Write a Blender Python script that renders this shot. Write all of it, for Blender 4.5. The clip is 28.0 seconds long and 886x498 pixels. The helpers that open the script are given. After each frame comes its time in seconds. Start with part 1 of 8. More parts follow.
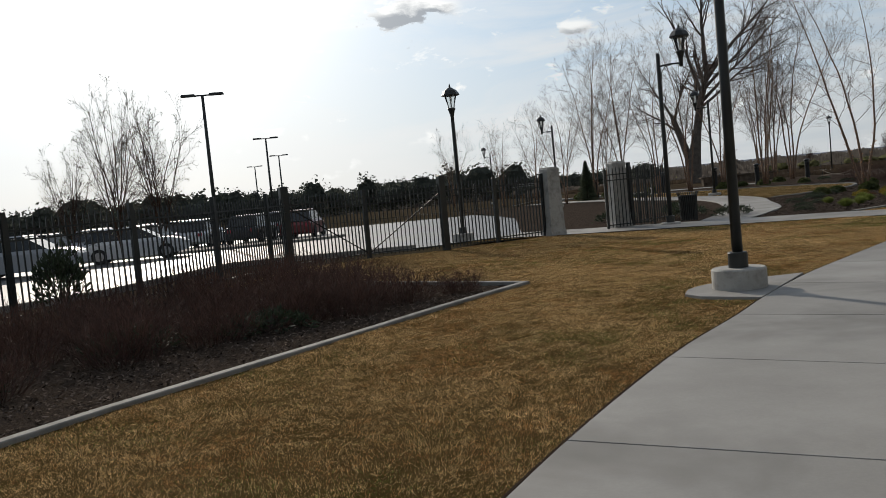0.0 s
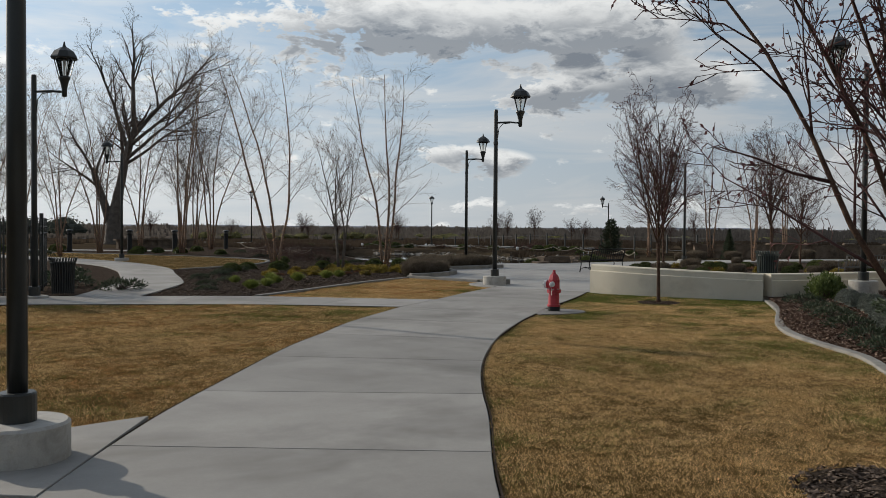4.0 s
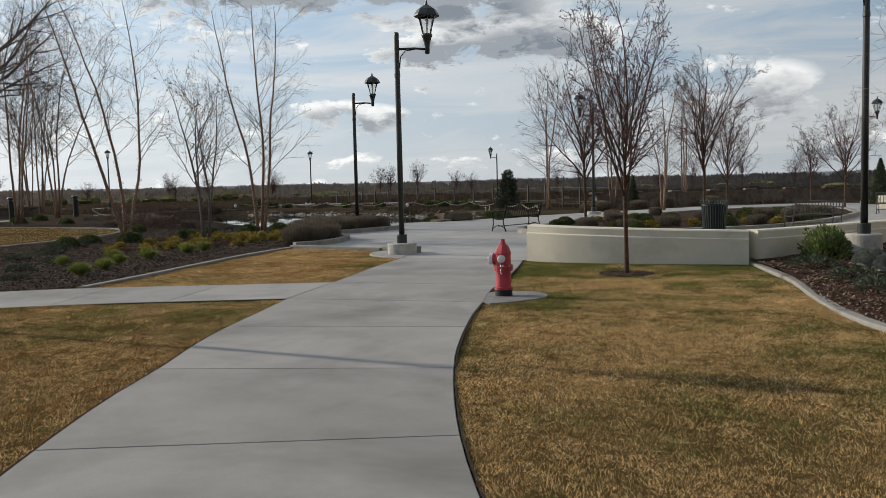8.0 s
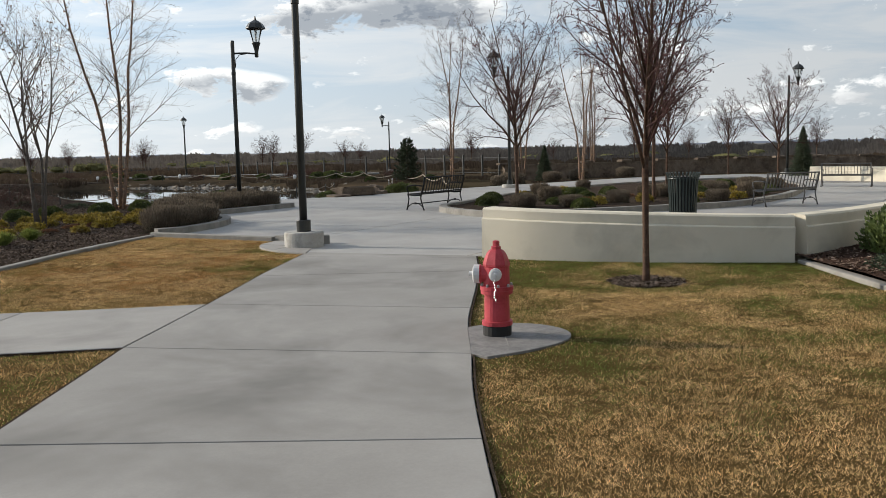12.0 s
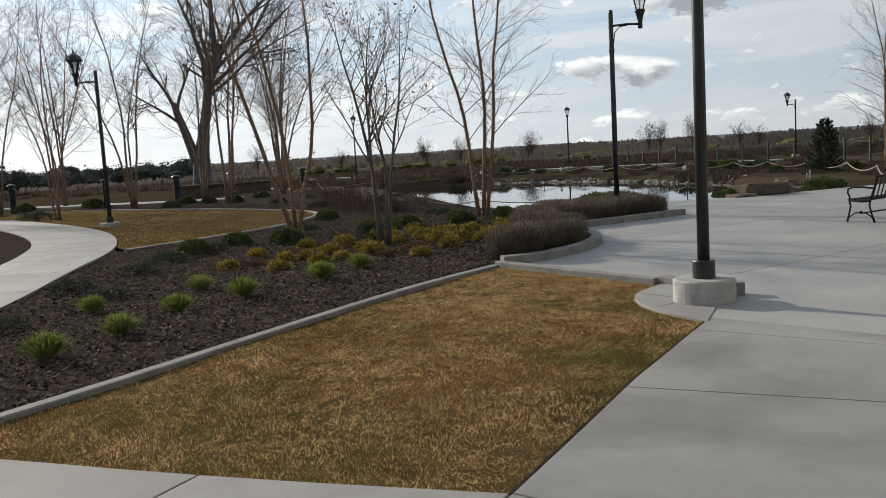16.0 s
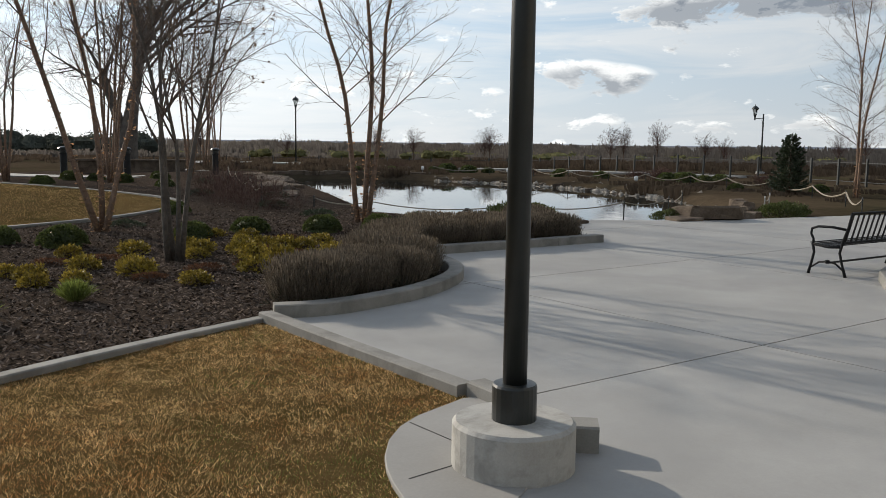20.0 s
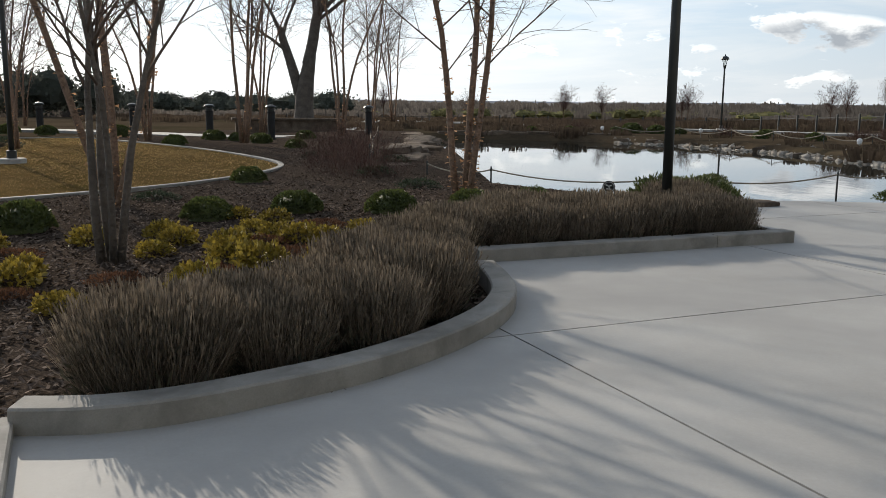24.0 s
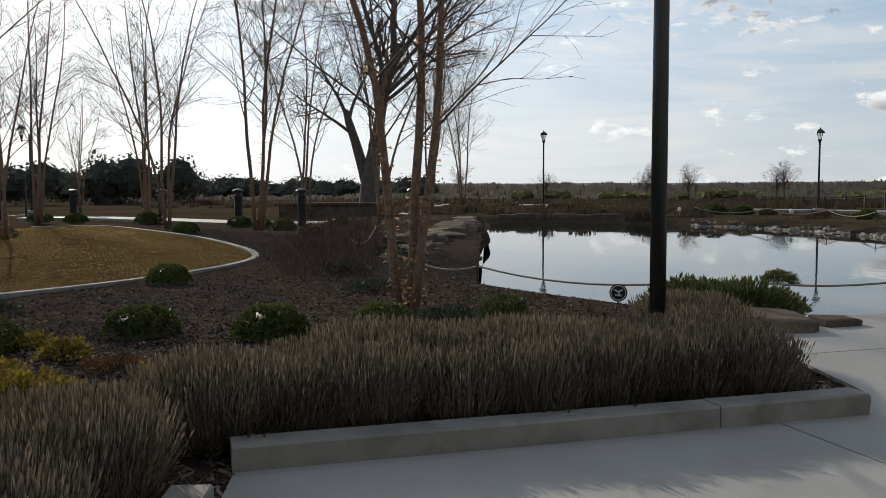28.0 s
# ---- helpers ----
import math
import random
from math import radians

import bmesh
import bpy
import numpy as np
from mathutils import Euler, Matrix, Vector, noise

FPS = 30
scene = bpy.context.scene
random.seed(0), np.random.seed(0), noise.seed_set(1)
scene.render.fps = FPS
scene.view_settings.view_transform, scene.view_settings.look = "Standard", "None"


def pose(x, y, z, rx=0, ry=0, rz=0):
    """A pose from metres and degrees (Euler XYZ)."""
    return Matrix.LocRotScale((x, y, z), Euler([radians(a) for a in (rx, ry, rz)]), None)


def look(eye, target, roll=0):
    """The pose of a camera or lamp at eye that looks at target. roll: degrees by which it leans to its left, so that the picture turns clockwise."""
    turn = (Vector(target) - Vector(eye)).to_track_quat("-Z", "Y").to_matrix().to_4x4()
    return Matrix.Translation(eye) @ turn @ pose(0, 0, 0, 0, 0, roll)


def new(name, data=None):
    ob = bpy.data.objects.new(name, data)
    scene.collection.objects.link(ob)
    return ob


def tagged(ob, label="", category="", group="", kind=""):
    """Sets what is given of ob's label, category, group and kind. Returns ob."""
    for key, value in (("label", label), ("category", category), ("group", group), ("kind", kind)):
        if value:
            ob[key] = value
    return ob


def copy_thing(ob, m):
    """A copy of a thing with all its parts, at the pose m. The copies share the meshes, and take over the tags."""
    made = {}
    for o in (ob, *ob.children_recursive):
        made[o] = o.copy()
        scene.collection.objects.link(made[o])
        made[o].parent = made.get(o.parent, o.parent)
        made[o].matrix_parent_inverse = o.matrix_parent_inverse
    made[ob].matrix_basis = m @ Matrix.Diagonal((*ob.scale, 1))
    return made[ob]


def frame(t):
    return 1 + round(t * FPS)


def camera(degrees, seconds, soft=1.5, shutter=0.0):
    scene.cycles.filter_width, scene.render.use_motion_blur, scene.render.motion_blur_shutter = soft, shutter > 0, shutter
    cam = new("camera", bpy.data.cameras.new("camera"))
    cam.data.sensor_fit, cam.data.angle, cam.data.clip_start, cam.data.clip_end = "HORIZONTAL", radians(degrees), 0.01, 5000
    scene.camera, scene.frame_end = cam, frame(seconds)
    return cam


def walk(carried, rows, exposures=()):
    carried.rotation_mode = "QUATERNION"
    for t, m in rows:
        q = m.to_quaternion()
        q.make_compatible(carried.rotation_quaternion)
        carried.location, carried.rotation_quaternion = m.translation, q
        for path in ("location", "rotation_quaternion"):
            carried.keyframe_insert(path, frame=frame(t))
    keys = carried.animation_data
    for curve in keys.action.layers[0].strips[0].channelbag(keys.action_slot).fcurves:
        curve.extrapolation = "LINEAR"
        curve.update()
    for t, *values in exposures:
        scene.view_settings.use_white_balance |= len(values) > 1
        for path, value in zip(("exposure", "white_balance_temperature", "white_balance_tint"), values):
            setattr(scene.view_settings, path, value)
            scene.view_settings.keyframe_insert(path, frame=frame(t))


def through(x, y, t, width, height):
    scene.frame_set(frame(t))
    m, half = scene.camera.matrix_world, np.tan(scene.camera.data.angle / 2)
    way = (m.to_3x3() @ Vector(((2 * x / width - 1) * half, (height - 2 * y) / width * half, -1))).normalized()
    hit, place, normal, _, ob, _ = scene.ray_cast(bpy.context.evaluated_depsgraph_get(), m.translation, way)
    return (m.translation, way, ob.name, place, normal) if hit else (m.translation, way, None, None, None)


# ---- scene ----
cam = camera(54.1, 28.0, soft=0.8)
EXPOSURES = [(0, -0.42), (1, -0.42), (2, -0.08), (3, -0.26), (4, -0.32), (7, -0.06), (8, -0.04), (9, 0.13), (10.5, 0.47), (12, 0.25), (13, 0.2), (16, 0.05), (18, 0.22), (20, 0.12), (23, 0.18), (24, 0.26), (25, -0.05), (26, -0.27), (27, -0.25), (28, -0.14)]
PATH = [
    (0, (2.892, 0.921, 1.607), (2.815, 2.915, 1.478), -5.5),
    (0.5, (3.146, 1.544, 1.585), (3.01, 3.529, 1.391), -2.4),
    (1, (3.385, 1.985, 1.592), (3.576, 3.96, 1.343), -3.8),
    (1.5, (3.717, 2.73, 1.593), (4.104, 4.668, 1.283), -3.2),
    (2, (4.008, 3.342, 1.614), (4.637, 5.209, 1.272), -1.4),
    (2.5, (4.353, 3.912, 1.653), (5.095, 5.761, 1.474), -2.6),
    (3, (4.667, 4.469, 1.638), (5.548, 6.263, 1.57), 0.1),
    (3.5, (5.002, 5.054, 1.606), (6.12, 6.713, 1.599), -1.0),
    (4, (5.284, 5.614, 1.628), (6.415, 7.263, 1.585), 0.4),
    (4.5, (5.523, 6.168, 1.648), (6.844, 7.669, 1.574), 0.8),
    (6.5, (6.894, 8.462, 1.591), (8.357, 9.824, 1.521), 1.6),
    (7, (7.229, 8.959, 1.652), (8.656, 10.359, 1.584), 1.0),
    (7.5, (7.612, 9.525, 1.684), (8.891, 11.06, 1.586), -3.1),
    (8, (7.986, 10.153, 1.645), (9.33, 11.626, 1.497), -1.4),
    (8.5, (8.371, 10.701, 1.631), (9.778, 12.113, 1.468), -2.8),
    (9, (8.684, 11.228, 1.619), (10.088, 12.642, 1.455), -1.5),
    (9.5, (9.129, 11.727, 1.603), (10.845, 12.72, 1.343), 0.0),
    (10, (9.605, 12.262, 1.592), (11.387, 13.133, 1.33), -1.2),
    (10.5, (9.857, 12.834, 1.637), (11.683, 13.617, 1.408), 2.0),
    (11, (10.311, 13.372, 1.612), (12.003, 14.418, 1.398), -2.7),
    (11.5, (10.707, 13.862, 1.594), (12.253, 15.116, 1.401), -1.5),
    (12, (11.095, 14.419, 1.604), (12.618, 15.696, 1.383), -1.3),
    (12.5, (11.489, 14.995, 1.667), (12.849, 16.441, 1.425), -1.4),
    (13, (11.778, 15.599, 1.666), (12.96, 17.196, 1.441), 0.7),
    (13.3, (11.97, 15.824, 1.69), (13.025, 17.504, 1.441), 1.7),
    (13.5, (12.173, 16.001, 1.702), (13.165, 17.727, 1.51), -1.1),
    (15.5, (13.898, 17.999, 1.866), (14.762, 19.794, 1.687), -2.3),
    (16, (14.485, 18.51, 1.832), (15.318, 20.315, 1.615), -3.3),
    (16.5, (15.0, 19.034, 1.789), (15.868, 20.816, 1.53), -0.9),
    (17, (15.571, 19.51, 1.75), (16.583, 21.212, 1.472), -1.6),
    (17.5, (16.045, 19.887, 1.802), (17.027, 21.601, 1.489), -1.6),
    (18, (16.557, 20.383, 1.818), (17.58, 22.073, 1.504), -0.9),
    (18.5, (17.142, 20.816, 1.812), (18.056, 22.574, 1.541), -2.0),
    (19, (17.651, 21.336, 1.79), (18.47, 23.135, 1.49), -0.2),
    (19.5, (18.178, 21.716, 1.756), (19.011, 23.511, 1.471), -1.2),
    (20, (18.712, 22.091, 1.778), (19.613, 23.861, 1.543), 0.8),
    (20.5, (19.142, 22.445, 1.782), (20.16, 24.155, 1.581), 0.9),
    (22.5, (21.024, 24.476, 1.662), (21.765, 26.301, 1.317), -0.7),
    (23, (21.268, 24.983, 1.714), (21.974, 26.818, 1.346), -1.8),
    (23.5, (21.819, 25.56, 1.668), (22.355, 27.46, 1.344), -0.5),
    (24, (22.211, 26.2, 1.628), (22.684, 28.115, 1.299), 0.6),
    (24.5, (22.64, 26.704, 1.588), (23.211, 28.612, 1.408), -0.9),
    (25, (22.976, 27.195, 1.608), (23.531, 29.115, 1.526), -1.2),
    (25.5, (23.354, 27.682, 1.614), (23.915, 29.602, 1.582), -1.5),
    (26, (23.762, 28.116, 1.617), (24.25, 30.054, 1.555), -1.5),
    (26.5, (24.129, 28.624, 1.59), (24.661, 30.547, 1.456), -0.8),
    (27, (24.535, 29.017, 1.554), (25.08, 30.937, 1.419), -1.0),
    (27.5, (24.876, 29.457, 1.551), (25.375, 31.388, 1.401), 0.3),
    (28, (25.237, 29.929, 1.564), (25.495, 31.907, 1.422), -0.2),
]
walk(cam, [(t, look(eye, target, roll)) for t, eye, target, roll in PATH], EXPOSURES)

# ---- place ----
import collections
from mathutils.geometry import delaunay_2d_cdt

# ---------------------------------------------------------------- light
SUN_AZ, SUN_EL = radians(-20.5), radians(21.0)      # azimuth from +y towards +x
sun_dir = Vector((math.sin(SUN_AZ) * math.cos(SUN_EL), math.cos(SUN_AZ) * math.cos(SUN_EL), math.sin(SUN_EL)))
sun_data = bpy.data.lights.new("sun", "SUN")
sun_data.energy, sun_data.angle, sun_data.color = 4.0, radians(0.6), (1.0, 0.90, 0.765)
sun = new("sun", sun_data)
sun.matrix_world = look((0, 0, 60), Vector((0, 0, 60)) - sun_dir)


class Nodes:
    """A little writer of node trees."""

    def __init__(self, tree):
        self.tree = tree
        tree.nodes.clear()

    def add(self, kind, inputs=None, operation=""):
        n = self.tree.nodes.new(kind)
        if operation:
            n.operation = operation
        for k, v in (inputs or {}).items():
            s = n.inputs[k]
            if isinstance(v, bpy.types.NodeSocket):
                self.tree.links.new(v, s)
            else:
                s.default_value = v
        return n

    def math(self, op, a, b=0.0, clamp=False):
        n = self.add("ShaderNodeMath", {0: a, 1: b}, operation=op)
        n.use_clamp = clamp
        return n.outputs[0]

    def mix(self, f, a, b, blend="MIX"):
        n = self.add("ShaderNodeMix")
        n.data_type, n.blend_type = "RGBA", blend
        for k, v in ((0, f), (6, a), (7, b)):
            if isinstance(v, bpy.types.NodeSocket):
                self.tree.links.new(v, n.inputs[k])
            else:
                n.inputs[k].default_value = v if k == 0 or len(v) == 4 else (*v, 1)
        return n.outputs[2]

    def ramp(self, f, stops, mode="LINEAR"):
        n = self.add("ShaderNodeValToRGB", {0: f})
        r = n.color_ramp
        r.interpolation = mode
        while len(r.elements) < len(stops):
            r.elements.new(0.5)
        for e, (p, c) in zip(r.elements, stops):
            e.position = p
            e.color = c if len(c) == 4 else (*c, 1)
        return n.outputs[0]


world = bpy.data.worlds.new("sky")
scene.world = world
world.use_nodes = True
w = Nodes(world.node_tree)
sky = w.add("ShaderNodeTexSky")
sky.sky_type, sky.sun_disc, sky.sun_elevation, sky.sun_rotation = "NISHITA", False, SUN_EL, SUN_AZ % (2 * math.pi)
sky.altitude, sky.air_density, sky.dust_density, sky.ozone_density = 800.0, 1.1, 1.6, 1.2
gen = w.add("ShaderNodeTexCoord").outputs["Generated"]
sep = w.add("ShaderNodeSeparateXYZ", {0: gen})
az = w.math("ARCTAN2", sep.outputs[0], sep.outputs[1])
el = w.math("ARCSINE", sep.outputs[2])
sun_dot = w.add("ShaderNodeVectorMath", {0: gen, 1: tuple(sun_dir)}, operation="DOT_PRODUCT").outputs[1]
near_sun = w.math("POWER", w.math("MAXIMUM", sun_dot, 0.0), 24.0)
glow = w.math("POWER", w.math("MAXIMUM", sun_dot, 0.0), 75.0)

# the cloud heaps that stand in the sky: azimuth, height, half widths in degrees, weight
HEAPS = ((36, 12.9, 9, 2.0, 0.44), (45.5, 12.8, 5, 2.0, 0.42), (28, 13.2, 6, 1.6, 0.38), (47, 9.6, 4.4, 1.5, 0.50), (51.5, 9.2, 3.0, 1.2, 0.42), (42, 9.0, 3.0, 0.9, 0.34), (20.4, 11.2, 3.5, 0.8, 0.16), (38.2, 4.5, 2.4, 0.85, 0.48), (35.3, 5.1, 2.0, 0.7, 0.38), (30.3, 3.4, 1.3, 0.5, 0.28), (27.4, 4.1, 0.8, 0.4, 0.26), (29.8, 9.8, 2.0, 0.6, 0.24), (23.9, 9.7, 2.0, 0.8, 0.24),
         (41.5, 8.8, 1.8, 0.8, 0.22), (38, 1.7, 1.6, 0.5, 0.24), (44.7, 1.6, 2.2, 0.5, 0.26), (50.2, 1.9, 2.0, 0.5, 0.24), (63.3, 5.6, 3.0, 1.6, 0.46), (71, 2.0, 2.4, 0.7, 0.28), (76.5, 3.2, 2.6, 1.1, 0.32), (-3.1, 11.7, 3.4, 0.85, 0.56), (7.7, 9.7, 1.5, 0.45, 0.36), (18, 19, 16, 3.5, 0.17), (60, 21, 14, 4, 0.18), (57, 4.0, 4, 0.7, 0.16), (20.1, 3.6, 4, 0.6, 0.15), (100, 12, 10, 4, 0.2), (-40, 18, 12, 4, 0.2), (160, 20, 30, 8, 0.2), (-120, 22, 30, 8, 0.2))


def cloud_cover(d_az, d_el):
    """How thick the clouds stand at a place in the sky, shifted a little."""
    a, e = w.math("ADD", az, radians(d_az)), w.math("ADD", el, radians(d_el))
    at = w.add("ShaderNodeCombineXYZ", {0: w.math("MULTIPLY", a, 20.0), 1: w.math("MULTIPLY", e, 42.0), 2: 0.37}).outputs[0]
    n = w.add("ShaderNodeTexNoise", {"Vector": at, "Scale": 1.0, "Detail": 10.0, "Roughness": 0.62, "Distortion": 0.25}).outputs[0]
    tear = w.math("MULTIPLY", w.math("SUBTRACT", n, 0.5), 3.0)
    total, under = w.math("ADD", w.math("MULTIPLY", w.math("SUBTRACT", n, 0.5), 1.35), 0.335), 0.0
    for az0, el0, wa, we, amount in HEAPS:
        x = w.math("DIVIDE", w.math("SUBTRACT", a, radians(az0)), radians(wa))
        y = w.math("DIVIDE", w.math("SUBTRACT", e, radians(el0)), radians(we))
        x, y = w.math("ADD", x, tear), w.math("ADD", y, w.math("MULTIPLY", tear, 0.8))
        r2 = w.math("ADD", w.math("MULTIPLY", x, x), w.math("MULTIPLY", y, y))
        bulk = w.math("MULTIPLY", w.math("POWER", 2.718, w.math("MULTIPLY", r2, -1.0)), amount)
        total = w.math("ADD", total, bulk)
        under = w.math("ADD", under, w.math("MULTIPLY", bulk, w.math("SUBTRACT", 0.35, y, clamp=True)))
    return total, under


(here, below), (sunward, _) = cloud_cover(0, 0), cloud_cover(-1.1, 1.5)
body = w.ramp(here, [(0.49, (0, 0, 0)), (0.62, (1, 1, 1))])
shade = w.ramp(w.math("ADD", w.math("MULTIPLY", here, 0.35), w.math("MULTIPLY", sunward, 0.65)), [(0.48, (0, 0, 0)), (0.62, (0.45, 0.45, 0.45)), (0.85, (1, 1, 1))])
# lumps inside the thick clouds
lump_at = w.add("ShaderNodeCombineXYZ", {0: w.math("MULTIPLY", az, 22.0), 1: w.math("MULTIPLY", el, 52.0), 2: 1.3}).outputs[0]
lump = w.add("ShaderNodeTexNoise", {"Vector": lump_at, "Scale": 1.0, "Detail": 6.0, "Roughness": 0.6, "Distortion": 0.4}).outputs[0]
shade = w.mix(1.0, shade, w.ramp(lump, [(0.36, (0.52, 0.52, 0.52)), (0.54, (1, 1, 1))]), "MULTIPLY")
# undersides lie in their own shade
base_n = w.math("MULTIPLY", w.math("SUBTRACT", lump, 0.5), 0.16)
shade = w.mix(1.0, shade, w.ramp(w.math("ADD", below, base_n), [(0.02, (0, 0, 0)), (0.30, (0.85, 0.85, 0.85))]), "LIGHTEN")
# thin high veil drawn out sideways
flat = w.add("ShaderNodeCombineXYZ", {0: w.math("MULTIPLY", az, 3.0), 1: w.math("MULTIPLY", el, 20.0), 2: 4.2}).outputs[0]
veil_n = w.add("ShaderNodeTexNoise", {"Vector": flat, "Scale": 1.0, "Detail": 6.0, "Roughness": 0.6, "Distortion": 0.9})
veil = w.ramp(veil_n.outputs[0], [(0.40, (0.0, 0.0, 0.0)), (0.63, (1, 1, 1))])
low = w.ramp(el, [(0.0, (1, 1, 1)), (0.05, (0.72, 0.72, 0.72)), (0.20, (0.0, 0.0, 0.0))])
# paler low down and towards the sun, deeper blue overhead and away from it
lofty = w.ramp(el, [(0.28, (0, 0, 0)), (0.95, (1, 1, 1))])
blue = w.mix(0.84, sky.outputs[0], w.mix(lofty, (3.2, 4.4, 5.7), (1.18, 1.78, 2.88)))
clear = w.mix(w.math("MULTIPLY", low, 0.72), blue, (5.75, 5.95, 6.0))
clear = w.mix(w.math("MULTIPLY", veil, 0.62), clear, (6.45, 6.5, 6.45))
away = w.ramp(w.math("MULTIPLY", w.math("ADD", sun_dot, 1.0), 0.5), [(0.0, (0.5, 0.5, 0.5)), (0.5, (0.74, 0.74, 0.74)), (0.95, (1, 1, 1))])
clear = w.mix(1.0, clear, away, "MULTIPLY")
clear = w.mix(near_sun, clear, (9.6, 9.7, 9.6))
bright = w.mix(near_sun, (7.5, 7.6, 7.5), (11.0, 10.9, 10.6))
dark = w.mix(near_sun, (1.75, 1.98, 2.3), (3.2, 3.5, 3.9))
cloud = w.mix(shade, bright, dark)
whole = w.mix(w.math("MULTIPLY", body, 0.94), clear, cloud)
whole = w.mix(w.math("MULTIPLY", glow, 0.75), whole, (17.0, 16.8, 16.2))
# the whole sky is brighter on the sunny side
sunny = w.math("ADD", w.math("MULTIPLY", w.math("POWER", w.math("MAXIMUM", sun_dot, 0.0), 2.5), 0.42), 1.0)
whole = w.add("ShaderNodeVectorMath", {0: whole, 3: sunny}, operation="SCALE").outputs[0]
bg = w.add("ShaderNodeBackground", {0: whole, 1: 0.125})
w.add("ShaderNodeOutputWorld", {0: bg.outputs[0]})

# ---------------------------------------------------------------- materials
def material(name, dark, light, scale=4.0, fine=60.0, rough=0.8, bump=0.2, metal=0.0, spec=0.4, stain=None, stain_scale=0.6, islands=0.0, objects=0.0, fine_mix=0.4, through=0.0, depth=0.02):
    """Two scales of variation, wear and fine relief; islands or objects vary each piece."""
    m = bpy.data.materials.new(name)
    m.use_nodes = True
    n = Nodes(m.node_tree)
    pos = n.add("ShaderNodeNewGeometry")
    big = n.add("ShaderNodeTexNoise", {"Vector": pos.outputs["Position"], "Scale": scale, "Detail": 5.0, "Roughness": 0.6})
    small = n.add("ShaderNodeTexNoise", {"Vector": pos.outputs["Position"], "Scale": fine, "Detail": 3.0, "Roughness": 0.7})
    f = n.math("ADD", n.math("MULTIPLY", big.outputs[0], 1 - fine_mix), n.math("MULTIPLY", small.outputs[0], fine_mix))
    f = n.ramp(f, [(0.32, (0, 0, 0)), (0.68, (1, 1, 1))])
    col = n.mix(f, dark, light)
    if stain:
        st = n.add("ShaderNodeTexNoise", {"Vector": pos.outputs["Position"], "Scale": stain_scale, "Detail": 4.0, "Roughness": 0.65, "Distortion": 0.4})
        col = n.mix(n.ramp(st.outputs[0], [(0.48, (0, 0, 0)), (0.70, (0.85, 0.85, 0.85))]), col, stain)
    if islands or objects:
        rnd = pos.outputs["Random Per Island"] if islands else n.add("ShaderNodeObjectInfo").outputs["Random"]
        amount = islands or objects
        v = n.math("ADD", n.math("MULTIPLY", rnd, 2 * amount), 1 - amount)
        hsv = n.add("ShaderNodeHueSaturation", {"Value": v, "Color": col})
        col = hsv.outputs[0]
    bsdf = n.add("ShaderNodeBsdfPrincipled", {"Base Color": col, "Roughness": rough, "Metallic": metal, "Specular IOR Level": spec})
    r = n.math("ADD", n.math("MULTIPLY", small.outputs[0], 0.25), rough - 0.125, clamp=True)
    n.tree.links.new(r, bsdf.inputs["Roughness"])
    if bump:
        b = n.add("ShaderNodeBump", {"Strength": bump, "Distance": depth, "Height": small.outputs[0]})
        n.tree.links.new(b.outputs[0], bsdf.inputs["Normal"])
    out = bsdf.outputs[0]
    if through:
        tr = n.add("ShaderNodeBsdfTranslucent", {0: col})
        out = n.add("ShaderNodeMixShader", {0: through, 1: out, 2: tr.outputs[0]}).outputs[0]
    n.add("ShaderNodeOutputMaterial", {0: out})
    return m


CONCRETE = material("concrete", (0.240, 0.229, 0.211), (0.330, 0.318, 0.296), 0.9, 45, 0.74, 0.12, stain=(0.172, 0.164, 0.150), stain_scale=0.5, objects=0.10, fine_mix=0.3, depth=0.004, spec=0.25)
PLAZA = material("broom_concrete", (0.285, 0.277, 0.260), (0.370, 0.361, 0.342), 0.8, 45, 0.72, 0.10, stain=(0.26, 0.254, 0.243), stain_scale=0.35, objects=0.03, fine_mix=0.3, depth=0.004, spec=0.25)
KERB = material("kerb_concrete", (0.205, 0.195, 0.175), (0.30, 0.288, 0.262), 3.0, 90, 0.85, 0.2, stain=(0.15, 0.142, 0.126), stain_scale=2.2, depth=0.006, spec=0.2)
PEDESTAL = material("pedestal_concrete", (0.34, 0.325, 0.295), (0.45, 0.435, 0.40), 5.0, 90, 0.8, 0.25, stain=(0.23, 0.22, 0.195), stain_scale=4.5, depth=0.006)
JOINT = material("joint_filler", (0.02, 0.018, 0.016), (0.04, 0.036, 0.032), 8, 90, 0.95, 0.2)
STUCCO = material("cream_stucco", (0.57, 0.52, 0.415), (0.665, 0.615, 0.505), 1.4, 120, 0.85, 0.22, stain=(0.49, 0.45, 0.36), stain_scale=1.3, depth=0.004, spec=0.2)
PRECAST = material("precast_panel", (0.48, 0.44, 0.35), (0.575, 0.53, 0.432), 0.6, 60, 0.8, 0.1, objects=0.05, depth=0.004, spec=0.2)
STONE = material("quarried_stone", (0.085, 0.064, 0.048), (0.21, 0.168, 0.13), 2.5, 25, 0.9, 0.6, stain=(0.06, 0.045, 0.036), stain_scale=1.6, objects=0.2, depth=0.03, spec=0.04)
RIPRAP = material("shore_stone", (0.13, 0.115, 0.097), (0.38, 0.345, 0.295), 1.5, 20, 0.9, 0.5, islands=0.5, depth=0.03, spec=0.05)
SLATE = material("slate_pad", (0.115, 0.110, 0.106), (0.285, 0.272, 0.256), 3.0, 30, 0.75, 0.35, stain=(0.10, 0.098, 0.096), stain_scale=4.0, depth=0.006)
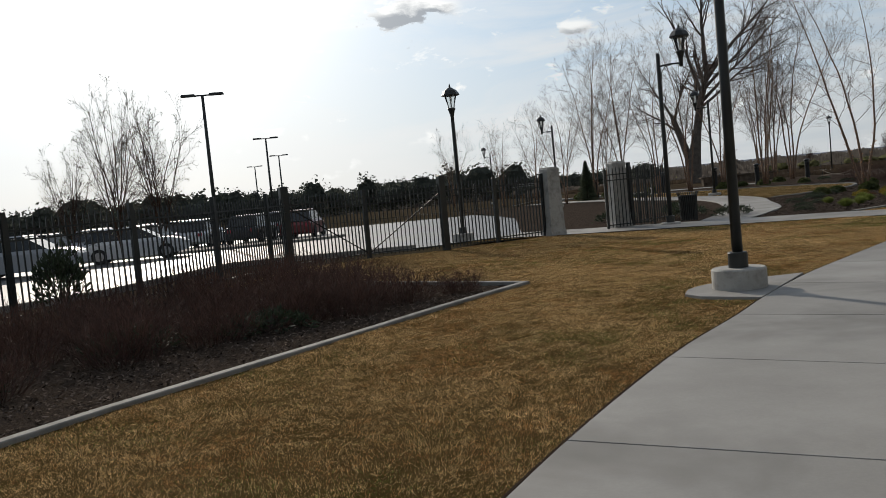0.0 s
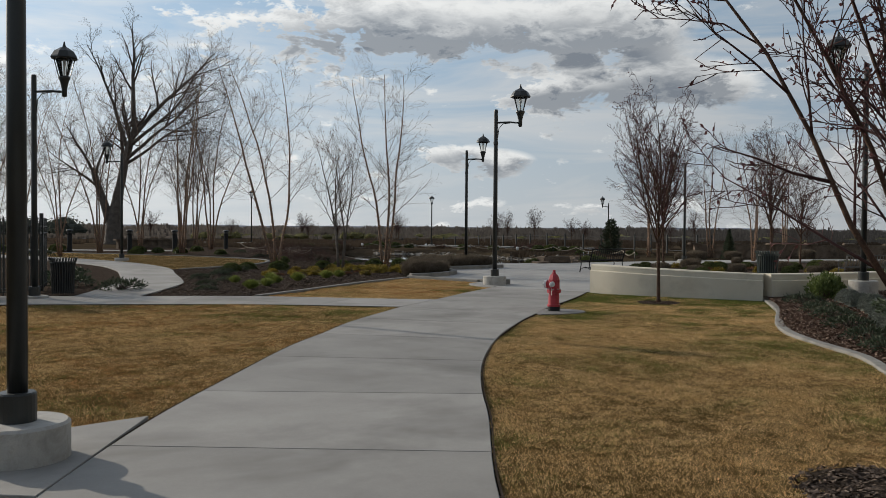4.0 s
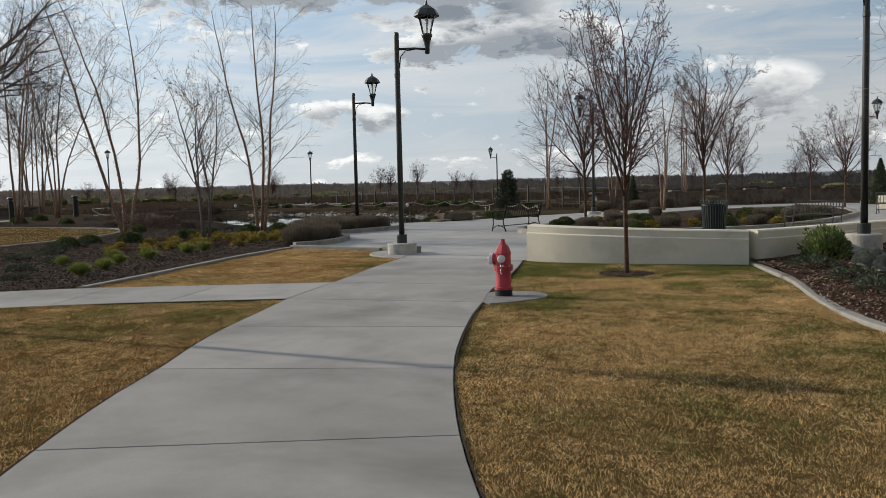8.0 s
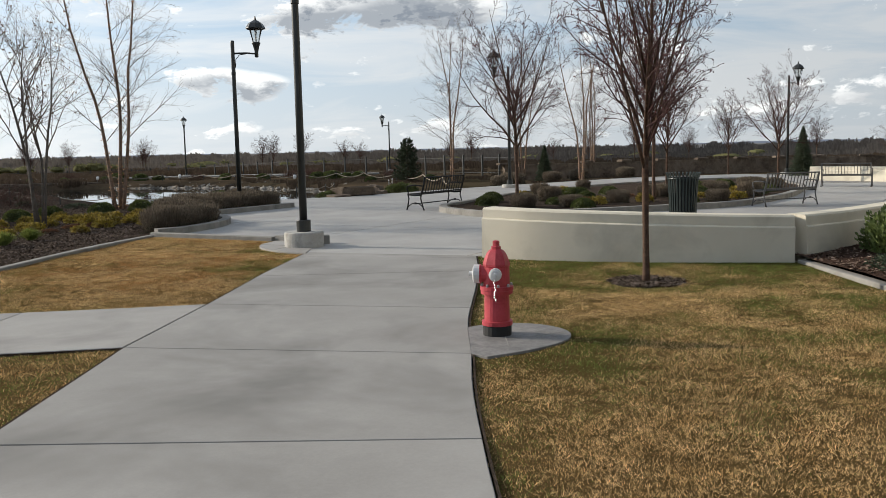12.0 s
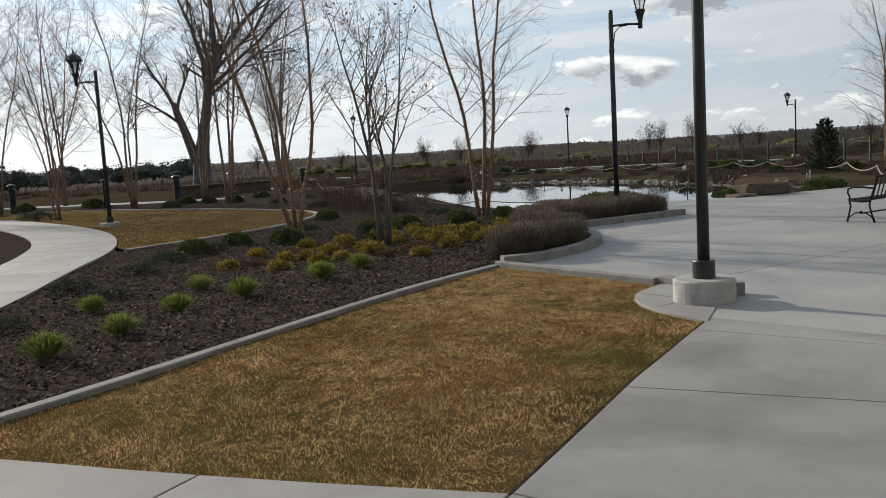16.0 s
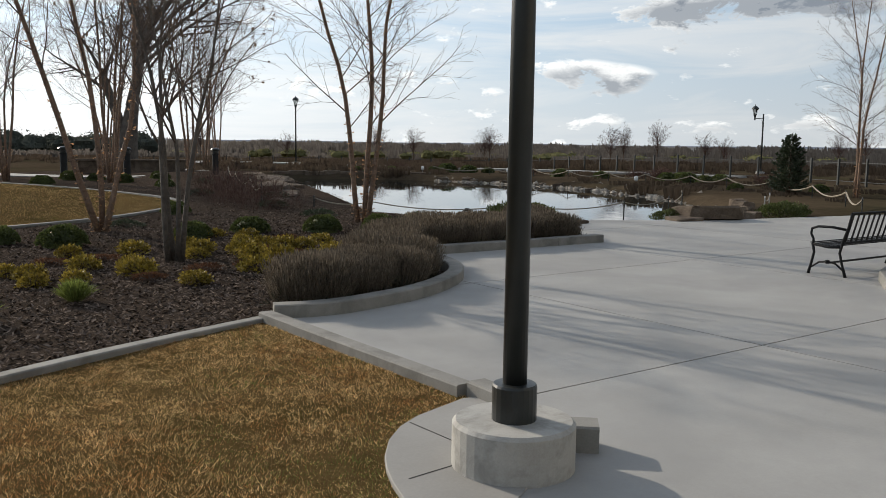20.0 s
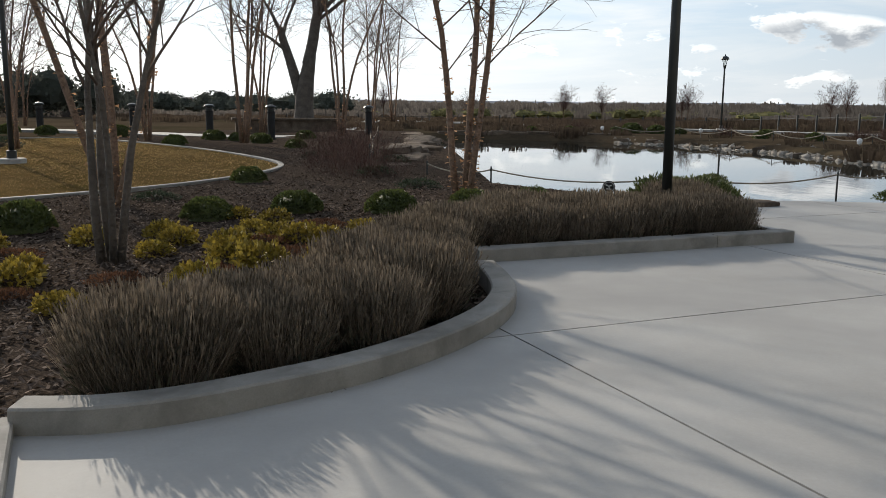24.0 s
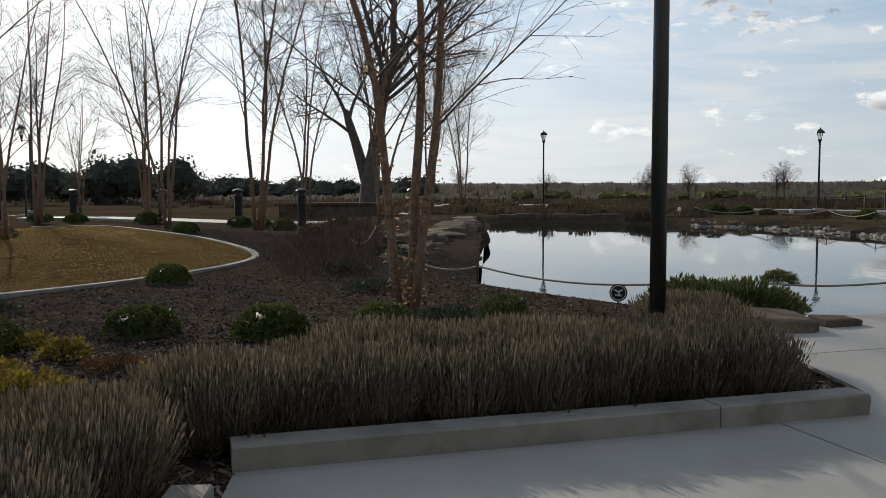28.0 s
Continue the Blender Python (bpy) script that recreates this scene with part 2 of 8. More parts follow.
SOIL = material("dry_ground", (0.038, 0.029, 0.020), (0.090, 0.068, 0.045), 0.12, 3.0, 1.0, 0.4, stain=(0.034, 0.034, 0.018), stain_scale=0.05, depth=0.05, spec=0.0)
# turf's dark tone also carries the shade in the gaps between blades
TURF = material("dormant_turf", (0.048, 0.033, 0.0135), (0.205, 0.137, 0.058), 5.0, 60, 0.95, 1.0, stain=(0.07, 0.052, 0.018), stain_scale=0.6, depth=0.04, fine_mix=0.65, spec=0.0)
BLADES = material("straw_grass", (0.42, 0.262, 0.100), (0.88, 0.630, 0.330), 3.0, 14, 0.85, 0.0, islands=0.75, through=0.3, spec=0.1)
BROWNBLADES = material("russet_grass", (0.215, 0.100, 0.034), (0.55, 0.292, 0.112), 3.0, 14, 0.85, 0.0, islands=0.75, through=0.3, spec=0.1)
GREENBLADES = material("greening_grass", (0.060, 0.080, 0.016), (0.215, 0.245, 0.065), 3.0, 14, 0.8, 0.0, islands=0.5, through=0.3, spec=0.1)
MULCH = material("dark_bark_mulch", (0.036, 0.028, 0.022), (0.112, 0.087, 0.070), 3.0, 45, 1.0, 1.0, depth=0.05, fine_mix=0.7, spec=0.0)
CHIPS = material("bark_chips", (0.038, 0.029, 0.023), (0.205, 0.158, 0.126), 6, 60, 0.95, 0.3, islands=0.75, spec=0.0)
REDMULCH = material("red_bark_mulch", (0.042, 0.026, 0.020), (0.122, 0.078, 0.058), 3.0, 45, 1.0, 1.0, depth=0.05, fine_mix=0.7, spec=0.0)
REDCHIPS = material("red_bark_chips", (0.052, 0.035, 0.027), (0.270, 0.195, 0.150), 6, 60, 0.9, 0.3, islands=0.75, spec=0.0)
BLACK = material("black_metal", (0.017, 0.019, 0.018), (0.030, 0.033, 0.031), 3, 80, 0.40, 0.05, spec=0.45, depth=0.002)
BENCHBLACK = material("matt_black_metal", (0.008, 0.008, 0.008), (0.016, 0.016, 0.016), 3, 80, 0.6, 0.05, spec=0.2, depth=0.002)
DARKGREEN = material("dark_green_metal", (0.016, 0.024, 0.021), (0.03, 0.041, 0.036), 3, 80, 0.42, 0.05, depth=0.002)
BENCHGREY = material("grey_brown_metal", (0.075, 0.072, 0.068), (0.125, 0.12, 0.114), 3, 80, 0.55, 0.05, spec=0.25, depth=0.002)
RED = material("faded_red_paint", (0.34, 0.030, 0.042), (0.46, 0.055, 0.072), 6, 60, 0.5, 0.12, stain=(0.26, 0.022, 0.03), stain_scale=7, depth=0.004)
SILVER = material("silver_paint", (0.50, 0.50, 0.50), (0.66, 0.66, 0.65), 12, 90, 0.45, 0.1, depth=0.003)
STEEL = material("galvanised_steel", (0.30, 0.30, 0.31), (0.42, 0.42, 0.43), 12, 90, 0.4, 0.1, metal=0.8, depth=0.003)
ASPHALT = material("asphalt", (0.050, 0.050, 0.052), (0.082, 0.082, 0.084), 0.4, 30, 0.42, 0.25, depth=0.008)
LINE = material("white_line_paint", (0.55, 0.55, 0.53), (0.72, 0.72, 0.70), 3, 60, 0.6, 0.1)
BARK = material("red_brown_bark", (0.036, 0.022, 0.016), (0.15, 0.094, 0.066), 14, 60, 0.9, 0.6, stain=(0.05, 0.032, 0.024), stain_scale=9.0, depth=0.012, spec=0.15)
OLDBARK = material("old_tree_bark", (0.062, 0.053, 0.045), (0.165, 0.140, 0.117), 2.5, 18, 0.95, 0.8, depth=0.05)
BIRCH = material("peeling_birch_bark", (0.11, 0.066, 0.046), (0.36, 0.250, 0.178), 7.0, 34, 0.8, 0.6, stain=(0.055, 0.036, 0.028), stain_scale=7.0, depth=0.012, spec=0.2)
CREPE = material("smooth_pale_bark", (0.14, 0.115, 0.094), (0.29, 0.245, 0.205), 5, 30, 0.75, 0.2, depth=0.006)
TWIG = material("dark_twigs", (0.045, 0.032, 0.027), (0.105, 0.076, 0.062), 5, 30, 0.85, 0.0)
REDTWIG = material("reddish_twigs", (0.050, 0.026, 0.026), (0.11, 0.062, 0.056), 5, 30, 0.85, 0.0, spec=0.15)
PALETWIG = material("pale_twigs", (0.07, 0.050, 0.040), (0.15, 0.112, 0.09), 5, 30, 0.85, 0.0)
BUDS = material("red_buds", (0.075, 0.026, 0.030), (0.17, 0.065, 0.062), 8, 40, 0.8, 0.0, islands=0.35, through=0.2)
DRYLEAF = material("dry_seed_heads", (0.085, 0.055, 0.035), (0.17, 0.12, 0.08), 8, 40, 0.85, 0.0, islands=0.35, through=0.2)
BARKCURL = material("bark_curls", (0.26, 0.145, 0.075), (0.55, 0.33, 0.18), 8, 40, 0.8, 0.0, islands=0.5, through=0.6)
DRYBRUSH = material("dry_brush", (0.056, 0.041, 0.030), (0.135, 0.102, 0.073), 0.3, 6, 0.95, 0.0, islands=0.2, through=0.25, spec=0.0)
NEWLEAF = material("pale_new_leaves", (0.22, 0.23, 0.11), (0.42, 0.42, 0.26), 8, 40, 0.7, 0.0, islands=0.3, through=0.35)
LAVENDER = material("dry_lavender", (0.082, 0.067, 0.050), (0.240, 0.196, 0.148), 2.0, 30, 0.9, 0.0, islands=0.5, through=0.22, spec=0.1)
LAVGREEN = material("lavender_base", (0.044, 0.042, 0.030), (0.108, 0.102, 0.074), 3.0, 22, 0.9, 0.0, islands=0.35, through=0.1, spec=0.1)
SANTOLINA = material("silver_foliage", (0.108, 0.122, 0.102), (0.295, 0.312, 0.268), 3.0, 22, 0.9, 0.0, islands=0.4, through=0.15, spec=0.15)
BOX = material("box_foliage", (0.036, 0.050, 0.015), (0.12, 0.14, 0.04), 3.0, 22, 0.6, 0.0, islands=0.35, through=0.3)
GOLD = material("golden_foliage", (0.095, 0.070, 0.014), (0.40, 0.30, 0.045), 3.0, 22, 0.65, 0.0, islands=0.5, through=0.2)
DARKLEAF = material("dark_evergreen", (0.022, 0.032, 0.018), (0.065, 0.085, 0.045), 3.0, 22, 0.7, 0.0, islands=0.35, through=0.15)
JUNIPER = material("juniper_foliage", (0.05, 0.075, 0.02), (0.15, 0.19, 0.055), 3.0, 22, 0.7, 0.0, islands=0.3, through=0.25)
SPRUCE = material("blue_spruce_needles", (0.044, 0.060, 0.036), (0.165, 0.195, 0.125), 3.0, 22, 0.8, 0.0, islands=0.45, through=0.15, spec=0.15)
YEW = material("conifer_needles", (0.04, 0.058, 0.016), (0.14, 0.165, 0.05), 3.0, 22, 0.8, 0.0, islands=0.35, through=0.2)
TUFT = material("green_tuft_grass", (0.09, 0.12, 0.022), (0.25, 0.29, 0.075), 3.0, 22, 0.8, 0.0, islands=0.35, through=0.4)
RUST = material("rust_ground_cover", (0.070, 0.034, 0.020), (0.19, 0.098, 0.056), 3.0, 22, 0.85, 0.0, islands=0.4, through=0.15, spec=0.1)
BARBERRY = material("barberry_twigs", (0.052, 0.033, 0.027), (0.125, 0.073, 0.060), 3.0, 22, 0.85, 0.0, islands=0.4, through=0.1, spec=0.1)
# distance haze is mixed into the lightened colours of far woods and conifers
FARWOOD = material("far_bare_woods", (0.085, 0.075, 0.067), (0.185, 0.162, 0.142), 0.04, 1.2, 0.95, 0.0, islands=0.18, through=0.35, spec=0.0)
FARGREEN = material("far_willow_green", (0.12, 0.115, 0.052), (0.215, 0.205, 0.095), 0.06, 1.2, 0.95, 0.0, islands=0.3, through=0.35, spec=0.02)
FARPINE = material("far_conifers", (0.055, 0.062, 0.052), (0.115, 0.122, 0.10), 0.06, 1.2, 0.95, 0.0, islands=0.3, through=0.3, spec=0.0)
HILL = material("far_hills", (0.11, 0.11, 0.11), (0.19, 0.18, 0.17), 0.004, 0.03, 1.0, 0.0, spec=0.02)
# the blue of the farthest hills is haze put into their colour
FARHILL = material("far_blue_hills", (0.13, 0.155, 0.20), (0.17, 0.195, 0.24), 0.001, 0.01, 1.0, 0.0, spec=0.02)
ROPE = material("pale_rope", (0.20, 0.17, 0.13), (0.34, 0.30, 0.24), 20, 120, 0.9, 0.4, depth=0.004, spec=0.1)
WHITE = material("white_paint", (0.66, 0.66, 0.65), (0.78, 0.78, 0.77), 3, 60, 0.45, 0.05)
SIGNBLACK = material("sign_black", (0.012, 0.012, 0.013), (0.02, 0.02, 0.02), 3, 60, 0.5, 0.02)
RUBBER = material("rubber", (0.014, 0.014, 0.014), (0.025, 0.025, 0.025), 3, 60, 0.8, 0.1)
CARGLASS = material("car_glass", (0.012, 0.014, 0.016), (0.02, 0.022, 0.024), 3, 60, 0.12, 0.0, spec=0.6)


def paint(name, c):
    return material(name, tuple(0.9 * v for v in c), tuple(1.08 * v for v in c), 2, 40, 0.3, 0.0, spec=0.5)


CARPAINTS = [paint("white_car_paint", (0.62, 0.63, 0.64)), paint("silver_car_paint", (0.36, 0.37, 0.39)), paint("dark_car_paint", (0.03, 0.032, 0.04)), paint("red_car_paint", (0.16, 0.02, 0.02)), paint("grey_car_paint", (0.12, 0.125, 0.13))]


def glass_material():
    m = bpy.data.materials.new("lantern_glass")
    m.use_nodes = True
    n = Nodes(m.node_tree)
    g = n.add("ShaderNodeBsdfGlossy", {"Color": (1, 1, 1, 1), "Roughness": 0.08})
    t = n.add("ShaderNodeBsdfTransparent", {0: (0.86, 0.87, 0.86, 1)})
    f = n.add("ShaderNodeFresnel", {0: 1.45})
    s = n.add("ShaderNodeMixShader", {0: f.outputs[0], 1: t.outputs[0], 2: g.outputs[0]})
    n.add("ShaderNodeOutputMaterial", {0: s.outputs[0]})
    return m


GLASS = glass_material()


def water_material():
    m = bpy.data.materials.new("pond_water")
    m.use_nodes = True
    n = Nodes(m.node_tree)
    pos = n.add("ShaderNodeNewGeometry").outputs["Position"]
    mp = n.add("ShaderNodeMapping", {0: pos, 3: (1.0, 0.45, 1.0)}).outputs[0]
    a = n.add("ShaderNodeTexNoise", {"Vector": mp, "Scale": 1.6, "Detail": 3.0})
    still = n.add("ShaderNodeTexNoise", {"Vector": pos, "Scale": 0.12, "Detail": 2.0})
    h = n.math("MULTIPLY", a.outputs[0], n.ramp(still.outputs[0], [(0.4, (0.25, 0.25, 0.25)), (0.65, (1, 1, 1))]))
    b = n.add("ShaderNodeBump", {"Strength": 0.06, "Distance": 0.06, "Height": h})
    p = n.add("ShaderNodeBsdfPrincipled", {"Base Color": (0.012, 0.018, 0.017, 1), "Roughness": 0.03, "IOR": 1.333, "Specular IOR Level": 0.5, "Normal": b.outputs[0]})
    n.add("ShaderNodeOutputMaterial", {0: p.outputs[0]})
    return m


WATER = water_material()

# ---------------------------------------------------------------- mesh tools
class MB:
    """A mesh in the making: points and faces."""

    def __init__(self):
        self.v, self.f = [], []

    def add(self, verts, faces):
        n = len(self.v)
        self.v.extend(tuple(p) for p in verts)
        self.f.extend(tuple(i + n for i in f) for f in faces)
        return self

    def box(self, x, y, z, sx, sy, sz, yaw=0.0, bevel=0.0):
        """A box with its base's middle at x, y, z; the upper edges may be bevelled."""
        c, s = math.cos(yaw), math.sin(yaw)
        rings = [(0, 0)] + ([(sz - bevel, 0), (sz, bevel)] if bevel else [(sz, 0)])
        vs, fs = [], []
        for h, b in rings:
            for ax, ay in ((-1, -1), (1, -1), (1, 1), (-1, 1)):
                px, py = ax * (sx / 2 - b), ay * (sy / 2 - b)
                vs.append((x + c * px - s * py, y + s * px + c * py, z + h))
        for r in range(len(rings) - 1):
            for i in range(4):
                j = (i + 1) % 4
                fs.append((4 * r + i, 4 * r + j, 4 * r + 4 + j, 4 * r + 4 + i))
        top = 4 * (len(rings) - 1)
        fs += [(3, 2, 1, 0), (top, top + 1, top + 2, top + 3)]
        return self.add(vs, fs)

    def lathe(self, x, y, profile, n=16, squash=1.0):
        """Turned round an upright axis; profile of (radius, height)."""
        vs = [(x + r * math.cos(2 * math.pi * i / n), y + squash * r * math.sin(2 * math.pi * i / n), z) for r, z in profile for i in range(n)]
        fs = [(k * n + i, k * n + (i + 1) % n, (k + 1) * n + (i + 1) % n, (k + 1) * n + i) for k in range(len(profile) - 1) for i in range(n)]
        fs += [tuple(range(n))[::-1], tuple((len(profile) - 1) * n + i for i in range(n))]
        return self.add(vs, fs)

    def tube(self, pts, radii, n=6, caps=True):
        """A round bar along points, with a radius at each."""
        pts = [Vector(p) for p in pts]
        m = len(pts)
        vs, side = [], None
        for k, p in enumerate(pts):
            d = (pts[min(k + 1, m - 1)] - pts[max(k - 1, 0)])
            d = d.normalized() if d.length > 1e-9 else Vector((0, 0, 1))
            if side is None:
                side = d.orthogonal().normalized()
            side = (side - d * side.dot(d))
            side = side.normalized() if side.length > 1e-6 else d.orthogonal().normalized()
            other = d.cross(side)
            for i in range(n):
                a = 2 * math.pi * i / n
                vs.append(p + (side * math.cos(a) + other * math.sin(a)) * radii[k])
        fs = [(k * n + i, k * n + (i + 1) % n, (k + 1) * n + (i + 1) % n, (k + 1) * n + i) for k in range(m - 1) for i in range(n)]
        if caps:
            fs += [tuple(range(n))[::-1], tuple((m - 1) * n + i for i in range(n))]
        return self.add(vs, fs)

    def sweep(self, line, profile, closed=False):
        """A profile of (sideways to the right, height) carried along a line in plan."""
        P = [Vector((p[0], p[1])) for p in line]
        base = [p[2] if len(p) > 2 else 0.0 for p in line]
        m, k = len(P), len(profile)
        vs = []
        for i in range(m):
            a = P[i] - P[i - 1] if (i > 0 or closed) else P[1] - P[0]
            b = P[(i + 1) % m] - P[i] if (i < m - 1 or closed) else P[-1] - P[-2]
            a, b = a.normalized(), b.normalized()
            t = (a + b).normalized() if (a + b).length > 1e-6 else a
            right = Vector((t.y, -t.x))
            stretch = 1 / max(0.45, right.dot(Vector((a.y, -a.x))))
            vs += [(P[i].x + right.x * o * stretch, P[i].y + right.y * o * stretch, base[i] + z) for o, z in profile]
        fs = []
        for i in range(m if closed else m - 1):
            j = (i + 1) % m
            fs += [(i * k + q, i * k + (q + 1) % k, j * k + (q + 1) % k, j * k + q) for q in range(k)]
        if not closed:
            fs += [tuple(range(k))[::-1], tuple((m - 1) * k + q for q in range(k))]
        return self.add(vs, fs)

    def prism(self, poly, z0, z1, bevel=0.0):
        """A flat slab with a plan outline (counter-clockwise), slightly bevelled above."""
        n = len(poly)
        if bevel:
            cx, cy = sum(p[0] for p in poly) / n, sum(p[1] for p in poly) / n
            inner = []
            for x, y in poly:
                d = math.hypot(x - cx, y - cy) or 1
                inner.append((x + (cx - x) / d * bevel, y + (cy - y) / d * bevel))
            vs = [(x, y, z0) for x, y in poly] + [(x, y, z1 - bevel) for x, y in poly] + [(x, y, z1) for x, y in inner]
            fs = [tuple(range(2 * n, 3 * n))]
            for r in (0, 1):
                fs += [(r * n + i, r * n + (i + 1) % n, (r + 1) * n + (i + 1) % n, (r + 1) * n + i) for i in range(n)]
        else:
            vs = [(x, y, z0) for x, y in poly] + [(x, y, z1) for x, y in poly]
            fs = [tuple(range(n, 2 * n))] + [(i, (i + 1) % n, n + (i + 1) % n, n + i) for i in range(n)]
        return self.add(vs, fs)

    def mesh(self, name, mat, smooth=False):
        me = bpy.data.meshes.new(name)
        me.from_pydata(self.v, [], self.f)
        me.materials.append(mat)
        me.polygons.foreach_set("use_smooth", [smooth] * len(me.polygons))
        me.update()
        return me


def ob(name, mb, mat, parent=None, label="", category="", group="", kind="", smooth=False, at=None):
    """Links a mesh as one object; under a parent it is a part."""
    me = mb if isinstance(mb, bpy.types.Mesh) else mb.mesh(name, mat, smooth)
    o = new(name, me)
    if parent is not None:
        o.parent = parent
    if at is not None:
        o.matrix_basis = at
    return tagged(o, label, category, group, kind)


def thing(name, label, category, group="", at=None, kind=""):
    e = new(name)
    e.empty_display_size = 0.2
    if at is not None:
        e.matrix_basis = at
    return tagged(e, label, category, group, kind)


def raw_mesh(name, verts, faces, mat, per=3):
    """A mesh straight from arrays: verts (n, 3), faces (m, per)."""
    me = bpy.data.meshes.new(name)
    me.vertices.add(len(verts))
    me.vertices.foreach_set("co", np.asarray(verts, np.float32).ravel())
    m = len(faces)
    me.loops.add(m * per)
    me.loops.foreach_set("vertex_index", np.asarray(faces, np.int32).ravel())
    me.polygons.add(m)
    me.polygons.foreach_set("loop_start", np.arange(0, m * per, per, dtype=np.int32))
    me.polygons.foreach_set("loop_total", np.full(m, per, np.int32))
    me.materials.append(mat)
    me.update(calc_edges=True)
    return me


def smooth_line(pts, step=0.5, closed=False):
    """Points along a Catmull-Rom curve through pts."""
    P = [Vector(p) for p in pts]
    n = len(P)
    out = []
    for i in range(n if closed else n - 1):
        p0, p1 = P[(i - 1) % n] if (i or closed) else P[0] * 2 - P[1], P[i]
        p2 = P[(i + 1) % n]
        p3 = P[(i + 2) % n] if (closed or i + 2 < n) else P[-1] * 2 - P[-2]
        k = max(1, int((p2 - p1).length / step))
        for j in range(k):
            t = j / k
            out.append(tuple(0.5 * (2 * p1 + (p2 - p0) * t + (2 * p0 - 5 * p1 + 4 * p2 - p3) * t * t + (3 * p1 - p0 - 3 * p2 + p3) * t ** 3)))
    if not closed:
        out.append(tuple(P[-1]))
    return out


def inside(poly, x, y):
    """Which points of the arrays x, y lie in a polygon."""
    x, y = np.asarray(x), np.asarray(y)
    hit = np.zeros(x.shape, bool)
    n = len(poly)
    for i in range(n):
        x1, y1 = poly[i][:2]
        x2, y2 = poly[(i + 1) % n][:2]
        if y1 == y2:
            continue
        hit ^= ((y1 > y) != (y2 > y)) & (x < (x2 - x1) * (y - y1) / (y2 - y1) + x1)
    return hit


def area(poly):
    return 0.5 * sum(a[0] * b[1] - b[0] * a[1] for a, b in zip(poly, poly[1:] + poly[:1]))


def zone(name, poly, height, mat, step=1.0, **tags):
    """A stretch of ground with a plan outline and a height at each point."""
    poly = [tuple(p[:2]) for p in poly]
    if area(poly) < 0:
        poly = poly[::-1]
    xs, ys = [p[0] for p in poly], [p[1] for p in poly]
    gx, gy = np.meshgrid(np.arange(min(xs) + step / 2, max(xs), step), np.arange(min(ys) + step / 2, max(ys), step))
    gx, gy = gx.ravel(), gy.ravel()
    keep = inside(poly, gx, gy)
    inner = list(zip(gx[keep], gy[keep]))
    pts = [Vector(p) for p in poly] + [Vector((float(a), float(b))) for a, b in inner]
    n = len(poly)
    v, _, f, *_ = delaunay_2d_cdt(pts, [(i, (i + 1) % n) for i in range(n)], [], 1, 1e-4)
    mb = MB().add([(p.x, p.y, height(p.x, p.y)) for p in v], f)
    o = ob(name, mb, mat, smooth=True, **tags)
    return o


def scatter(poly, count, seed, avoid=()):
    """About count points in a polygon, none in those to avoid."""
    r = np.random.RandomState(seed)
    xs, ys = [p[0] for p in poly], [p[1] for p in poly]
    box = (max(xs) - min(xs)) * (max(ys) - min(ys))
    m = int(count * box / abs(area([p[:2] for p in poly])))
    x, y = r.uniform(min(xs), max(xs), m), r.uniform(min(ys), max(ys), m)
    k = inside(poly, x, y)
    for a in avoid:
        k &= ~inside(a, x, y)
    return x[k], y[k], r


def vnoise(x, y, cell, seed):
    """Smooth random values between 0 and 1 over the plan."""
    g = np.random.RandomState(seed).uniform(0, 1, (128, 128))
    u, v = x / cell, y / cell
    i, j = np.floor(u).astype(int), np.floor(v).astype(int)
    fu, fv = u - i, v - j
    fu, fv = fu * fu * (3 - 2 * fu), fv * fv * (3 - 2 * fv)
    a, b, c, d = g[i % 128, j % 128], g[(i + 1) % 128, j % 128], g[i % 128, (j + 1) % 128], g[(i + 1) % 128, (j + 1) % 128]
    return (a * (1 - fu) + b * fu) * (1 - fv) + (c * (1 - fu) + d * fu) * fv


def blade_mesh(name, x, y, z, h, lean, heading, r, mat, width=0.007):
    """Many grass blades, each one narrow triangle leaning its own way."""
    n = len(x)
    a = r.uniform(0, 2 * np.pi, n)
    w = width * r.uniform(0.7, 1.3, n) / 2
    wx, wy = np.cos(a) * w, np.sin(a) * w
    v = np.empty((n, 3, 3))
    v[:, 0] = np.stack([x - wx, y - wy, z - 0.004], 1)
    v[:, 1] = np.stack([x + wx, y + wy, z - 0.004], 1)
    v[:, 2] = np.stack([x + lean * h * np.cos(heading), y + lean * h * np.sin(heading), z + h], 1)
    return raw_mesh(name, v.reshape(-1, 3), np.arange(3 * n).reshape(-1, 3), mat)


def chip_mesh(name, x, y, z, r, mat, size=(0.015, 0.05)):
    """Flat flakes of bark, lying at all angles."""
    n = len(x)
    a = r.uniform(0, 2 * np.pi, n)
    L, W = r.uniform(size[0], size[1], n), r.uniform(size[0] * 0.5, size[1] * 0.4, n)
    t1, t2 = r.uniform(-0.6, 0.6, n), r.uniform(-0.6, 0.6, n)
    ux, uy, uz = np.cos(a) * L, np.sin(a) * L, t1 * L
    vx, vy, vz = -np.sin(a) * W, np.cos(a) * W, t2 * W
    v = np.empty((n, 4, 3))
    for k, (s1, s2) in enumerate(((-.5, -.5), (.5, -.35), (.5, .5), (-.4, .4))):
        v[:, k] = np.stack([x + s1 * ux + s2 * vx, y + s1 * uy + s2 * vy, z + 0.012 + s1 * uz + s2 * vz], 1)
    return raw_mesh(name, v.reshape(-1, 3), np.arange(4 * n).reshape(-1, 4), mat, 4)


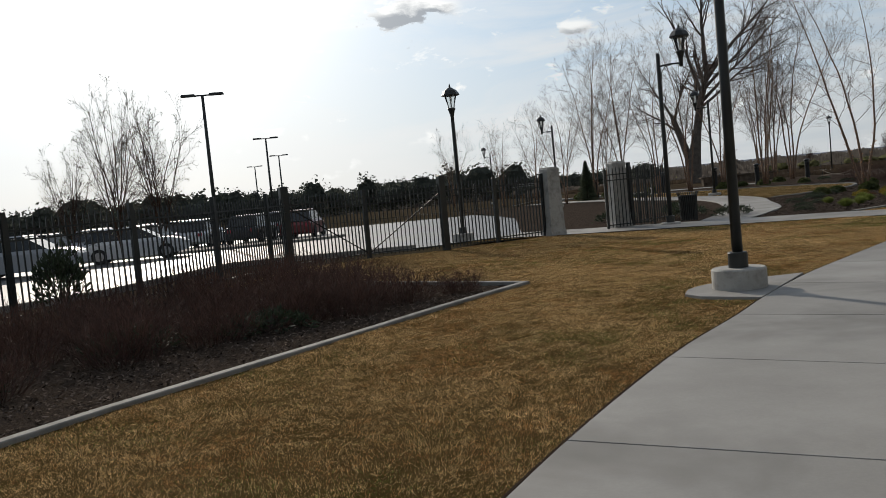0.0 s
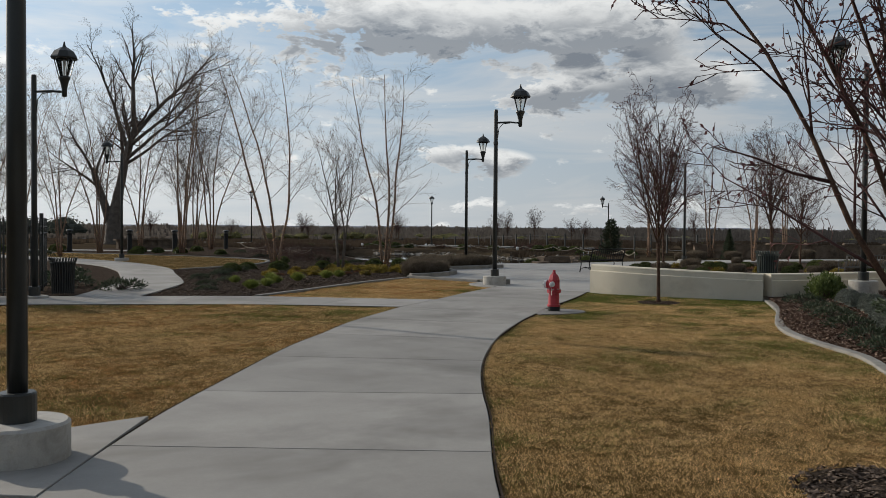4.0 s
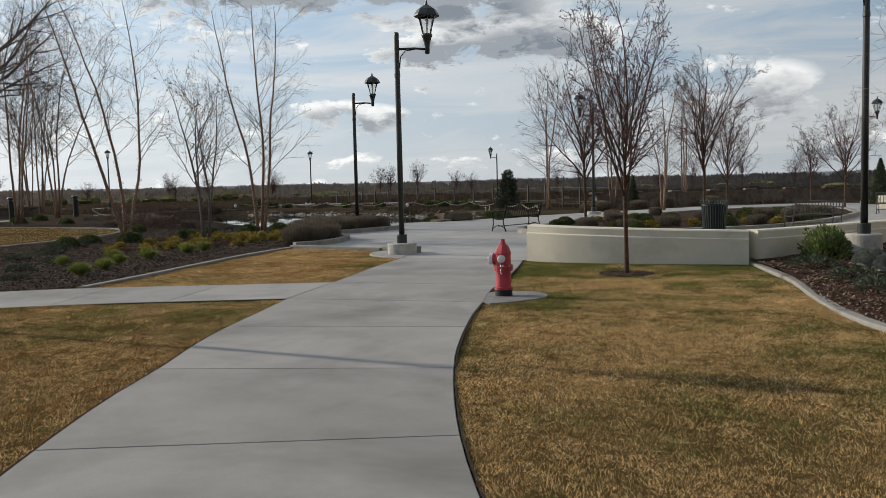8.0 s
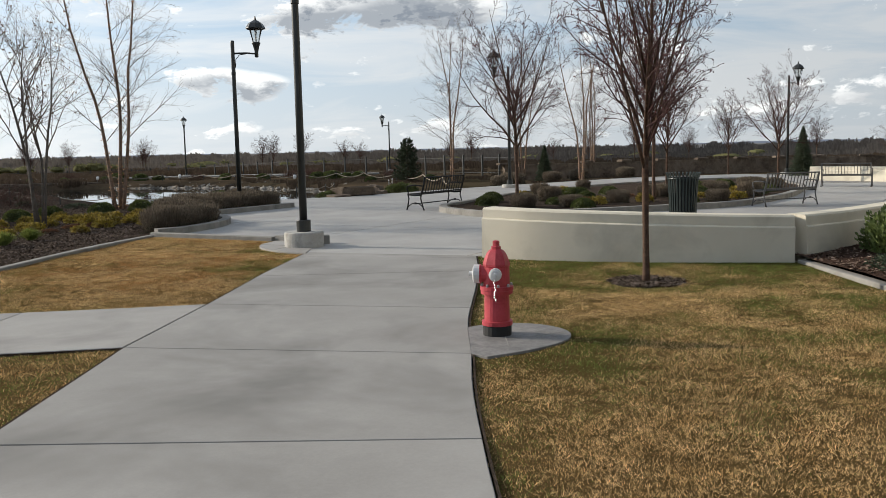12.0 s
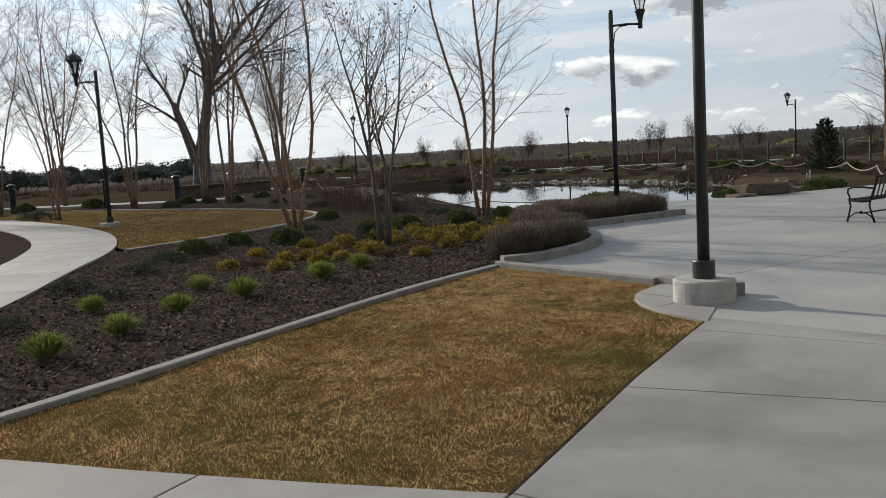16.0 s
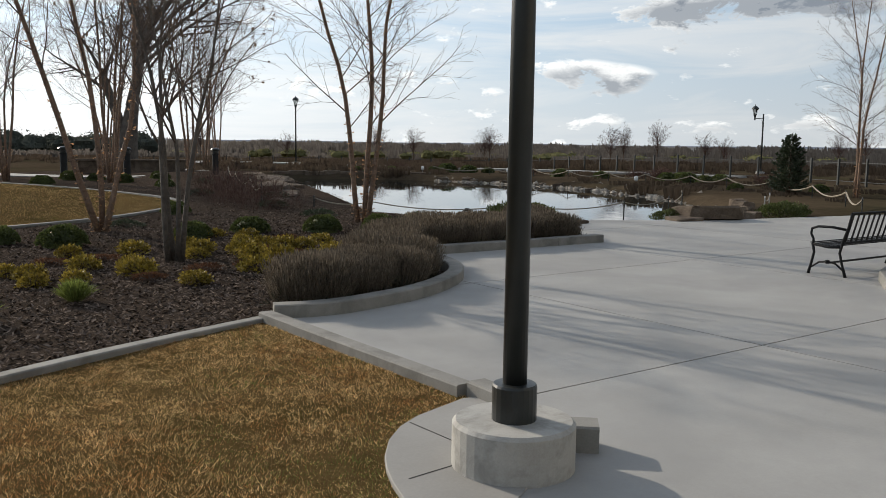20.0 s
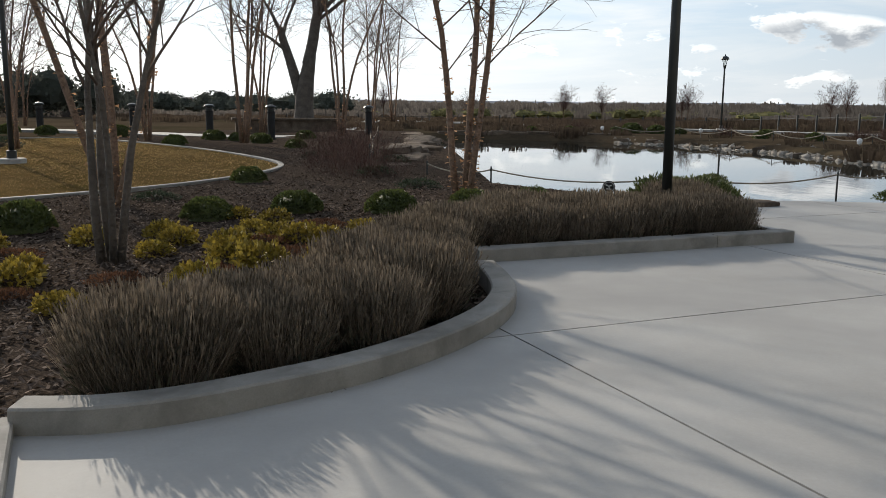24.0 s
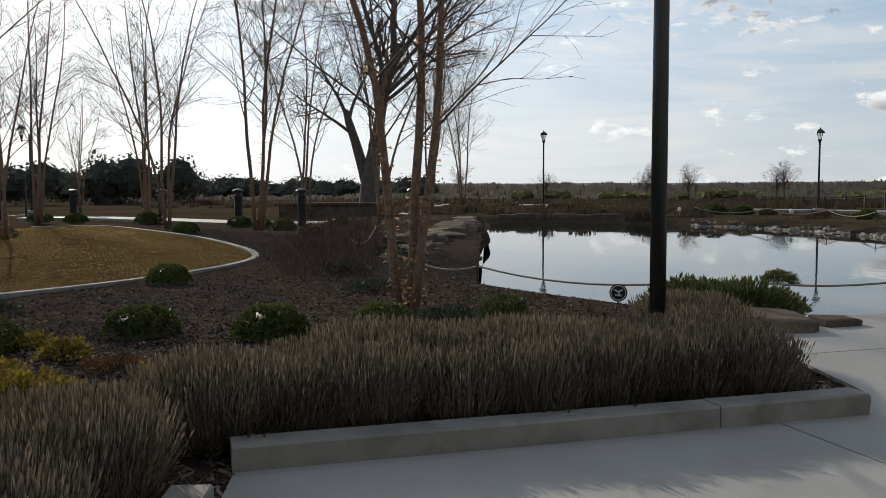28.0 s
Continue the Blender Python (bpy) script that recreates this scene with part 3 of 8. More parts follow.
def leaf_cloud(n, seed, shape, leaf=(0.03, 0.05), wide=0.5, shell=0.55, up=0.3, bottom=0.0):
    """Small leaves spread through a lumpy body; shape gives the radii. Two crossed triangles a leaf would be too many: one four-sided leaf each."""
    r = np.random.RandomState(seed)
    d = r.normal(size=(n, 3))
    d /= np.linalg.norm(d, axis=1)[:, None]
    d[:, 2] = np.where(d[:, 2] < -0.25, -d[:, 2], d[:, 2])
    lump = 1 + 0.16 * np.sin(5 * d[:, 0] + seed) * np.sin(4.3 * d[:, 1] + 2 * seed) + 0.10 * np.sin(9 * d[:, 2] + 7 * d[:, 0])
    rad = (shell + (1 - shell) * r.uniform(0, 1, n) ** 0.6) * lump
    p = d * rad[:, None] * np.array(shape)
    p[:, 2] += bottom
    p[:, 2] = np.maximum(p[:, 2], 0.01)
    # each leaf points outwards with scatter
    q = d + r.normal(size=(n, 3)) * 0.55
    q[:, 2] += up
    q /= np.linalg.norm(q, axis=1)[:, None]
    s = np.cross(q, r.normal(size=(n, 3)))
    s /= np.linalg.norm(s, axis=1)[:, None] + 1e-9
    L = r.uniform(leaf[0], leaf[1], n)[:, None]
    v = np.empty((n, 4, 3))
    v[:, 0] = p
    v[:, 1] = p + q * L * 0.5 + s * L * wide * 0.5
    v[:, 2] = p + q * L
    v[:, 3] = p + q * L * 0.5 - s * L * wide * 0.5
    return v.reshape(-1, 3), np.arange(4 * n).reshape(-1, 4)

# ---------------------------------------------------------------- the plan
PATH_L = smooth_line([(-1.2, -6.0), (0.9, 0.5), (2.9, 5.3), (4.45, 8.4), (5.6, 10.25), (6.25, 11.35), (7.35, 13.0), (8.4, 14.35), (10.3, 16.7), (11.35, 17.8), (12.6, 19.15), (14.9, 21.2)], 0.4)
PATH_L2 = [(14.9, 21.2), (16.62, 22.45), (18.6, 23.95), (20.6, 25.35)]
PATH_R = smooth_line([(2.4, -6.6), (4.35, 0.0), (5.25, 3.4), (6.2, 5.8), (7.0, 7.15), (7.92, 8.72), (8.8, 10.1), (9.9, 11.6), (10.65, 12.7), (11.8, 14.2), (13.2, 15.75), (14.2, 16.72), (15.45, 17.82), (16.42, 18.60), (17.55, 19.52), (19.2, 20.7), (20.6, 21.75), (21.6, 22.55)], 0.4)
BED_KERB = smooth_line([(-5.0, -1.5), (-2.3, 4.2), (-0.9, 7.4), (-0.05, 8.95), (1.2, 11.05), (2.3, 13.0), (3.65, 15.15)], 0.6)
BED_BACK = [(3.65, 15.15), (2.9, 15.8), (0.6, 17.7), (-1.75, 19.6)]
FENCE = smooth_line([(-16.0, 2.5), (-10.0, 10.4), (-5.5, 15.7), (-3.4, 18.3), (-2.5, 21.0), (-1.9, 23.3)], 0.5)
FENCE_B = smooth_line([(2.05, 25.5), (3.55, 26.4), (5.05, 27.35)], 0.5)
GATE_LOW = smooth_line([(14.9, 21.2), (12.7, 23.1), (10.9, 24.2), (9.1, 25.2), (7.3, 26.1), (5.4, 27.1), (3.2, 28.6)], 0.5)
GATE_UP = smooth_line([(16.62, 22.45), (15.2, 23.72), (13.65, 25.2), (12.2, 26.15), (11.0, 26.7), (9.7, 27.5), (8.2, 28.3), (6.6, 29.1), (4.5, 30.4)], 0.5)
CURVE_R = smooth_line([(11.0, 26.7), (12.6, 29.5), (13.7, 31.8), (15.0, 36.8), (16.05, 41.0), (16.4, 46.0), (15.9, 51.0), (14.6, 57.0), (12.8, 63.0), (9.0, 70.0)], 0.6)
CURVE_L = smooth_line([(9.7, 27.5), (11.0, 30.3), (12.15, 33.3), (13.1, 37.0), (13.9, 41.0), (14.2, 45.0), (13.8, 50.0), (12.6, 56.0), (10.8, 62.0), (7.0, 69.0)], 0.6)
LBED_KERB = smooth_line([(13.45, 25.47), (15.04, 26.58), (17.24, 28.23), (19.14, 29.58), (21.13, 30.72)], 0.5)
LAWN_KERB = [(21.13, 30.72), (21.38, 29.2), (21.72, 27.35)]
HEDGE_KERB = smooth_line([(21.13, 30.60), (21.5, 30.54), (21.95, 30.60), (22.45, 30.80), (22.95, 31.05), (23.45, 31.42), (23.90, 31.86), (24.24, 32.32), (24.48, 32.84), (24.61, 33.45), (24.67, 34.1)], 0.15) + [(24.70, 34.69)] + smooth_line([(26.5, 34.95), (27.72, 35.14), (28.86, 35.31)], 0.5)
HEDGE_END = smooth_line([(28.86, 35.31), (29.2, 35.8), (29.35, 36.9), (29.6, 38.0), (30.2, 39.0), (30.9, 39.5)], 0.3)
SHORE = smooth_line([(27.6, 43.8), (28.3, 42.5), (29.2, 41.1), (30.4, 40.1), (31.7, 39.75), (33.2, 39.8), (35.4, 40.3), (38.4, 42.6), (42.2, 46.6), (45.2, 52.5), (46.4, 59.4), (46.0, 66.6), (43.6, 72.4), (39.6, 75.8), (35.2, 77.2), (33.4, 75.0), (31.9, 66.0), (30.9, 60.5), (29.2, 54.6), (27.75, 48.6)], 0.7, closed=True)
LAWN_ROUND = smooth_line([(16.25, 40.2), (18.0, 41.4), (20.0, 42.95), (21.6, 44.7), (22.9, 47.0), (23.5, 49.0), (23.45, 51.0), (22.8, 53.6), (21.2, 58.0), (18.8, 62.8), (15.8, 67.5), (13.2, 67.0)], 0.5)
WALL_1 = smooth_line([(21.74, 22.42), (21.86, 21.5), (22.23, 20.38), (22.80, 19.3), (23.4, 18.42)], 0.12)
WALL_2 = smooth_line([(23.4, 18.42), (24.4, 18.15), (25.6, 17.95), (27.2, 17.75), (29.4, 17.2), (31.6, 16.2), (33.6, 14.9)], 0.2)
WALL_3 = smooth_line([(33.6, 14.9), (37.5, 15.6), (42.0, 16.6), (46.6, 17.9)], 0.6)
WALL_4 = smooth_line([(46.6, 17.9), (48.4, 19.6), (49.6, 22.0), (50.6, 24.4), (51.2, 26.6)], 0.6)
RBED_KERB = smooth_line([(23.25, 18.2), (21.3, 16.55), (19.7, 15.45), (18.7, 14.75), (17.75, 13.9), (16.95, 12.9), (16.15, 11.75), (14.95, 10.7), (13.75, 9.4), (12.4, 8.0), (10.6, 6.7), (9.2, 6.05), (8.1, 5.95)], 0.4)
P1 = smooth_line([(28.0, 26.8), (28.35, 28.4), (29.5, 29.95), (32.4, 31.0), (37.5, 32.4), (45.5, 32.3), (51.0, 29.4), (45.2, 25.2), (40.0, 23.6), (36.5, 23.1), (33.4, 23.2), (31.0, 24.5), (29.2, 25.6)], 0.6, closed=True)


def ground_height(x, y):
    """The lie of the land: level round the walks, a hollow for the pond, a bank of rock on its far-left shore, a slow fall to the river plain."""
    z = -0.10
    far = max(0.0, math.hypot(x - 20, y - 30) - 95)
    return z - min(9.0, far * 0.018)


def bank(x, y):
    """How far the planted bed rises towards the rock shore."""
    t = max(0.0, 1 - abs(x - 28.6) / 5.5) * max(0.0, min(1.0, (y - 42.5) / 7.0)) * max(0.0, min(1.0, (86 - y) / 10.0))
    return 0.12 * t * t * (3 - 2 * t)


# ground: one sheet, fine round the pond and coarser towards the horizon
def ground_sheet():
    gx = sorted(set([-4500, -3000, -2000, -1400, -900, -600, -400, -250, -160, -110] + list(np.arange(-80, 26, 4.0)) + list(np.arange(26, 48.1, 0.75)) + list(np.arange(52, 150, 5.0)) + [160, 210, 280, 400, 600, 900, 1400, 2000, 3000, 4500]))
    gy = sorted(set([-4500, -3000, -1500, -800, -400, -200, -100, -60] + list(np.arange(-40, 38, 4.0)) + list(np.arange(38, 80.1, 0.75)) + list(np.arange(84, 180, 5.0)) + [190, 230, 300, 420, 600, 900, 1400, 2000, 3000, 4500]))
    X, Y = np.meshgrid(gx, gy)
    wet = inside(SHORE, X.ravel(), Y.ravel())
    sh = np.array([p[:2] for p in SHORE])
    verts = []
    for k, (x, y) in enumerate(zip(X.ravel(), Y.ravel())):
        z = ground_height(x, y)
        if 20 < x < 52 and 32 < y < 84:
            d = np.sqrt(((sh - (x, y)) ** 2).sum(1)).min()
            z = -0.50 - min(0.8, d * 0.5) if wet[k] else min(z, -0.45 + d * 0.5)
        verts.append((x, y, z))
    nx = len(gx)
    faces = [(j * nx + i, j * nx + i + 1, (j + 1) * nx + i + 1, (j + 1) * nx + i) for j in range(len(gy) - 1) for i in range(nx - 1)]
    return MB().add(verts, faces)


ob("ground", ground_sheet(), SOIL, kind="structure", label="dry brown open ground running out to the horizon", category="ground", smooth=True)
zone("water", [p[:2] for p in SHORE], lambda x, y: -0.45, WATER, 3.0, kind="structure", label="still dark pond water reflecting the sky", category="pond")

# lawns
LAWN_L = [p[:2] for p in PATH_L] + [p[:2] for p in GATE_LOW[1:]] + [(2.2, 28.0)] + [p[:2] for p in FENCE_B[::-1]] + [(0.0, 25.0)] + [p[:2] for p in FENCE[::-1] if p[1] > 19.5] + [p[:2] for p in BED_BACK[::-1]] + [p[:2] for p in BED_KERB[::-1][1:]] + [(-6.0, -6.0)]
LAWN_R = [p[:2] for p in PATH_R if 8.6 < p[1]] + [p[:2] for p in WALL_1] + [p[:2] for p in RBED_KERB[1:]]
LAWN_C = [(16.62, 22.45), (18.6, 23.95), (20.6, 25.35), (20.75, 26.7), (21.65, 27.3)] + [p[:2] for p in LAWN_KERB[::-1][1:]] + [p[:2] for p in LBED_KERB[::-1][1:]] + [p[:2] for p in GATE_UP if p[1] < 25.3][::-1]
LAWN_2 = [p[:2] for p in LAWN_ROUND] + [p[:2] for p in CURVE_R[::-1] if 41.2 < p[1] < 65]


def swell(x, y):
    return 0.012 * math.sin(0.9 * x + 0.4) * math.sin(0.7 * y) + 0.006 * math.sin(2.3 * x + y)


LAWNS = [("lawn_west", LAWN_L, "tan dormant lawn between path, bed and fence"), ("lawn_east", LAWN_R, "tan dormant lawn greening beside a cream wall"),
         ("lawn_middle", LAWN_C, "small tan dormant lawn edged by concrete kerbs"), ("lawn_round", LAWN_2, "rounded tan dormant lawn with a pale kerb")]
for nm, poly, lab in LAWNS:
    zone(nm, poly, lambda x, y: -0.012 + swell(x, y), TURF, 0.7, kind="structure", label=lab, category="lawn")

# planting beds
MULCH_L = [p[:2] for p in CURVE_R if p[1] < 41] + [p[:2] for p in LAWN_ROUND if p[1] < 66] + [(16.0, 72.0), (22.0, 80.0), (33.5, 78.0)] + [p[:2] for p in SHORE[::-1] if p[0] < 33.4 and p[1] > 43.5 and p[1] < 74.5] + [(28.3, 42.5), (29.2, 41.1), (30.4, 40.1)] + [p[:2] for p in HEDGE_END[::-1]] + [p[:2] for p in HEDGE_KERB[::-1][1:]] + [p[:2] for p in LBED_KERB[::-1][1:]] + [p[:2] for p in GATE_UP if p[1] > 25.3 and p[0] > 11.2]


def mulch_height(x, y):
    return -0.02 + bank(x, y) + 0.02 * math.sin(1.3 * x) * math.sin(1.1 * y + 1) + 0.012 * math.sin(3.1 * x + 2 * y)


zone("mulch_bed_pond", MULCH_L, mulch_height, MULCH, 0.6, kind="structure", label="dark bark mulch bed running down to the pond", category="mulch bed")
BED_W = [p[:2] for p in BED_KERB] + BED_BACK[1:] + [p[:2] for p in FENCE[::-1] if p[1] < 19.6] + [(-14.0, -1.5)]
zone("mulch_bed_fence", BED_W, lambda x, y: -0.02 + 0.02 * math.sin(1.7 * x) * math.sin(1.3 * y), MULCH, 0.6, kind="structure", label="dark bark mulch bed below the metal fence", category="mulch bed")
BED_E = [p[:2] for p in RBED_KERB] + [(8.0, 1.0), (20.0, 0.0), (36.0, 3.0), (43.0, 10.2), (47.5, 14.5), (47.0, 17.6)] + [p[:2] for p in WALL_3[::-1]] + [p[:2] for p in WALL_2[::-1]]


def east_height(x, y):
    """The eastern bed is mounded up behind its kerb."""
    d = math.hypot(x - 27.0, y - 13.5)
    return -0.01 + 0.26 * math.exp(-(d / 6.0) ** 2) + 0.015 * math.sin(2.1 * x) * math.sin(1.9 * y)


zone("mulch_bed_east", BED_E, east_height, REDMULCH, 0.6, kind="structure", label="reddish bark mulch bed mounded beside the lawn", category="mulch bed")
zone("mulch_bed_plaza", [p[:2] for p in P1], lambda x, y: 0.10 + 0.02 * math.sin(2 * x + y), MULCH, 0.7, kind="structure", label="dark mulch bed set into the plaza", category="mulch bed")
NORTH = [(7.0, 69.5)] + [p[:2] for p in CURVE_L[::-1]] + [(8.0, 28.6), (4.5, 31.0), (5.0, 45.0), (2.0, 70.0)]
zone("mulch_bed_gate", NORTH, lambda x, y: -0.03 + swell(x, y), MULCH, 1.2, kind="structure", label="dark mulch bed beyond the gate", category="mulch bed")

# paving: a dark bedding shows in the joints between separate slabs
def level(z):
    return lambda x, y: z


def slabs_between(parent, left, right, cuts, mat, top=0.012, gap=0.011):
    """Slabs across a walk: each between two cuts, given as (left point, right point) indices along both edges."""
    for (l0, r0), (l1, r1) in zip(cuts, cuts[1:]):
        L, R = left[l0:l1 + 1], right[r0:r1 + 1]
        poly = [tuple(p[:2]) for p in R] + [tuple(p[:2]) for p in L[::-1]]
        if len(poly) < 3 or abs(area(poly)) < 0.05:
            continue
        if area(poly) < 0:
            poly = poly[::-1]
        cx, cy = sum(p[0] for p in poly) / len(poly), sum(p[1] for p in poly) / len(poly)
        poly = [(x + (cx - x) / (math.hypot(x - cx, y - cy) or 1) * gap, y + (cy - y) / (math.hypot(x - cx, y - cy) or 1) * gap) for x, y in poly]
        ob("slab", MB().prism(poly, -0.09, top, 0.006), mat, parent)


def nearest(line, p):
    return min(range(len(line)), key=lambda i: (line[i][0] - p[0]) ** 2 + (line[i][1] - p[1]) ** 2)


def arc_cuts(left, right, step):
    """Cuts square across at an even step along the left edge."""
    cuts, run, last = [(0, 0)], 0.0, 0
    for i in range(1, len(left)):
        run += math.dist(left[i][:2], left[i - 1][:2])
        if run >= step:
            t = Vector(left[min(i + 1, len(left) - 1)][:2]) - Vector(left[i - 1][:2])
            side = Vector((t.y, -t.x)).normalized()
            j = nearest(right, Vector(left[i][:2]) + side * 2.5)
            if j > cuts[-1][1]:
                cuts.append((i, j))
                run = 0.0
    return cuts + [(len(left) - 1, len(right) - 1)]


def fine_line(pts, step=0.2):
    """The same line with points at most a step apart."""
    out = []
    for a, b in zip(pts, pts[1:]):
        k = max(1, int(math.dist(a[:2], b[:2]) / step))
        out += [(a[0] + (b[0] - a[0]) * i / k, a[1] + (b[1] - a[1]) * i / k) for i in range(k)]
    return out + [tuple(pts[-1][:2])]


left, right = fine_line(list(PATH_L) + PATH_L2[1:], 0.15), fine_line(PATH_R, 0.15)
path = zone("path", left + right[::-1], level(-0.03), JOINT, 2.0, kind="structure", label="curving pale concrete path with cut joints", category="path")
pairs = [((5.58, 10.2), (7.90, 8.68)), ((6.88, 12.3), (9.15, 10.65)), ((8.25, 14.1), (10.42, 12.42)), ((9.7, 16.05), (11.8, 14.2)), ((11.3, 17.8), (13.2, 15.75)), ((13.0, 19.65), (14.9, 17.35)),
         ((14.9, 21.2), (16.5, 18.5)), ((16.62, 22.45), (18.1, 19.9)), ((18.40, 23.80), (20.2, 21.45)), ((20.15, 25.02), (21.52, 22.48)), ((20.6, 25.35), (21.6, 22.55))]
early = [((-1.2, -6.0), (2.5, -6.6)), ((-0.4, -3.4), (3.1, -4.4)), ((0.4, -0.9), (3.9, -1.8)), ((1.3, 1.5), (4.6, 0.5)), ((2.2, 3.8), (5.1, 2.6)), ((3.3, 6.15), (5.85, 4.85)), ((4.45, 8.38), (6.85, 6.9))]
cuts = [(nearest(left, a), nearest(right, b)) for a, b in early + pairs]
slabs_between(path, left, right, cuts, CONCRETE)

gl, gu = fine_line(GATE_LOW, 0.2), fine_line(GATE_UP, 0.2)
gate_walk = zone("gate_walk", gl + gu[::-1], level(-0.03), JOINT, 2.0, kind="structure", label="pale concrete walk leading to the gate", category="path")
slabs_between(gate_walk, gl, gu, [(nearest(gl, a), nearest(gu, b)) for a, b in (((14.9, 21.2), (16.62, 22.45)), ((13.6, 22.4), (15.2, 23.7)), ((12.3, 23.4), (13.9, 25.0)), ((10.9, 24.2), (12.2, 26.1)), ((9.1, 25.2), (10.4, 27.1)), ((7.3, 26.1), (8.4, 28.2)), ((5.4, 27.1), (6.6, 29.1)), ((3.2, 28.6), (4.5, 30.4)))], CONCRETE)
cl, cr = fine_line(CURVE_L, 0.25), fine_line(CURVE_R, 0.25)
curve_walk = zone("curve_walk", cl + cr[::-1], level(-0.03), JOINT, 2.0, kind="structure", label="pale concrete walk bending round the round lawn", category="path")
slabs_between(curve_walk, cl, cr, arc_cuts(cl, cr, 2.4), CONCRETE)

PLAZA_EDGE = [(20.6, 25.35), (20.75, 26.6), (21.72, 27.35)] + [p[:2] for p in LAWN_KERB[::-1][1:]] + [p[:2] for p in HEDGE_KERB[1:]] + [p[:2] for p in HEDGE_END[1:]] + [(31.7, 39.6), (33.3, 39.0), (35.9, 38.55), (41.0, 38.5), (46.0, 38.0), (54.0, 37.0), (60.0, 33.0), (57.0, 27.5)] + [p[:2] for p in WALL_4[::-1]] + [p[:2] for p in WALL_3[::-1][1:]] + [p[:2] for p in WALL_2[::-1][1:]] + [p[:2] for p in WALL_1[::-1][1:]] + [(21.6, 22.55)]
plaza = zone("plaza", PLAZA_EDGE, level(-0.03), JOINT, 3.0, kind="structure", label="broad pale concrete plaza with wide slabs", category="plaza")


def clip_half(poly, a, n):
    """The part of a polygon on the side of the line through a that n points to."""
    out = []
    for p, q in zip(poly, poly[1:] + poly[:1]):
        dp, dq = (p[0] - a[0]) * n[0] + (p[1] - a[1]) * n[1], (q[0] - a[0]) * n[0] + (q[1] - a[1]) * n[1]
        if dp >= 0:
            out.append(p)
        if dp * dq < 0:
            t = dp / (dp - dq)
            out.append((p[0] + (q[0] - p[0]) * t, p[1] + (q[1] - p[1]) * t))
    return out


# joints of the plaza: one family runs with the kerb, the other across
u = Vector((0.985, 0.17)).normalized()
v = Vector((-u.y, u.x))
o = Vector((21.9, 27.32))
rows_v = [-20, -9.4, -4.5, -0.13, 4.13, 8.6, 13.1, 30]
cols_u = [-10, 2.98, 7.5, 12.1, 17, 22, 27, 32, 60]
for r0, r1 in zip(rows_v, rows_v[1:]):
    for c0, c1 in zip(cols_u, cols_u[1:]):
        poly = PLAZA_EDGE if area(PLAZA_EDGE) > 0 else PLAZA_EDGE[::-1]
        for off, d, s in ((r0 + 0.009, v, 1), (r1 - 0.009, v, -1), (c0 + 0.009, u, 1), (c1 - 0.009, u, -1)):
            poly = clip_half(poly, tuple(o + d * off), tuple(d * s))
            if len(poly) < 3:
                break
        if len(poly) >= 3 and abs(area(poly)) > 0.02:
            vs, _, fs, *_ = delaunay_2d_cdt([Vector(p) for p in poly], [(i, (i + 1) % len(poly)) for i in range(len(poly))], [], 1, 1e-4)
            k = len(vs)
            mb = MB().add([(p.x, p.y, 0.012) for p in vs], fs)
            n = len(poly)
            mb.add([(x, y, -0.09) for x, y in poly] + [(x, y, 0.012) for x, y in poly], [(i, (i + 1) % n, n + (i + 1) % n, n + i) for i in range(n)])
            ob("slab", mb, PLAZA, plaza)

# pads under the lamps and the hydrant
def round_pad(name, cx, cy, rad, n0, n1, mat, label):
    """A part-round concrete apron; from angle n0 to n1 in degrees, closed straight."""
    pts = [(cx + rad * math.cos(radians(a)), cy + rad * math.sin(radians(a))) for a in np.linspace(n0, n1, 20)]
    return ob(name, MB().prism(pts, -0.08, 0.016, 0.006), mat, kind="structure", label=label, category="paving")


pad = [(7.4, 13.15), (6.75, 13.05), (6.0, 12.85), (5.62, 12.45), (5.5, 12.1), (5.62, 11.75), (6.2, 11.25)]
ob("lamp_pad", MB().prism((smooth_line(pad, 0.2) and [p[:2] for p in smooth_line(pad, 0.2)])[::1] if area(pad) > 0 else [p[:2] for p in smooth_line(pad, 0.2)][::-1], -0.08, 0.02, 0.005), CONCRETE, kind="structure", label="rounded concrete pad under the lamp", category="paving")
pad = [(20.45, 25.2), (20.45, 25.9), (20.6, 26.5), (20.9, 26.95), (21.3, 27.2), (21.75, 27.3), (21.78, 26.42), (21.2, 25.85)]
pad = [p[:2] for p in smooth_line(pad, 0.2)]
ob("lamp_pad", MB().prism(pad if area(pad) > 0 else pad[::-1], -0.08, 0.02, 0.005), CONCRETE, kind="structure", label="rounded concrete pad under the lamp", category="paving")
pad = [p[:2] for p in smooth_line([(16.40, 18.44), (16.85, 18.28), (17.30, 18.26), (17.60, 18.45), (17.70, 18.78), (17.58, 19.10), (17.32, 19.26)], 0.1)] + [(17.22, 19.28), (16.82, 18.95), (16.42, 18.62)]
for k, line in enumerate((((20.58, 26.12), (20.90, 26.20)), ((20.98, 26.98), (21.10, 26.40)))):
    ob("pad_joint", MB().sweep(list(line), [(-0.005, 0.0), (-0.005, 0.0215), (0.005, 0.0215), (0.005, 0.0)]), JOINT, kind="structure", label="dark cut joint in the lamp pad", category="paving")
hp = ob("hydrant_pad", MB().prism(pad if area(pad) > 0 else pad[::-1], -0.08, 0.0105, 0.004), SLATE, kind="structure", label="grey slate pad under the hydrant", category="paving")


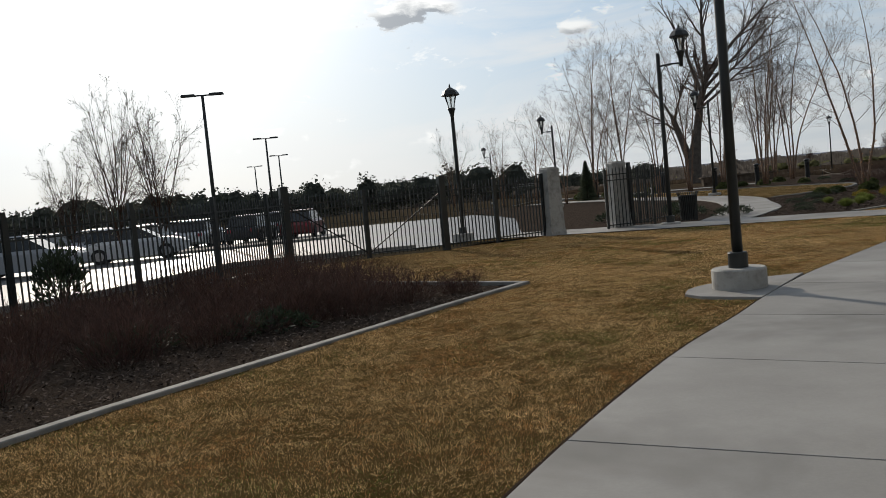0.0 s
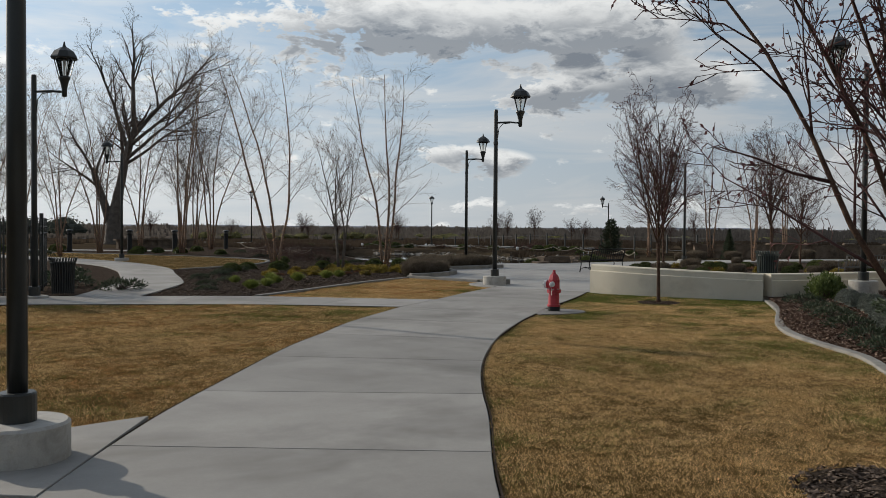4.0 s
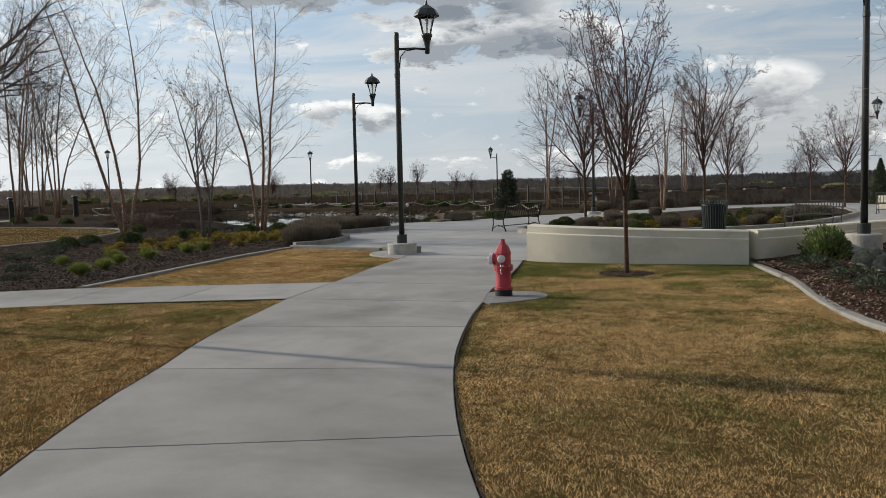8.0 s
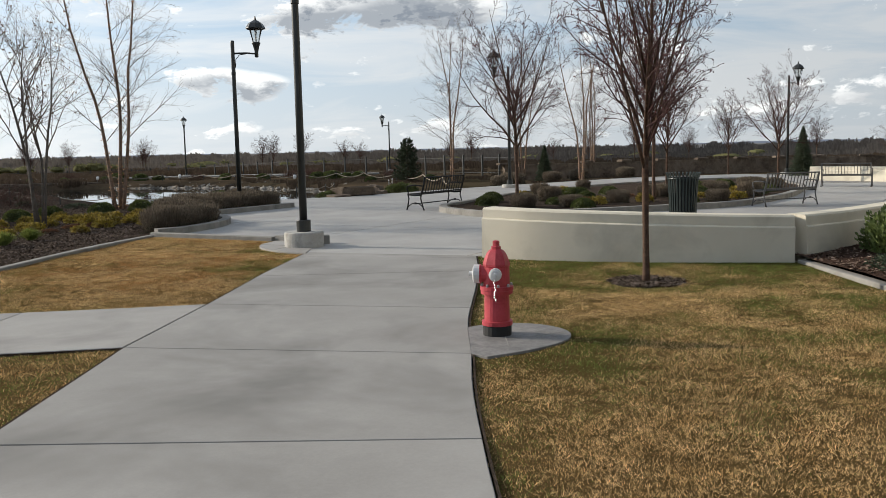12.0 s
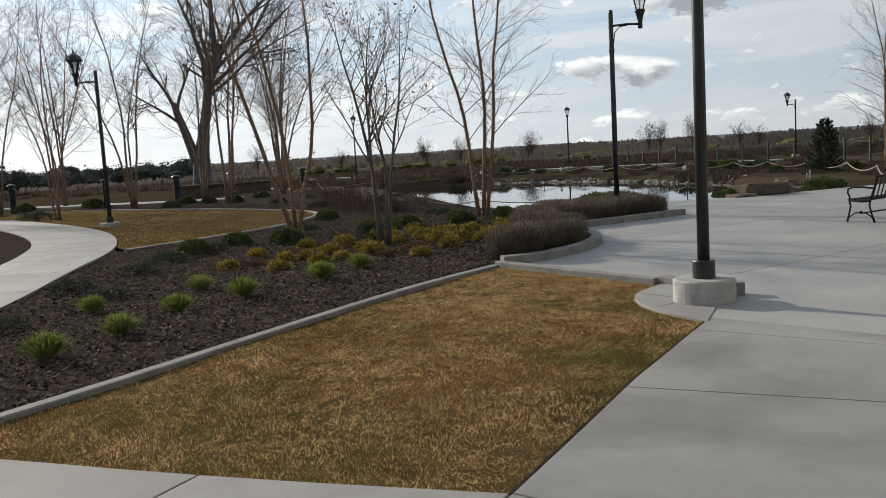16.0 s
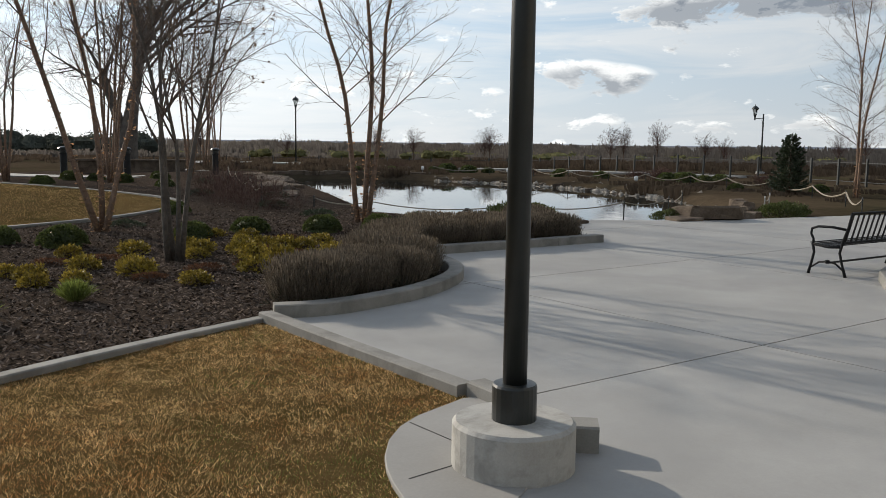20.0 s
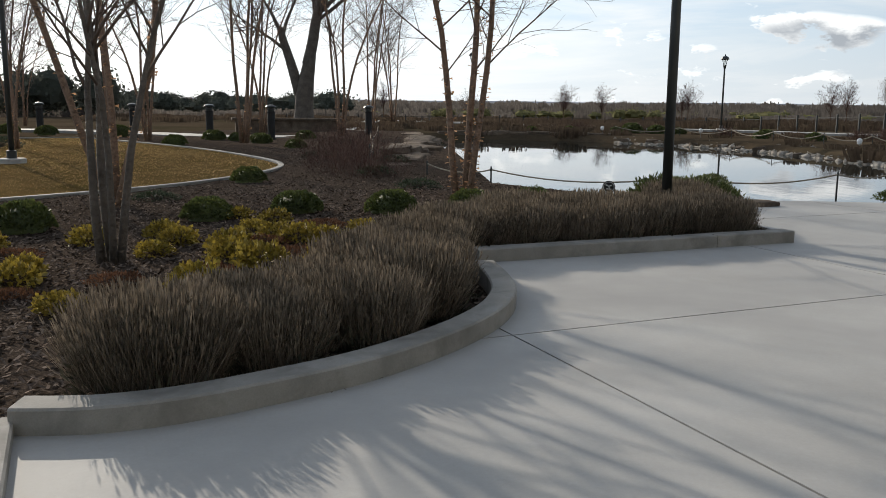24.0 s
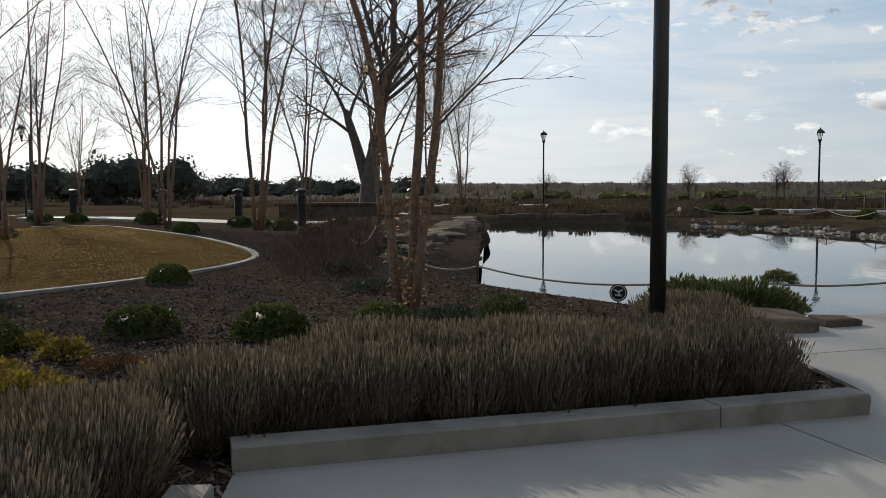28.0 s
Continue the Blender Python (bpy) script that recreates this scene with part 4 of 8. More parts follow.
for a, b in (((16.78, 18.50), (17.42, 19.05)), ((17.0, 18.66), (17.52, 18.44))):
    ob("mortar_joint", MB().tube([(*a, 0.006), (*b, 0.006)], [0.007, 0.007], 5), KERB, hp, "pale mortar joint")


# kerbs
def kerb(name, line, wide, high, label, mat=KERB, low=-0.10, side=0.0):
    c = 0.012
    prof = [(side - wide / 2, low), (side - wide / 2, high - c), (side - wide / 2 + c, high), (side + wide / 2 - c, high), (side + wide / 2, high - c), (side + wide / 2, low)]
    o = ob(name, MB().sweep(line, prof), mat, kind="structure", label=label, category="kerb", smooth=True)
    o.data.set_sharp_from_angle(angle=radians(30))
    return o


kerb("kerb_fence_bed", BED_KERB, 0.13, 0.035, "low flush concrete mowing kerb")
kerb("kerb_fence_bed_back", BED_BACK, 0.13, 0.03, "low flush concrete mowing kerb")
kerb("kerb_lawn_bed", LBED_KERB[:-1] + [(21.05, 30.66)], 0.14, 0.035, "low flush concrete mowing kerb")
kerb("kerb_east_bed", RBED_KERB, 0.15, 0.04, "low flush concrete mowing kerb")
kerb("kerb_round_lawn", [(p[0], p[1], bank(p[0], p[1]) * 0.2) for p in LAWN_ROUND], 0.15, 0.03, "concrete mowing kerb round the lawn")
kerb("kerb_lawn_middle", [(21.13, 30.68), (21.38, 29.2), (21.70, 27.45)], 0.16, 0.085, "raised concrete kerb beside the plaza", low=-0.02, side=0.07)
kerb("kerb_lawn_middle_block", [(21.71, 27.42), (21.75, 27.08)], 0.17, 0.11, "short concrete kerb block", low=-0.02)
kerb("kerb_lamp_block", [(21.40, 26.36), (21.80, 26.10)], 0.20, 0.17, "short concrete kerb block beside the lamp", low=-0.02)
kerb("kerb_hedge", [p for p in HEDGE_KERB if p[0] < 24.695], 0.21, 0.15, "raised curving concrete kerb round the lavender", low=-0.02, side=-0.105)
kerb("kerb_hedge_end", [(24.69, 34.69), (27.71, 35.138)], 0.22, 0.152, "raised concrete kerb", low=-0.02, side=-0.11)
kerb("kerb_hedge_tip", [(27.718, 35.1395), (28.86, 35.31)], 0.22, 0.155, "raised concrete kerb end piece", low=-0.02, side=-0.11)
kerb("kerb_plaza_bed", [p[:2] for p in P1] + [P1[0][:2]], 0.22, 0.16, "raised concrete kerb round the plaza bed", low=-0.02, side=0.10)
fill = [(p[0] - 0.03, p[1]) for p in PATH_R if -2 < p[1] < 8.7] + [(7.4, 7.2), (6.86, 6.5), (6.45, 5.8), (5.98, 4.8), (5.5, 3.5), (5.1, 2.0), (4.62, 0.0), (4.1, -2.0)]
zone("entry_edging", fill, level(0.008), CONCRETE, 0.8, kind="structure", label="concrete edging at the foot of the wall", category="paving")
STRIP = [(6.9, 6.75), (7.2, 6.72), (7.62, 7.3), (8.32, 8.48), (7.97, 8.74)]
ob("entry_strip", MB().prism(STRIP, -0.08, 0.016, 0.006), CONCRETE, kind="structure", label="narrow concrete strip between path and wall", category="paving")


# low walls whose upper course is set back
def low_wall(name, line, high, label, thick=0.34, base=-0.1):
    h, c = thick / 2, 0.035
    prof = [(-h - c, base), (-h - c, high - 0.17), (-h - c + 0.012, high - 0.155), (-h, high - 0.15), (-h, high - 0.025), (-h + 0.025, high), (h - 0.025, high), (h, high - 0.025), (h, high - 0.15), (h + c - 0.012, high - 0.155), (h + c, high - 0.17), (h + c, base)]
    o = ob(name, MB().sweep(line, prof), STUCCO, kind="structure", label=label, category="wall", smooth=True)
    o.data.set_sharp_from_angle(angle=radians(30))
    return o


low_wall("wall_south", [(p[0], p[1], 0.10 - 0.12 * k / (len(WALL_1) - 1)) for k, p in enumerate(WALL_1)], 0.66, "low cream stucco wall with a stepped cap")
low_wall("wall_corner", [(23.50, 18.40, -0.02)] + [(p[0], p[1], -0.02) for p in WALL_2[2:]], 0.66, "low cream stucco wall curving into the planting")
low_wall("wall_alcove", WALL_3[1:], 0.62, "low cream stucco wall of the seating alcove")
low_wall("wall_alcove_back", WALL_4[1:], 0.62, "low cream stucco wall closing the seating alcove")
low_wall("wall_entry_return", [(9.0, 5.25), (8.3, 5.72), (7.55, 6.2), (7.06, 6.51)], 0.667, "low cream stucco wall turning away from the path", thick=0.36)
low_wall("wall_entry", smooth_line([(6.93, 6.63), (6.86, 6.5), (6.45, 5.8), (5.98, 4.8), (5.5, 3.5), (5.1, 2.0), (4.62, 0.0), (4.1, -2.0)], 0.4), 0.67, "low cream stucco wall beside the path", thick=0.36)


# thin dark strips that paint the shadow gap between turf and concrete
for nm, line, sd in (("turf_edge_west", PATH_L, -0.008), ("turf_edge_east", [p for p in PATH_R if p[1] > 8.95], 0.008), ("turf_edge_middle", PATH_L2[1:], -0.008), ("turf_edge_gate", GATE_LOW[:40], 0.008)):
    ob(nm, MB().sweep([p[:2] for p in line], [(sd - 0.008, -0.05), (sd - 0.008, 0.006), (sd + 0.008, 0.006), (sd + 0.008, -0.05)]), MULCH, kind="structure", label="dark strip painting the shadow gap along the paving", category="lawn edge")

# ---------------------------------------------------------------- street lamps
def street_lamp(x, y, heading, pedestal=0.28, group="park lamps", base=0.0, label="black park lamp on a round concrete pedestal", tall=5.2, arm=True, ped_r=0.345):
    """A round pole on a concrete drum, with a lantern standing on a short arm. heading: degrees to which the arm points, from +x."""
    lamp = thing("street_lamp", label, "street lamp", group, pose(x, y, base, 0, 0, heading))
    if pedestal:
        ob("pedestal", MB().lathe(0, 0, [(ped_r + 0.01, -0.08), (ped_r, 0.02), (ped_r, pedestal - 0.02), (ped_r - 0.02, pedestal)], 36), PEDESTAL, lamp, "weathered round concrete pedestal", smooth=False)
    z = pedestal
    ob("base_collar", MB().lathe(0, 0, [(0.125, z), (0.125, z + 0.19), (0.118, z + 0.203), (0.06, z + 0.205)], 24), BLACK, lamp)
    ob("pole", MB().lathe(0, 0, [(0.068, z + 0.2), (0.064, z + 2.5), (0.058, tall - 0.06), (0.058, tall), (0.045, tall + 0.03)], 20), BLACK, lamp, smooth=True)
    ob("pole_band", MB().lathe(0, 0, [(0.060, tall - 1.02), (0.070, tall - 1.0), (0.070, tall - 0.93), (0.060, tall - 0.91)], 16), BLACK, lamp)
    reach, lz = (0.72, tall - 0.42) if arm else (0.0, tall)
    if arm:
        bar = MB().tube([(0.05, 0, lz + 0.06), (0.4, 0, lz + 0.075), (reach, 0, lz + 0.05)], [0.028, 0.026, 0.026], 8)
        bar.tube([(0.06, 0, lz - 0.38), (0.085, 0, lz - 0.12), (0.20, 0, lz + 0.02), (0.42, 0, lz + 0.05)], [0.012] * 4, 6)
        ob("arm", bar, BLACK, lamp, smooth=True)
    lan = ob("lantern", MB().lathe(reach, 0, [(0.035, lz - 0.06), (0.058, lz - 0.04), (0.058, lz + 0.12), (0.075, lz + 0.20), (0.10, lz + 0.30), (0.13, lz + 0.36), (0.13, lz + 0.40), (0.10, lz + 0.41)], 16), BLACK, lamp, smooth=True)
    ob("roof", MB().lathe(reach, 0, [(0.285, lz + 0.80), (0.305, lz + 0.82), (0.295, lz + 0.85), (0.22, lz + 0.97), (0.10, lz + 1.05), (0.04, lz + 1.08), (0.03, lz + 1.12), (0.012, lz + 1.20)], 8), BLACK, lan)
    for k in range(4):
        a = radians(45 + 90 * k)
        ob("strut", MB().tube([(reach + 0.12 * math.cos(a), 0.12 * math.sin(a), lz + 0.38), (reach + 0.235 * math.cos(a), 0.235 * math.sin(a), lz + 0.82)], [0.012, 0.012], 5), BLACK, lan)
    ob("glass", MB().lathe(reach, 0, [(0.095, lz + 0.41), (0.20, lz + 0.80)], 8), GLASS, lan)
    ob("burner", MB().lathe(reach, 0, [(0.02, lz + 0.40), (0.025, lz + 0.62), (0.04, lz + 0.66), (0.03, lz + 0.78)], 8), WHITE, lan)
    return lamp


street_lamp(6.25, 12.25, -38)
street_lamp(8.82, 27.4, -38, pedestal=0.06, tall=5.1, ped_r=0.30, label="black park lamp beside the pedestrian gate")
street_lamp(21.2, 26.08, -38)
street_lamp(27.95, 36.85, -38, pedestal=0.20, tall=5.15, label="black park lamp standing among lavender")
street_lamp(25.37, 17.06, 150, base=0.20, pedestal=0.30, ped_r=0.33, tall=5.45, label="black park lamp on a concrete pedestal in the mulch bed")
street_lamp(16.7, 51.0, 150, pedestal=0.12, tall=5.35, label="black park lamp beside the bending walk")
street_lamp(2.5, 29.8, 90, pedestal=0.2, arm=False, tall=3.95, label="black post lantern beyond the fence")
street_lamp(57.0, 83.2, 150, pedestal=0.1, arm=False, tall=4.2, label="black post lantern on the far shore")
street_lamp(41.7, 95.8, 150, pedestal=0.1, arm=False, tall=4.75, label="black post lantern on the far shore")
street_lamp(73.6, 73.4, 160, pedestal=0.1, tall=4.7, label="black park lamp on the far shore")
street_lamp(42.2, 36.6, 160, pedestal=0.15, label="black park lamp behind the bare trees")
street_lamp(55.0, 21.8, 170, pedestal=0.15, label="black park lamp beyond the alcove wall")
street_lamp(58.5, 30.1, -20, pedestal=0.15, label="black park lamp beyond the alcove wall")
street_lamp(89.0, 23.5, 170, pedestal=0.1, label="black park lamp far off beside the evergreens")
street_lamp(8.4, 57.0, 150, pedestal=0.1, label="black park lamp behind the gate")
street_lamp(5.2, 92.0, 150, pedestal=0.1, label="black park lamp far off behind the birches")


# ---------------------------------------------------------------- bare trees
class Tree:
    """Grows a bare tree: stems in one mesh, branches and twigs in others."""

    def __init__(self, seed):
        self.r = random.Random(seed)
        self.stem, self.twig, self.tips, self.axes, self.least, self.slim = MB(), MB(), [], [], 0.0026, 1.0

    def limb(self, p, d, length, r0, r1, level, top, plan):
        """One limb with its side shoots. plan[level]: shoots a limb, angle, length ratio, wander, upward pull."""
        R = self.r
        shoots, angle, ratio, wander, lift = plan[level]
        seg = max(3, int(length / (0.55 if level == 0 else 0.3)))
        seg = min(seg, (12, 7, 5, 3, 3)[level])
        pts, rad, dirs = [Vector(p)], [r0], [Vector(d).normalized()]
        q, h = Vector(p), Vector(d).normalized()
        for i in range(seg):
            h = (h + Vector((R.gauss(0, wander), R.gauss(0, wander), R.gauss(0, wander) + lift))).normalized()
            q = q + h * (length / seg)
            pts.append(q.copy())
            dirs.append(h.copy())
            rad.append(r0 + (r1 - r0) * (i + 1) / seg)
        if level == 0:
            self.axes.append((pts, rad))
        n = 9 if level == 0 else (6 if level == 1 else (4 if level == 2 else 3))
        (self.stem if level <= top else self.twig).tube(pts, rad, n, caps=level <= 1)
        if level + 1 >= len(plan):
            self.tips.append((pts, dirs))
            return
        for k in range(shoots):
            f = (k + R.uniform(0.2, 0.9)) / shoots
            f = plan_start[level] + (1 - plan_start[level]) * f if level < len(plan_start) else 0.2 + 0.8 * f
            i = min(seg - 1, int(f * seg))
            t = f * seg - i
            base = pts[i].lerp(pts[i + 1], t)
            h = dirs[i]
            a = R.uniform(0, 2 * math.pi)
            o1 = h.orthogonal().normalized()
            o2 = h.cross(o1)
            ang = radians(angle * R.uniform(0.7, 1.25))
            nd = h * math.cos(ang) + (o1 * math.cos(a) + o2 * math.sin(a)) * math.sin(ang)
            rr = (rad[i] + (rad[i + 1] - rad[i]) * t) * R.uniform(0.5, 0.7) * (self.slim if level == 0 else 1.0)
            self.limb(base, nd, length * ratio * R.uniform(0.7, 1.15) * (1.1 - 0.45 * f), max(rr, self.least), max(rr * 0.3, self.least * 0.6), level + 1, top, plan)


plan_start = [0.35, 0.15]


def bud_mesh(name, tips, count, size, mat, seed, wide=0.6):
    """Buds or little leaves along the outer twigs."""
    r = random.Random(seed)
    v, f = [], []
    for _ in range(count):
        pts, dirs = r.choice(tips)
        i = r.randrange(len(pts) - 1)
        p = pts[i].lerp(pts[i + 1], r.random())
        d = (dirs[i] + Vector((r.gauss(0, .6), r.gauss(0, .6), r.gauss(0, .6)))).normalized()
        s = d.orthogonal().normalized()
        s = (Matrix.Rotation(r.uniform(0, 6.28), 3, d) @ s)
        L = size * r.uniform(0.6, 1.3)
        n = len(v)
        v += [tuple(p), tuple(p + d * L * .5 + s * L * wide * .5), tuple(p + d * L), tuple(p + d * L * .5 - s * L * wide * .5)]
        f.append((n, n + 1, n + 2, n + 3))
    return raw_mesh(name, np.array(v), np.array(f), mat, 4)


def curl_mesh(axes, count, seed):
    """Thin curls of bark standing off the lower stems."""
    r = random.Random(seed)
    v, f = [], []
    for _ in range(count):
        pts, rad = r.choice(axes)
        i = min(len(pts) - 2, int(r.random() ** 1.3 * (len(pts) - 1) * 0.75))
        t = r.random()
        p = pts[i].lerp(pts[i + 1], t)
        R = rad[i] + (rad[i + 1] - rad[i]) * t
        a = r.uniform(0, 6.283)
        o, side = Vector((math.cos(a), math.sin(a), 0)), Vector((-math.sin(a), math.cos(a), 0))
        L, wd = r.uniform(0.02, 0.085), r.uniform(0.02, 0.055)
        b = p + o * R * 0.95
        n = len(v)
        v += [tuple(b + side * wd * .5), tuple(b - side * wd * .5), tuple(b - side * wd * .35 + o * L * .8 + Vector((0, 0, r.uniform(-.03, .03)))), tuple(b + side * wd * .35 + o * L + Vector((0, 0, r.uniform(-.03, .03))))]
        f.append((n, n + 1, n + 2, n + 3))
    return raw_mesh("bark_curl", np.array(v), np.array(f), BARKCURL, 4)


def bare_tree(name, label, seed, stems, plan, top, barkm, twigm, start=(0.35, 0.15), buds=None, group="", category="tree"):
    """stems: (dx, dy, lean x, lean y, length, radius). Built at the origin; returns the thing."""
    global plan_start
    plan_start = start
    t = Tree(seed)
    if barkm is BIRCH:
        t.slim, t.least = (0.7, 0.0045) if stems[0][4] > 11 else (0.5, 0.003)
    if barkm is CREPE:
        t.slim = 0.62
    for dx, dy, lx, ly, length, rad in stems:
        t.limb((dx, dy, -0.06), (lx, ly, 1), length, rad, rad * 0.16, 0, top, plan)
    tree = thing(name, label, category, group)
    ob("trunk", t.stem, barkm, tree, smooth=True)
    ob("crown", t.twig, twigm, tree, smooth=True)
    if barkm is BIRCH:
        tagged(ob("bark_curl", curl_mesh(t.axes, 600, seed), BARKCURL, tree), kind="stuff")
    if buds:
        tagged(ob("bud_spray", bud_mesh("bud_spray", t.tips, buds[0], buds[1], buds[2], seed, 0.55), buds[2], tree), kind="stuff")
    return tree


def ornamental(seed, tall, label, twigm, buds, trunk=1.35, group="ornamental trees"):
    """A single straight trunk, then a tight vase of rising limbs."""
    global plan_start
    plan_start = [0.0, 0.12]
    t = Tree(seed)
    t.least = 0.0042
    R = random.Random(seed + 7)
    t.stem.tube([(0, 0, -0.05), (0.01, 0, 0.12), (0.02, 0.01, trunk * 0.5), (0.0, 0.02, trunk), (0, 0.02, trunk + 0.25)], [0.075, 0.055, 0.047, 0.052, 0.038], 9)
    plan = [(9, 40, 0.36, 0.085, 0.045), (6, 40, 0.5, 0.11, 0.04), (4, 42, 0.6, 0.13, 0.03), (0, 0, 0, 0.14, 0.02)]
    k = 10
    # a wavering leader with scaffold limbs set one above the other
    t.limb((0, 0.02, trunk + 0.1), (0.03, -0.04, 1), (tall - trunk) * 0.92, 0.034 * tall / 5, 0.005, 0, 0, plan)
    for i in range(k):
        a = 2.4 * i + R.uniform(-.35, .35)
        f = i / (k - 1)
        lean = R.uniform(0.42, 0.78) * (1 - 0.25 * f)
        z = trunk - 0.12 + f * (tall - trunk) * 0.34 + R.uniform(-0.06, 0.06)
        t.limb((0, 0.02, z), (lean * math.cos(a), lean * math.sin(a), 1), (tall - z) * R.uniform(0.70, 0.92), 0.025 * tall / 5 * (1.1 - 0.35 * f), 0.005, 0, 0, plan)
    tree = thing("ornamental_tree", label, "tree", group)
    ob("trunk", t.stem, BARK, tree, smooth=True)
    ob("crown", t.twig, twigm, tree, smooth=True)
    if buds:
        tagged(ob("bud_spray", bud_mesh("bud_spray", t.tips, buds[0], buds[1], buds[2], seed, 0.55), buds[2], tree), kind="stuff")
    return tree


def put(tree, x, y, z=0.0, turn=0.0, scale=1.0):
    tree.matrix_basis = pose(x, y, z, 0, 0, turn) @ Matrix.Scale(scale, 4)
    return tree


def again(tree, x, y, z=0.0, turn=0.0, scale=1.0, label=""):
    c = copy_thing(tree, pose(x, y, z, 0, 0, turn))
    c.scale = (scale, scale, scale)
    return tagged(c, label)


orn = put(ornamental(11, 5.1, "slim ornamental tree, bare with swelling red buds", REDTWIG, (3400, 0.036, BUDS)), 20.6, 19.2, 0.0, 30)
orn.scale = (0.8, 0.8, 0.97)
orn_b = put(ornamental(12, 5.9, "bare ornamental tree with reddish twigs in a bed", REDTWIG, (3000, 0.036, BUDS), 1.6), 31.9, 29.0, 0.1, 0)
orn_near = put(ornamental(13, 4.7, "young ornamental tree with fat dark buds on the lawn", REDTWIG, (4600, 0.040, BUDS), 1.25), 10.68, 8.42, 0.0, 100)
orn_near.scale = (0.82, 0.82, 1.0)
orn_c = put(ornamental(14, 5.8, "bare ornamental tree with grey twigs in a bed", REDTWIG, (2400, 0.036, DRYLEAF), 1.7), 34.6, 26.0, 0.1, 60)
again(orn_c, 39.4, 27.9, 0.1, 200, 0.82)
again(orn_b, 49.2, 27.4, 0.0, 140, 0.88)
again(orn_c, 59.0, 33.5, 0.0, 20, 0.8)
again(orn_b, 56.0, 18.6, -0.1, 70, 0.7)
again(orn_c, 62.0, 22.5, -0.1, 290, 0.65)
again(orn_c, 66.0, 26.5, -0.1, 120, 0.55)
for x, y, turn, s in ((55.7, 110.8, 10, 0.62), (59.3, 109.3, 80, 0.72), (66.4, 105.9, 150, 0.66), (77.8, 98.4, 220, 0.78), (86.6, 90.6, 290, 0.6), (94.0, 82.4, 30, 0.7), (101.0, 72.0, 120, 0.62), (47.0, 116.0, 200, 0.6), (70.5, 112.0, 40, 0.8), (84.0, 104.0, 250, 0.85), (91.0, 98.0, 300, 0.7), (96.0, 112.0, 60, 1.0), (108.0, 90.0, 10, 0.9), (99.0, 66.0, 170, 0.8), (104.0, 56.0, 210, 0.75), (118.0, 70.0, 330, 1.0), (62.0, 126.0, 90, 0.8), (40.0, 128.0, 140, 0.8), (110.0, 44.0, 20, 0.9)):
    again(orn_c, x, y, -0.3, turn, s, "small bare tree on the plain beyond the fence")

BIRCHPLAN = [(18, 46, 0.27, 0.05, 0.010), (8, 36, 0.46, 0.085, 0.012), (4, 34, 0.55, 0.10, -0.01), (0, 0, 0, 0.12, -0.03)]
birch_a = put(bare_tree("birch_tree", "three-stemmed river birch with peeling tan bark", 21, [(0.0, 0, -0.30, 0.05, 9.2, 0.066), (0.12, 0.08, 0.02, 0.03, 9.4, 0.062), (0.05, -0.12, 0.20, -0.05, 8.8, 0.06)], BIRCHPLAN, 0, BIRCH, PALETWIG, (0.30, 0.15), group="birches"), 20.4, 40.5, 0.0, 25)
birch_b = put(bare_tree("birch_tree", "three-stemmed river birch with glowing curls of peeling bark", 22, [(-0.10, 0, -0.15, 0.03, 8.8, 0.066), (0.06, 0.05, 0.07, 0.02, 9.0, 0.070), (0.12, -0.10, 0.10, -0.03, 9.2, 0.064)], BIRCHPLAN, 0, BIRCH, PALETWIG, (0.24, 0.12), group="birches"), 26.2, 41.0, 0.0, -15)
birch_c = put(bare_tree("birch_tree", "tall multi-stemmed bare birch behind the round lawn", 23, [(-0.12, 0, -0.16, 0.02, 12.2, 0.070), (0.0, 0.1, 0.0, 0.05, 12.8, 0.070), (0.12, 0, 0.10, 0.03, 12.0, 0.064), (0.05, -0.1, 0.05, -0.12, 11.5, 0.06)], BIRCHPLAN, 0, BIRCH, PALETWIG, (0.28, 0.12), group="birches"), 22.8, 60.5, 0.15, 0)
for bx, by, turn, s in ((12.6, 69.8, 50, 0.95), (18.9, 65.2, 140, 0.92), (16.0, 76.0, 230, 1.0), (24.0, 74.5, 80, 1.0), (27.5, 68.5, 300, 1.0), (31.5, 84.0, 10, 1.05), (36.5, 103.0, 170, 1.1), (9.6, 63.0, 100, 0.6), (12.0, 60.0, 20, 0.55), (5.4, 70.0, 190, 0.5), (15.2, 58.5, 260, 0.72), (9.4, 88.0, 70, 0.7), (1.0, 90.0, 330, 0.6)):
    again(birch_c, bx, by, 0.0, turn, s)
for bx, by, turn, s in ((50.0, 46.2, 60, 0.95), (52.5, 43.0, 170, 0.85), (47.6, 36.2, 260, 0.8), (62.0, 44.0, 20, 0.9)):
    again(birch_b, bx, by, -0.05, turn, s, "multi-stemmed bare birch beyond the plaza")

crepe = put(bare_tree("crape_myrtle", "multi-stemmed bare tree with smooth grey bark and seed heads", 31, [(-0.09, 0, -0.09, 0.02, 4.8, 0.048), (0.02, 0.05, -0.01, 0.05, 5.1, 0.052), (0.09, -0.04, 0.07, 0.0, 4.9, 0.046), (0.02, -0.07, 0.03, -0.06, 4.6, 0.040)],
                      [(10, 40, 0.42, 0.06, 0.015), (6, 38, 0.5, 0.10, 0.01), (4, 40, 0.55, 0.12, 0.0), (0, 0, 0, 0.12, 0)], 0, OLDBARK, PALETWIG, (0.35, 0.15), (420, 0.07, DRYLEAF)), 21.0, 35.55, 0.0, 10)
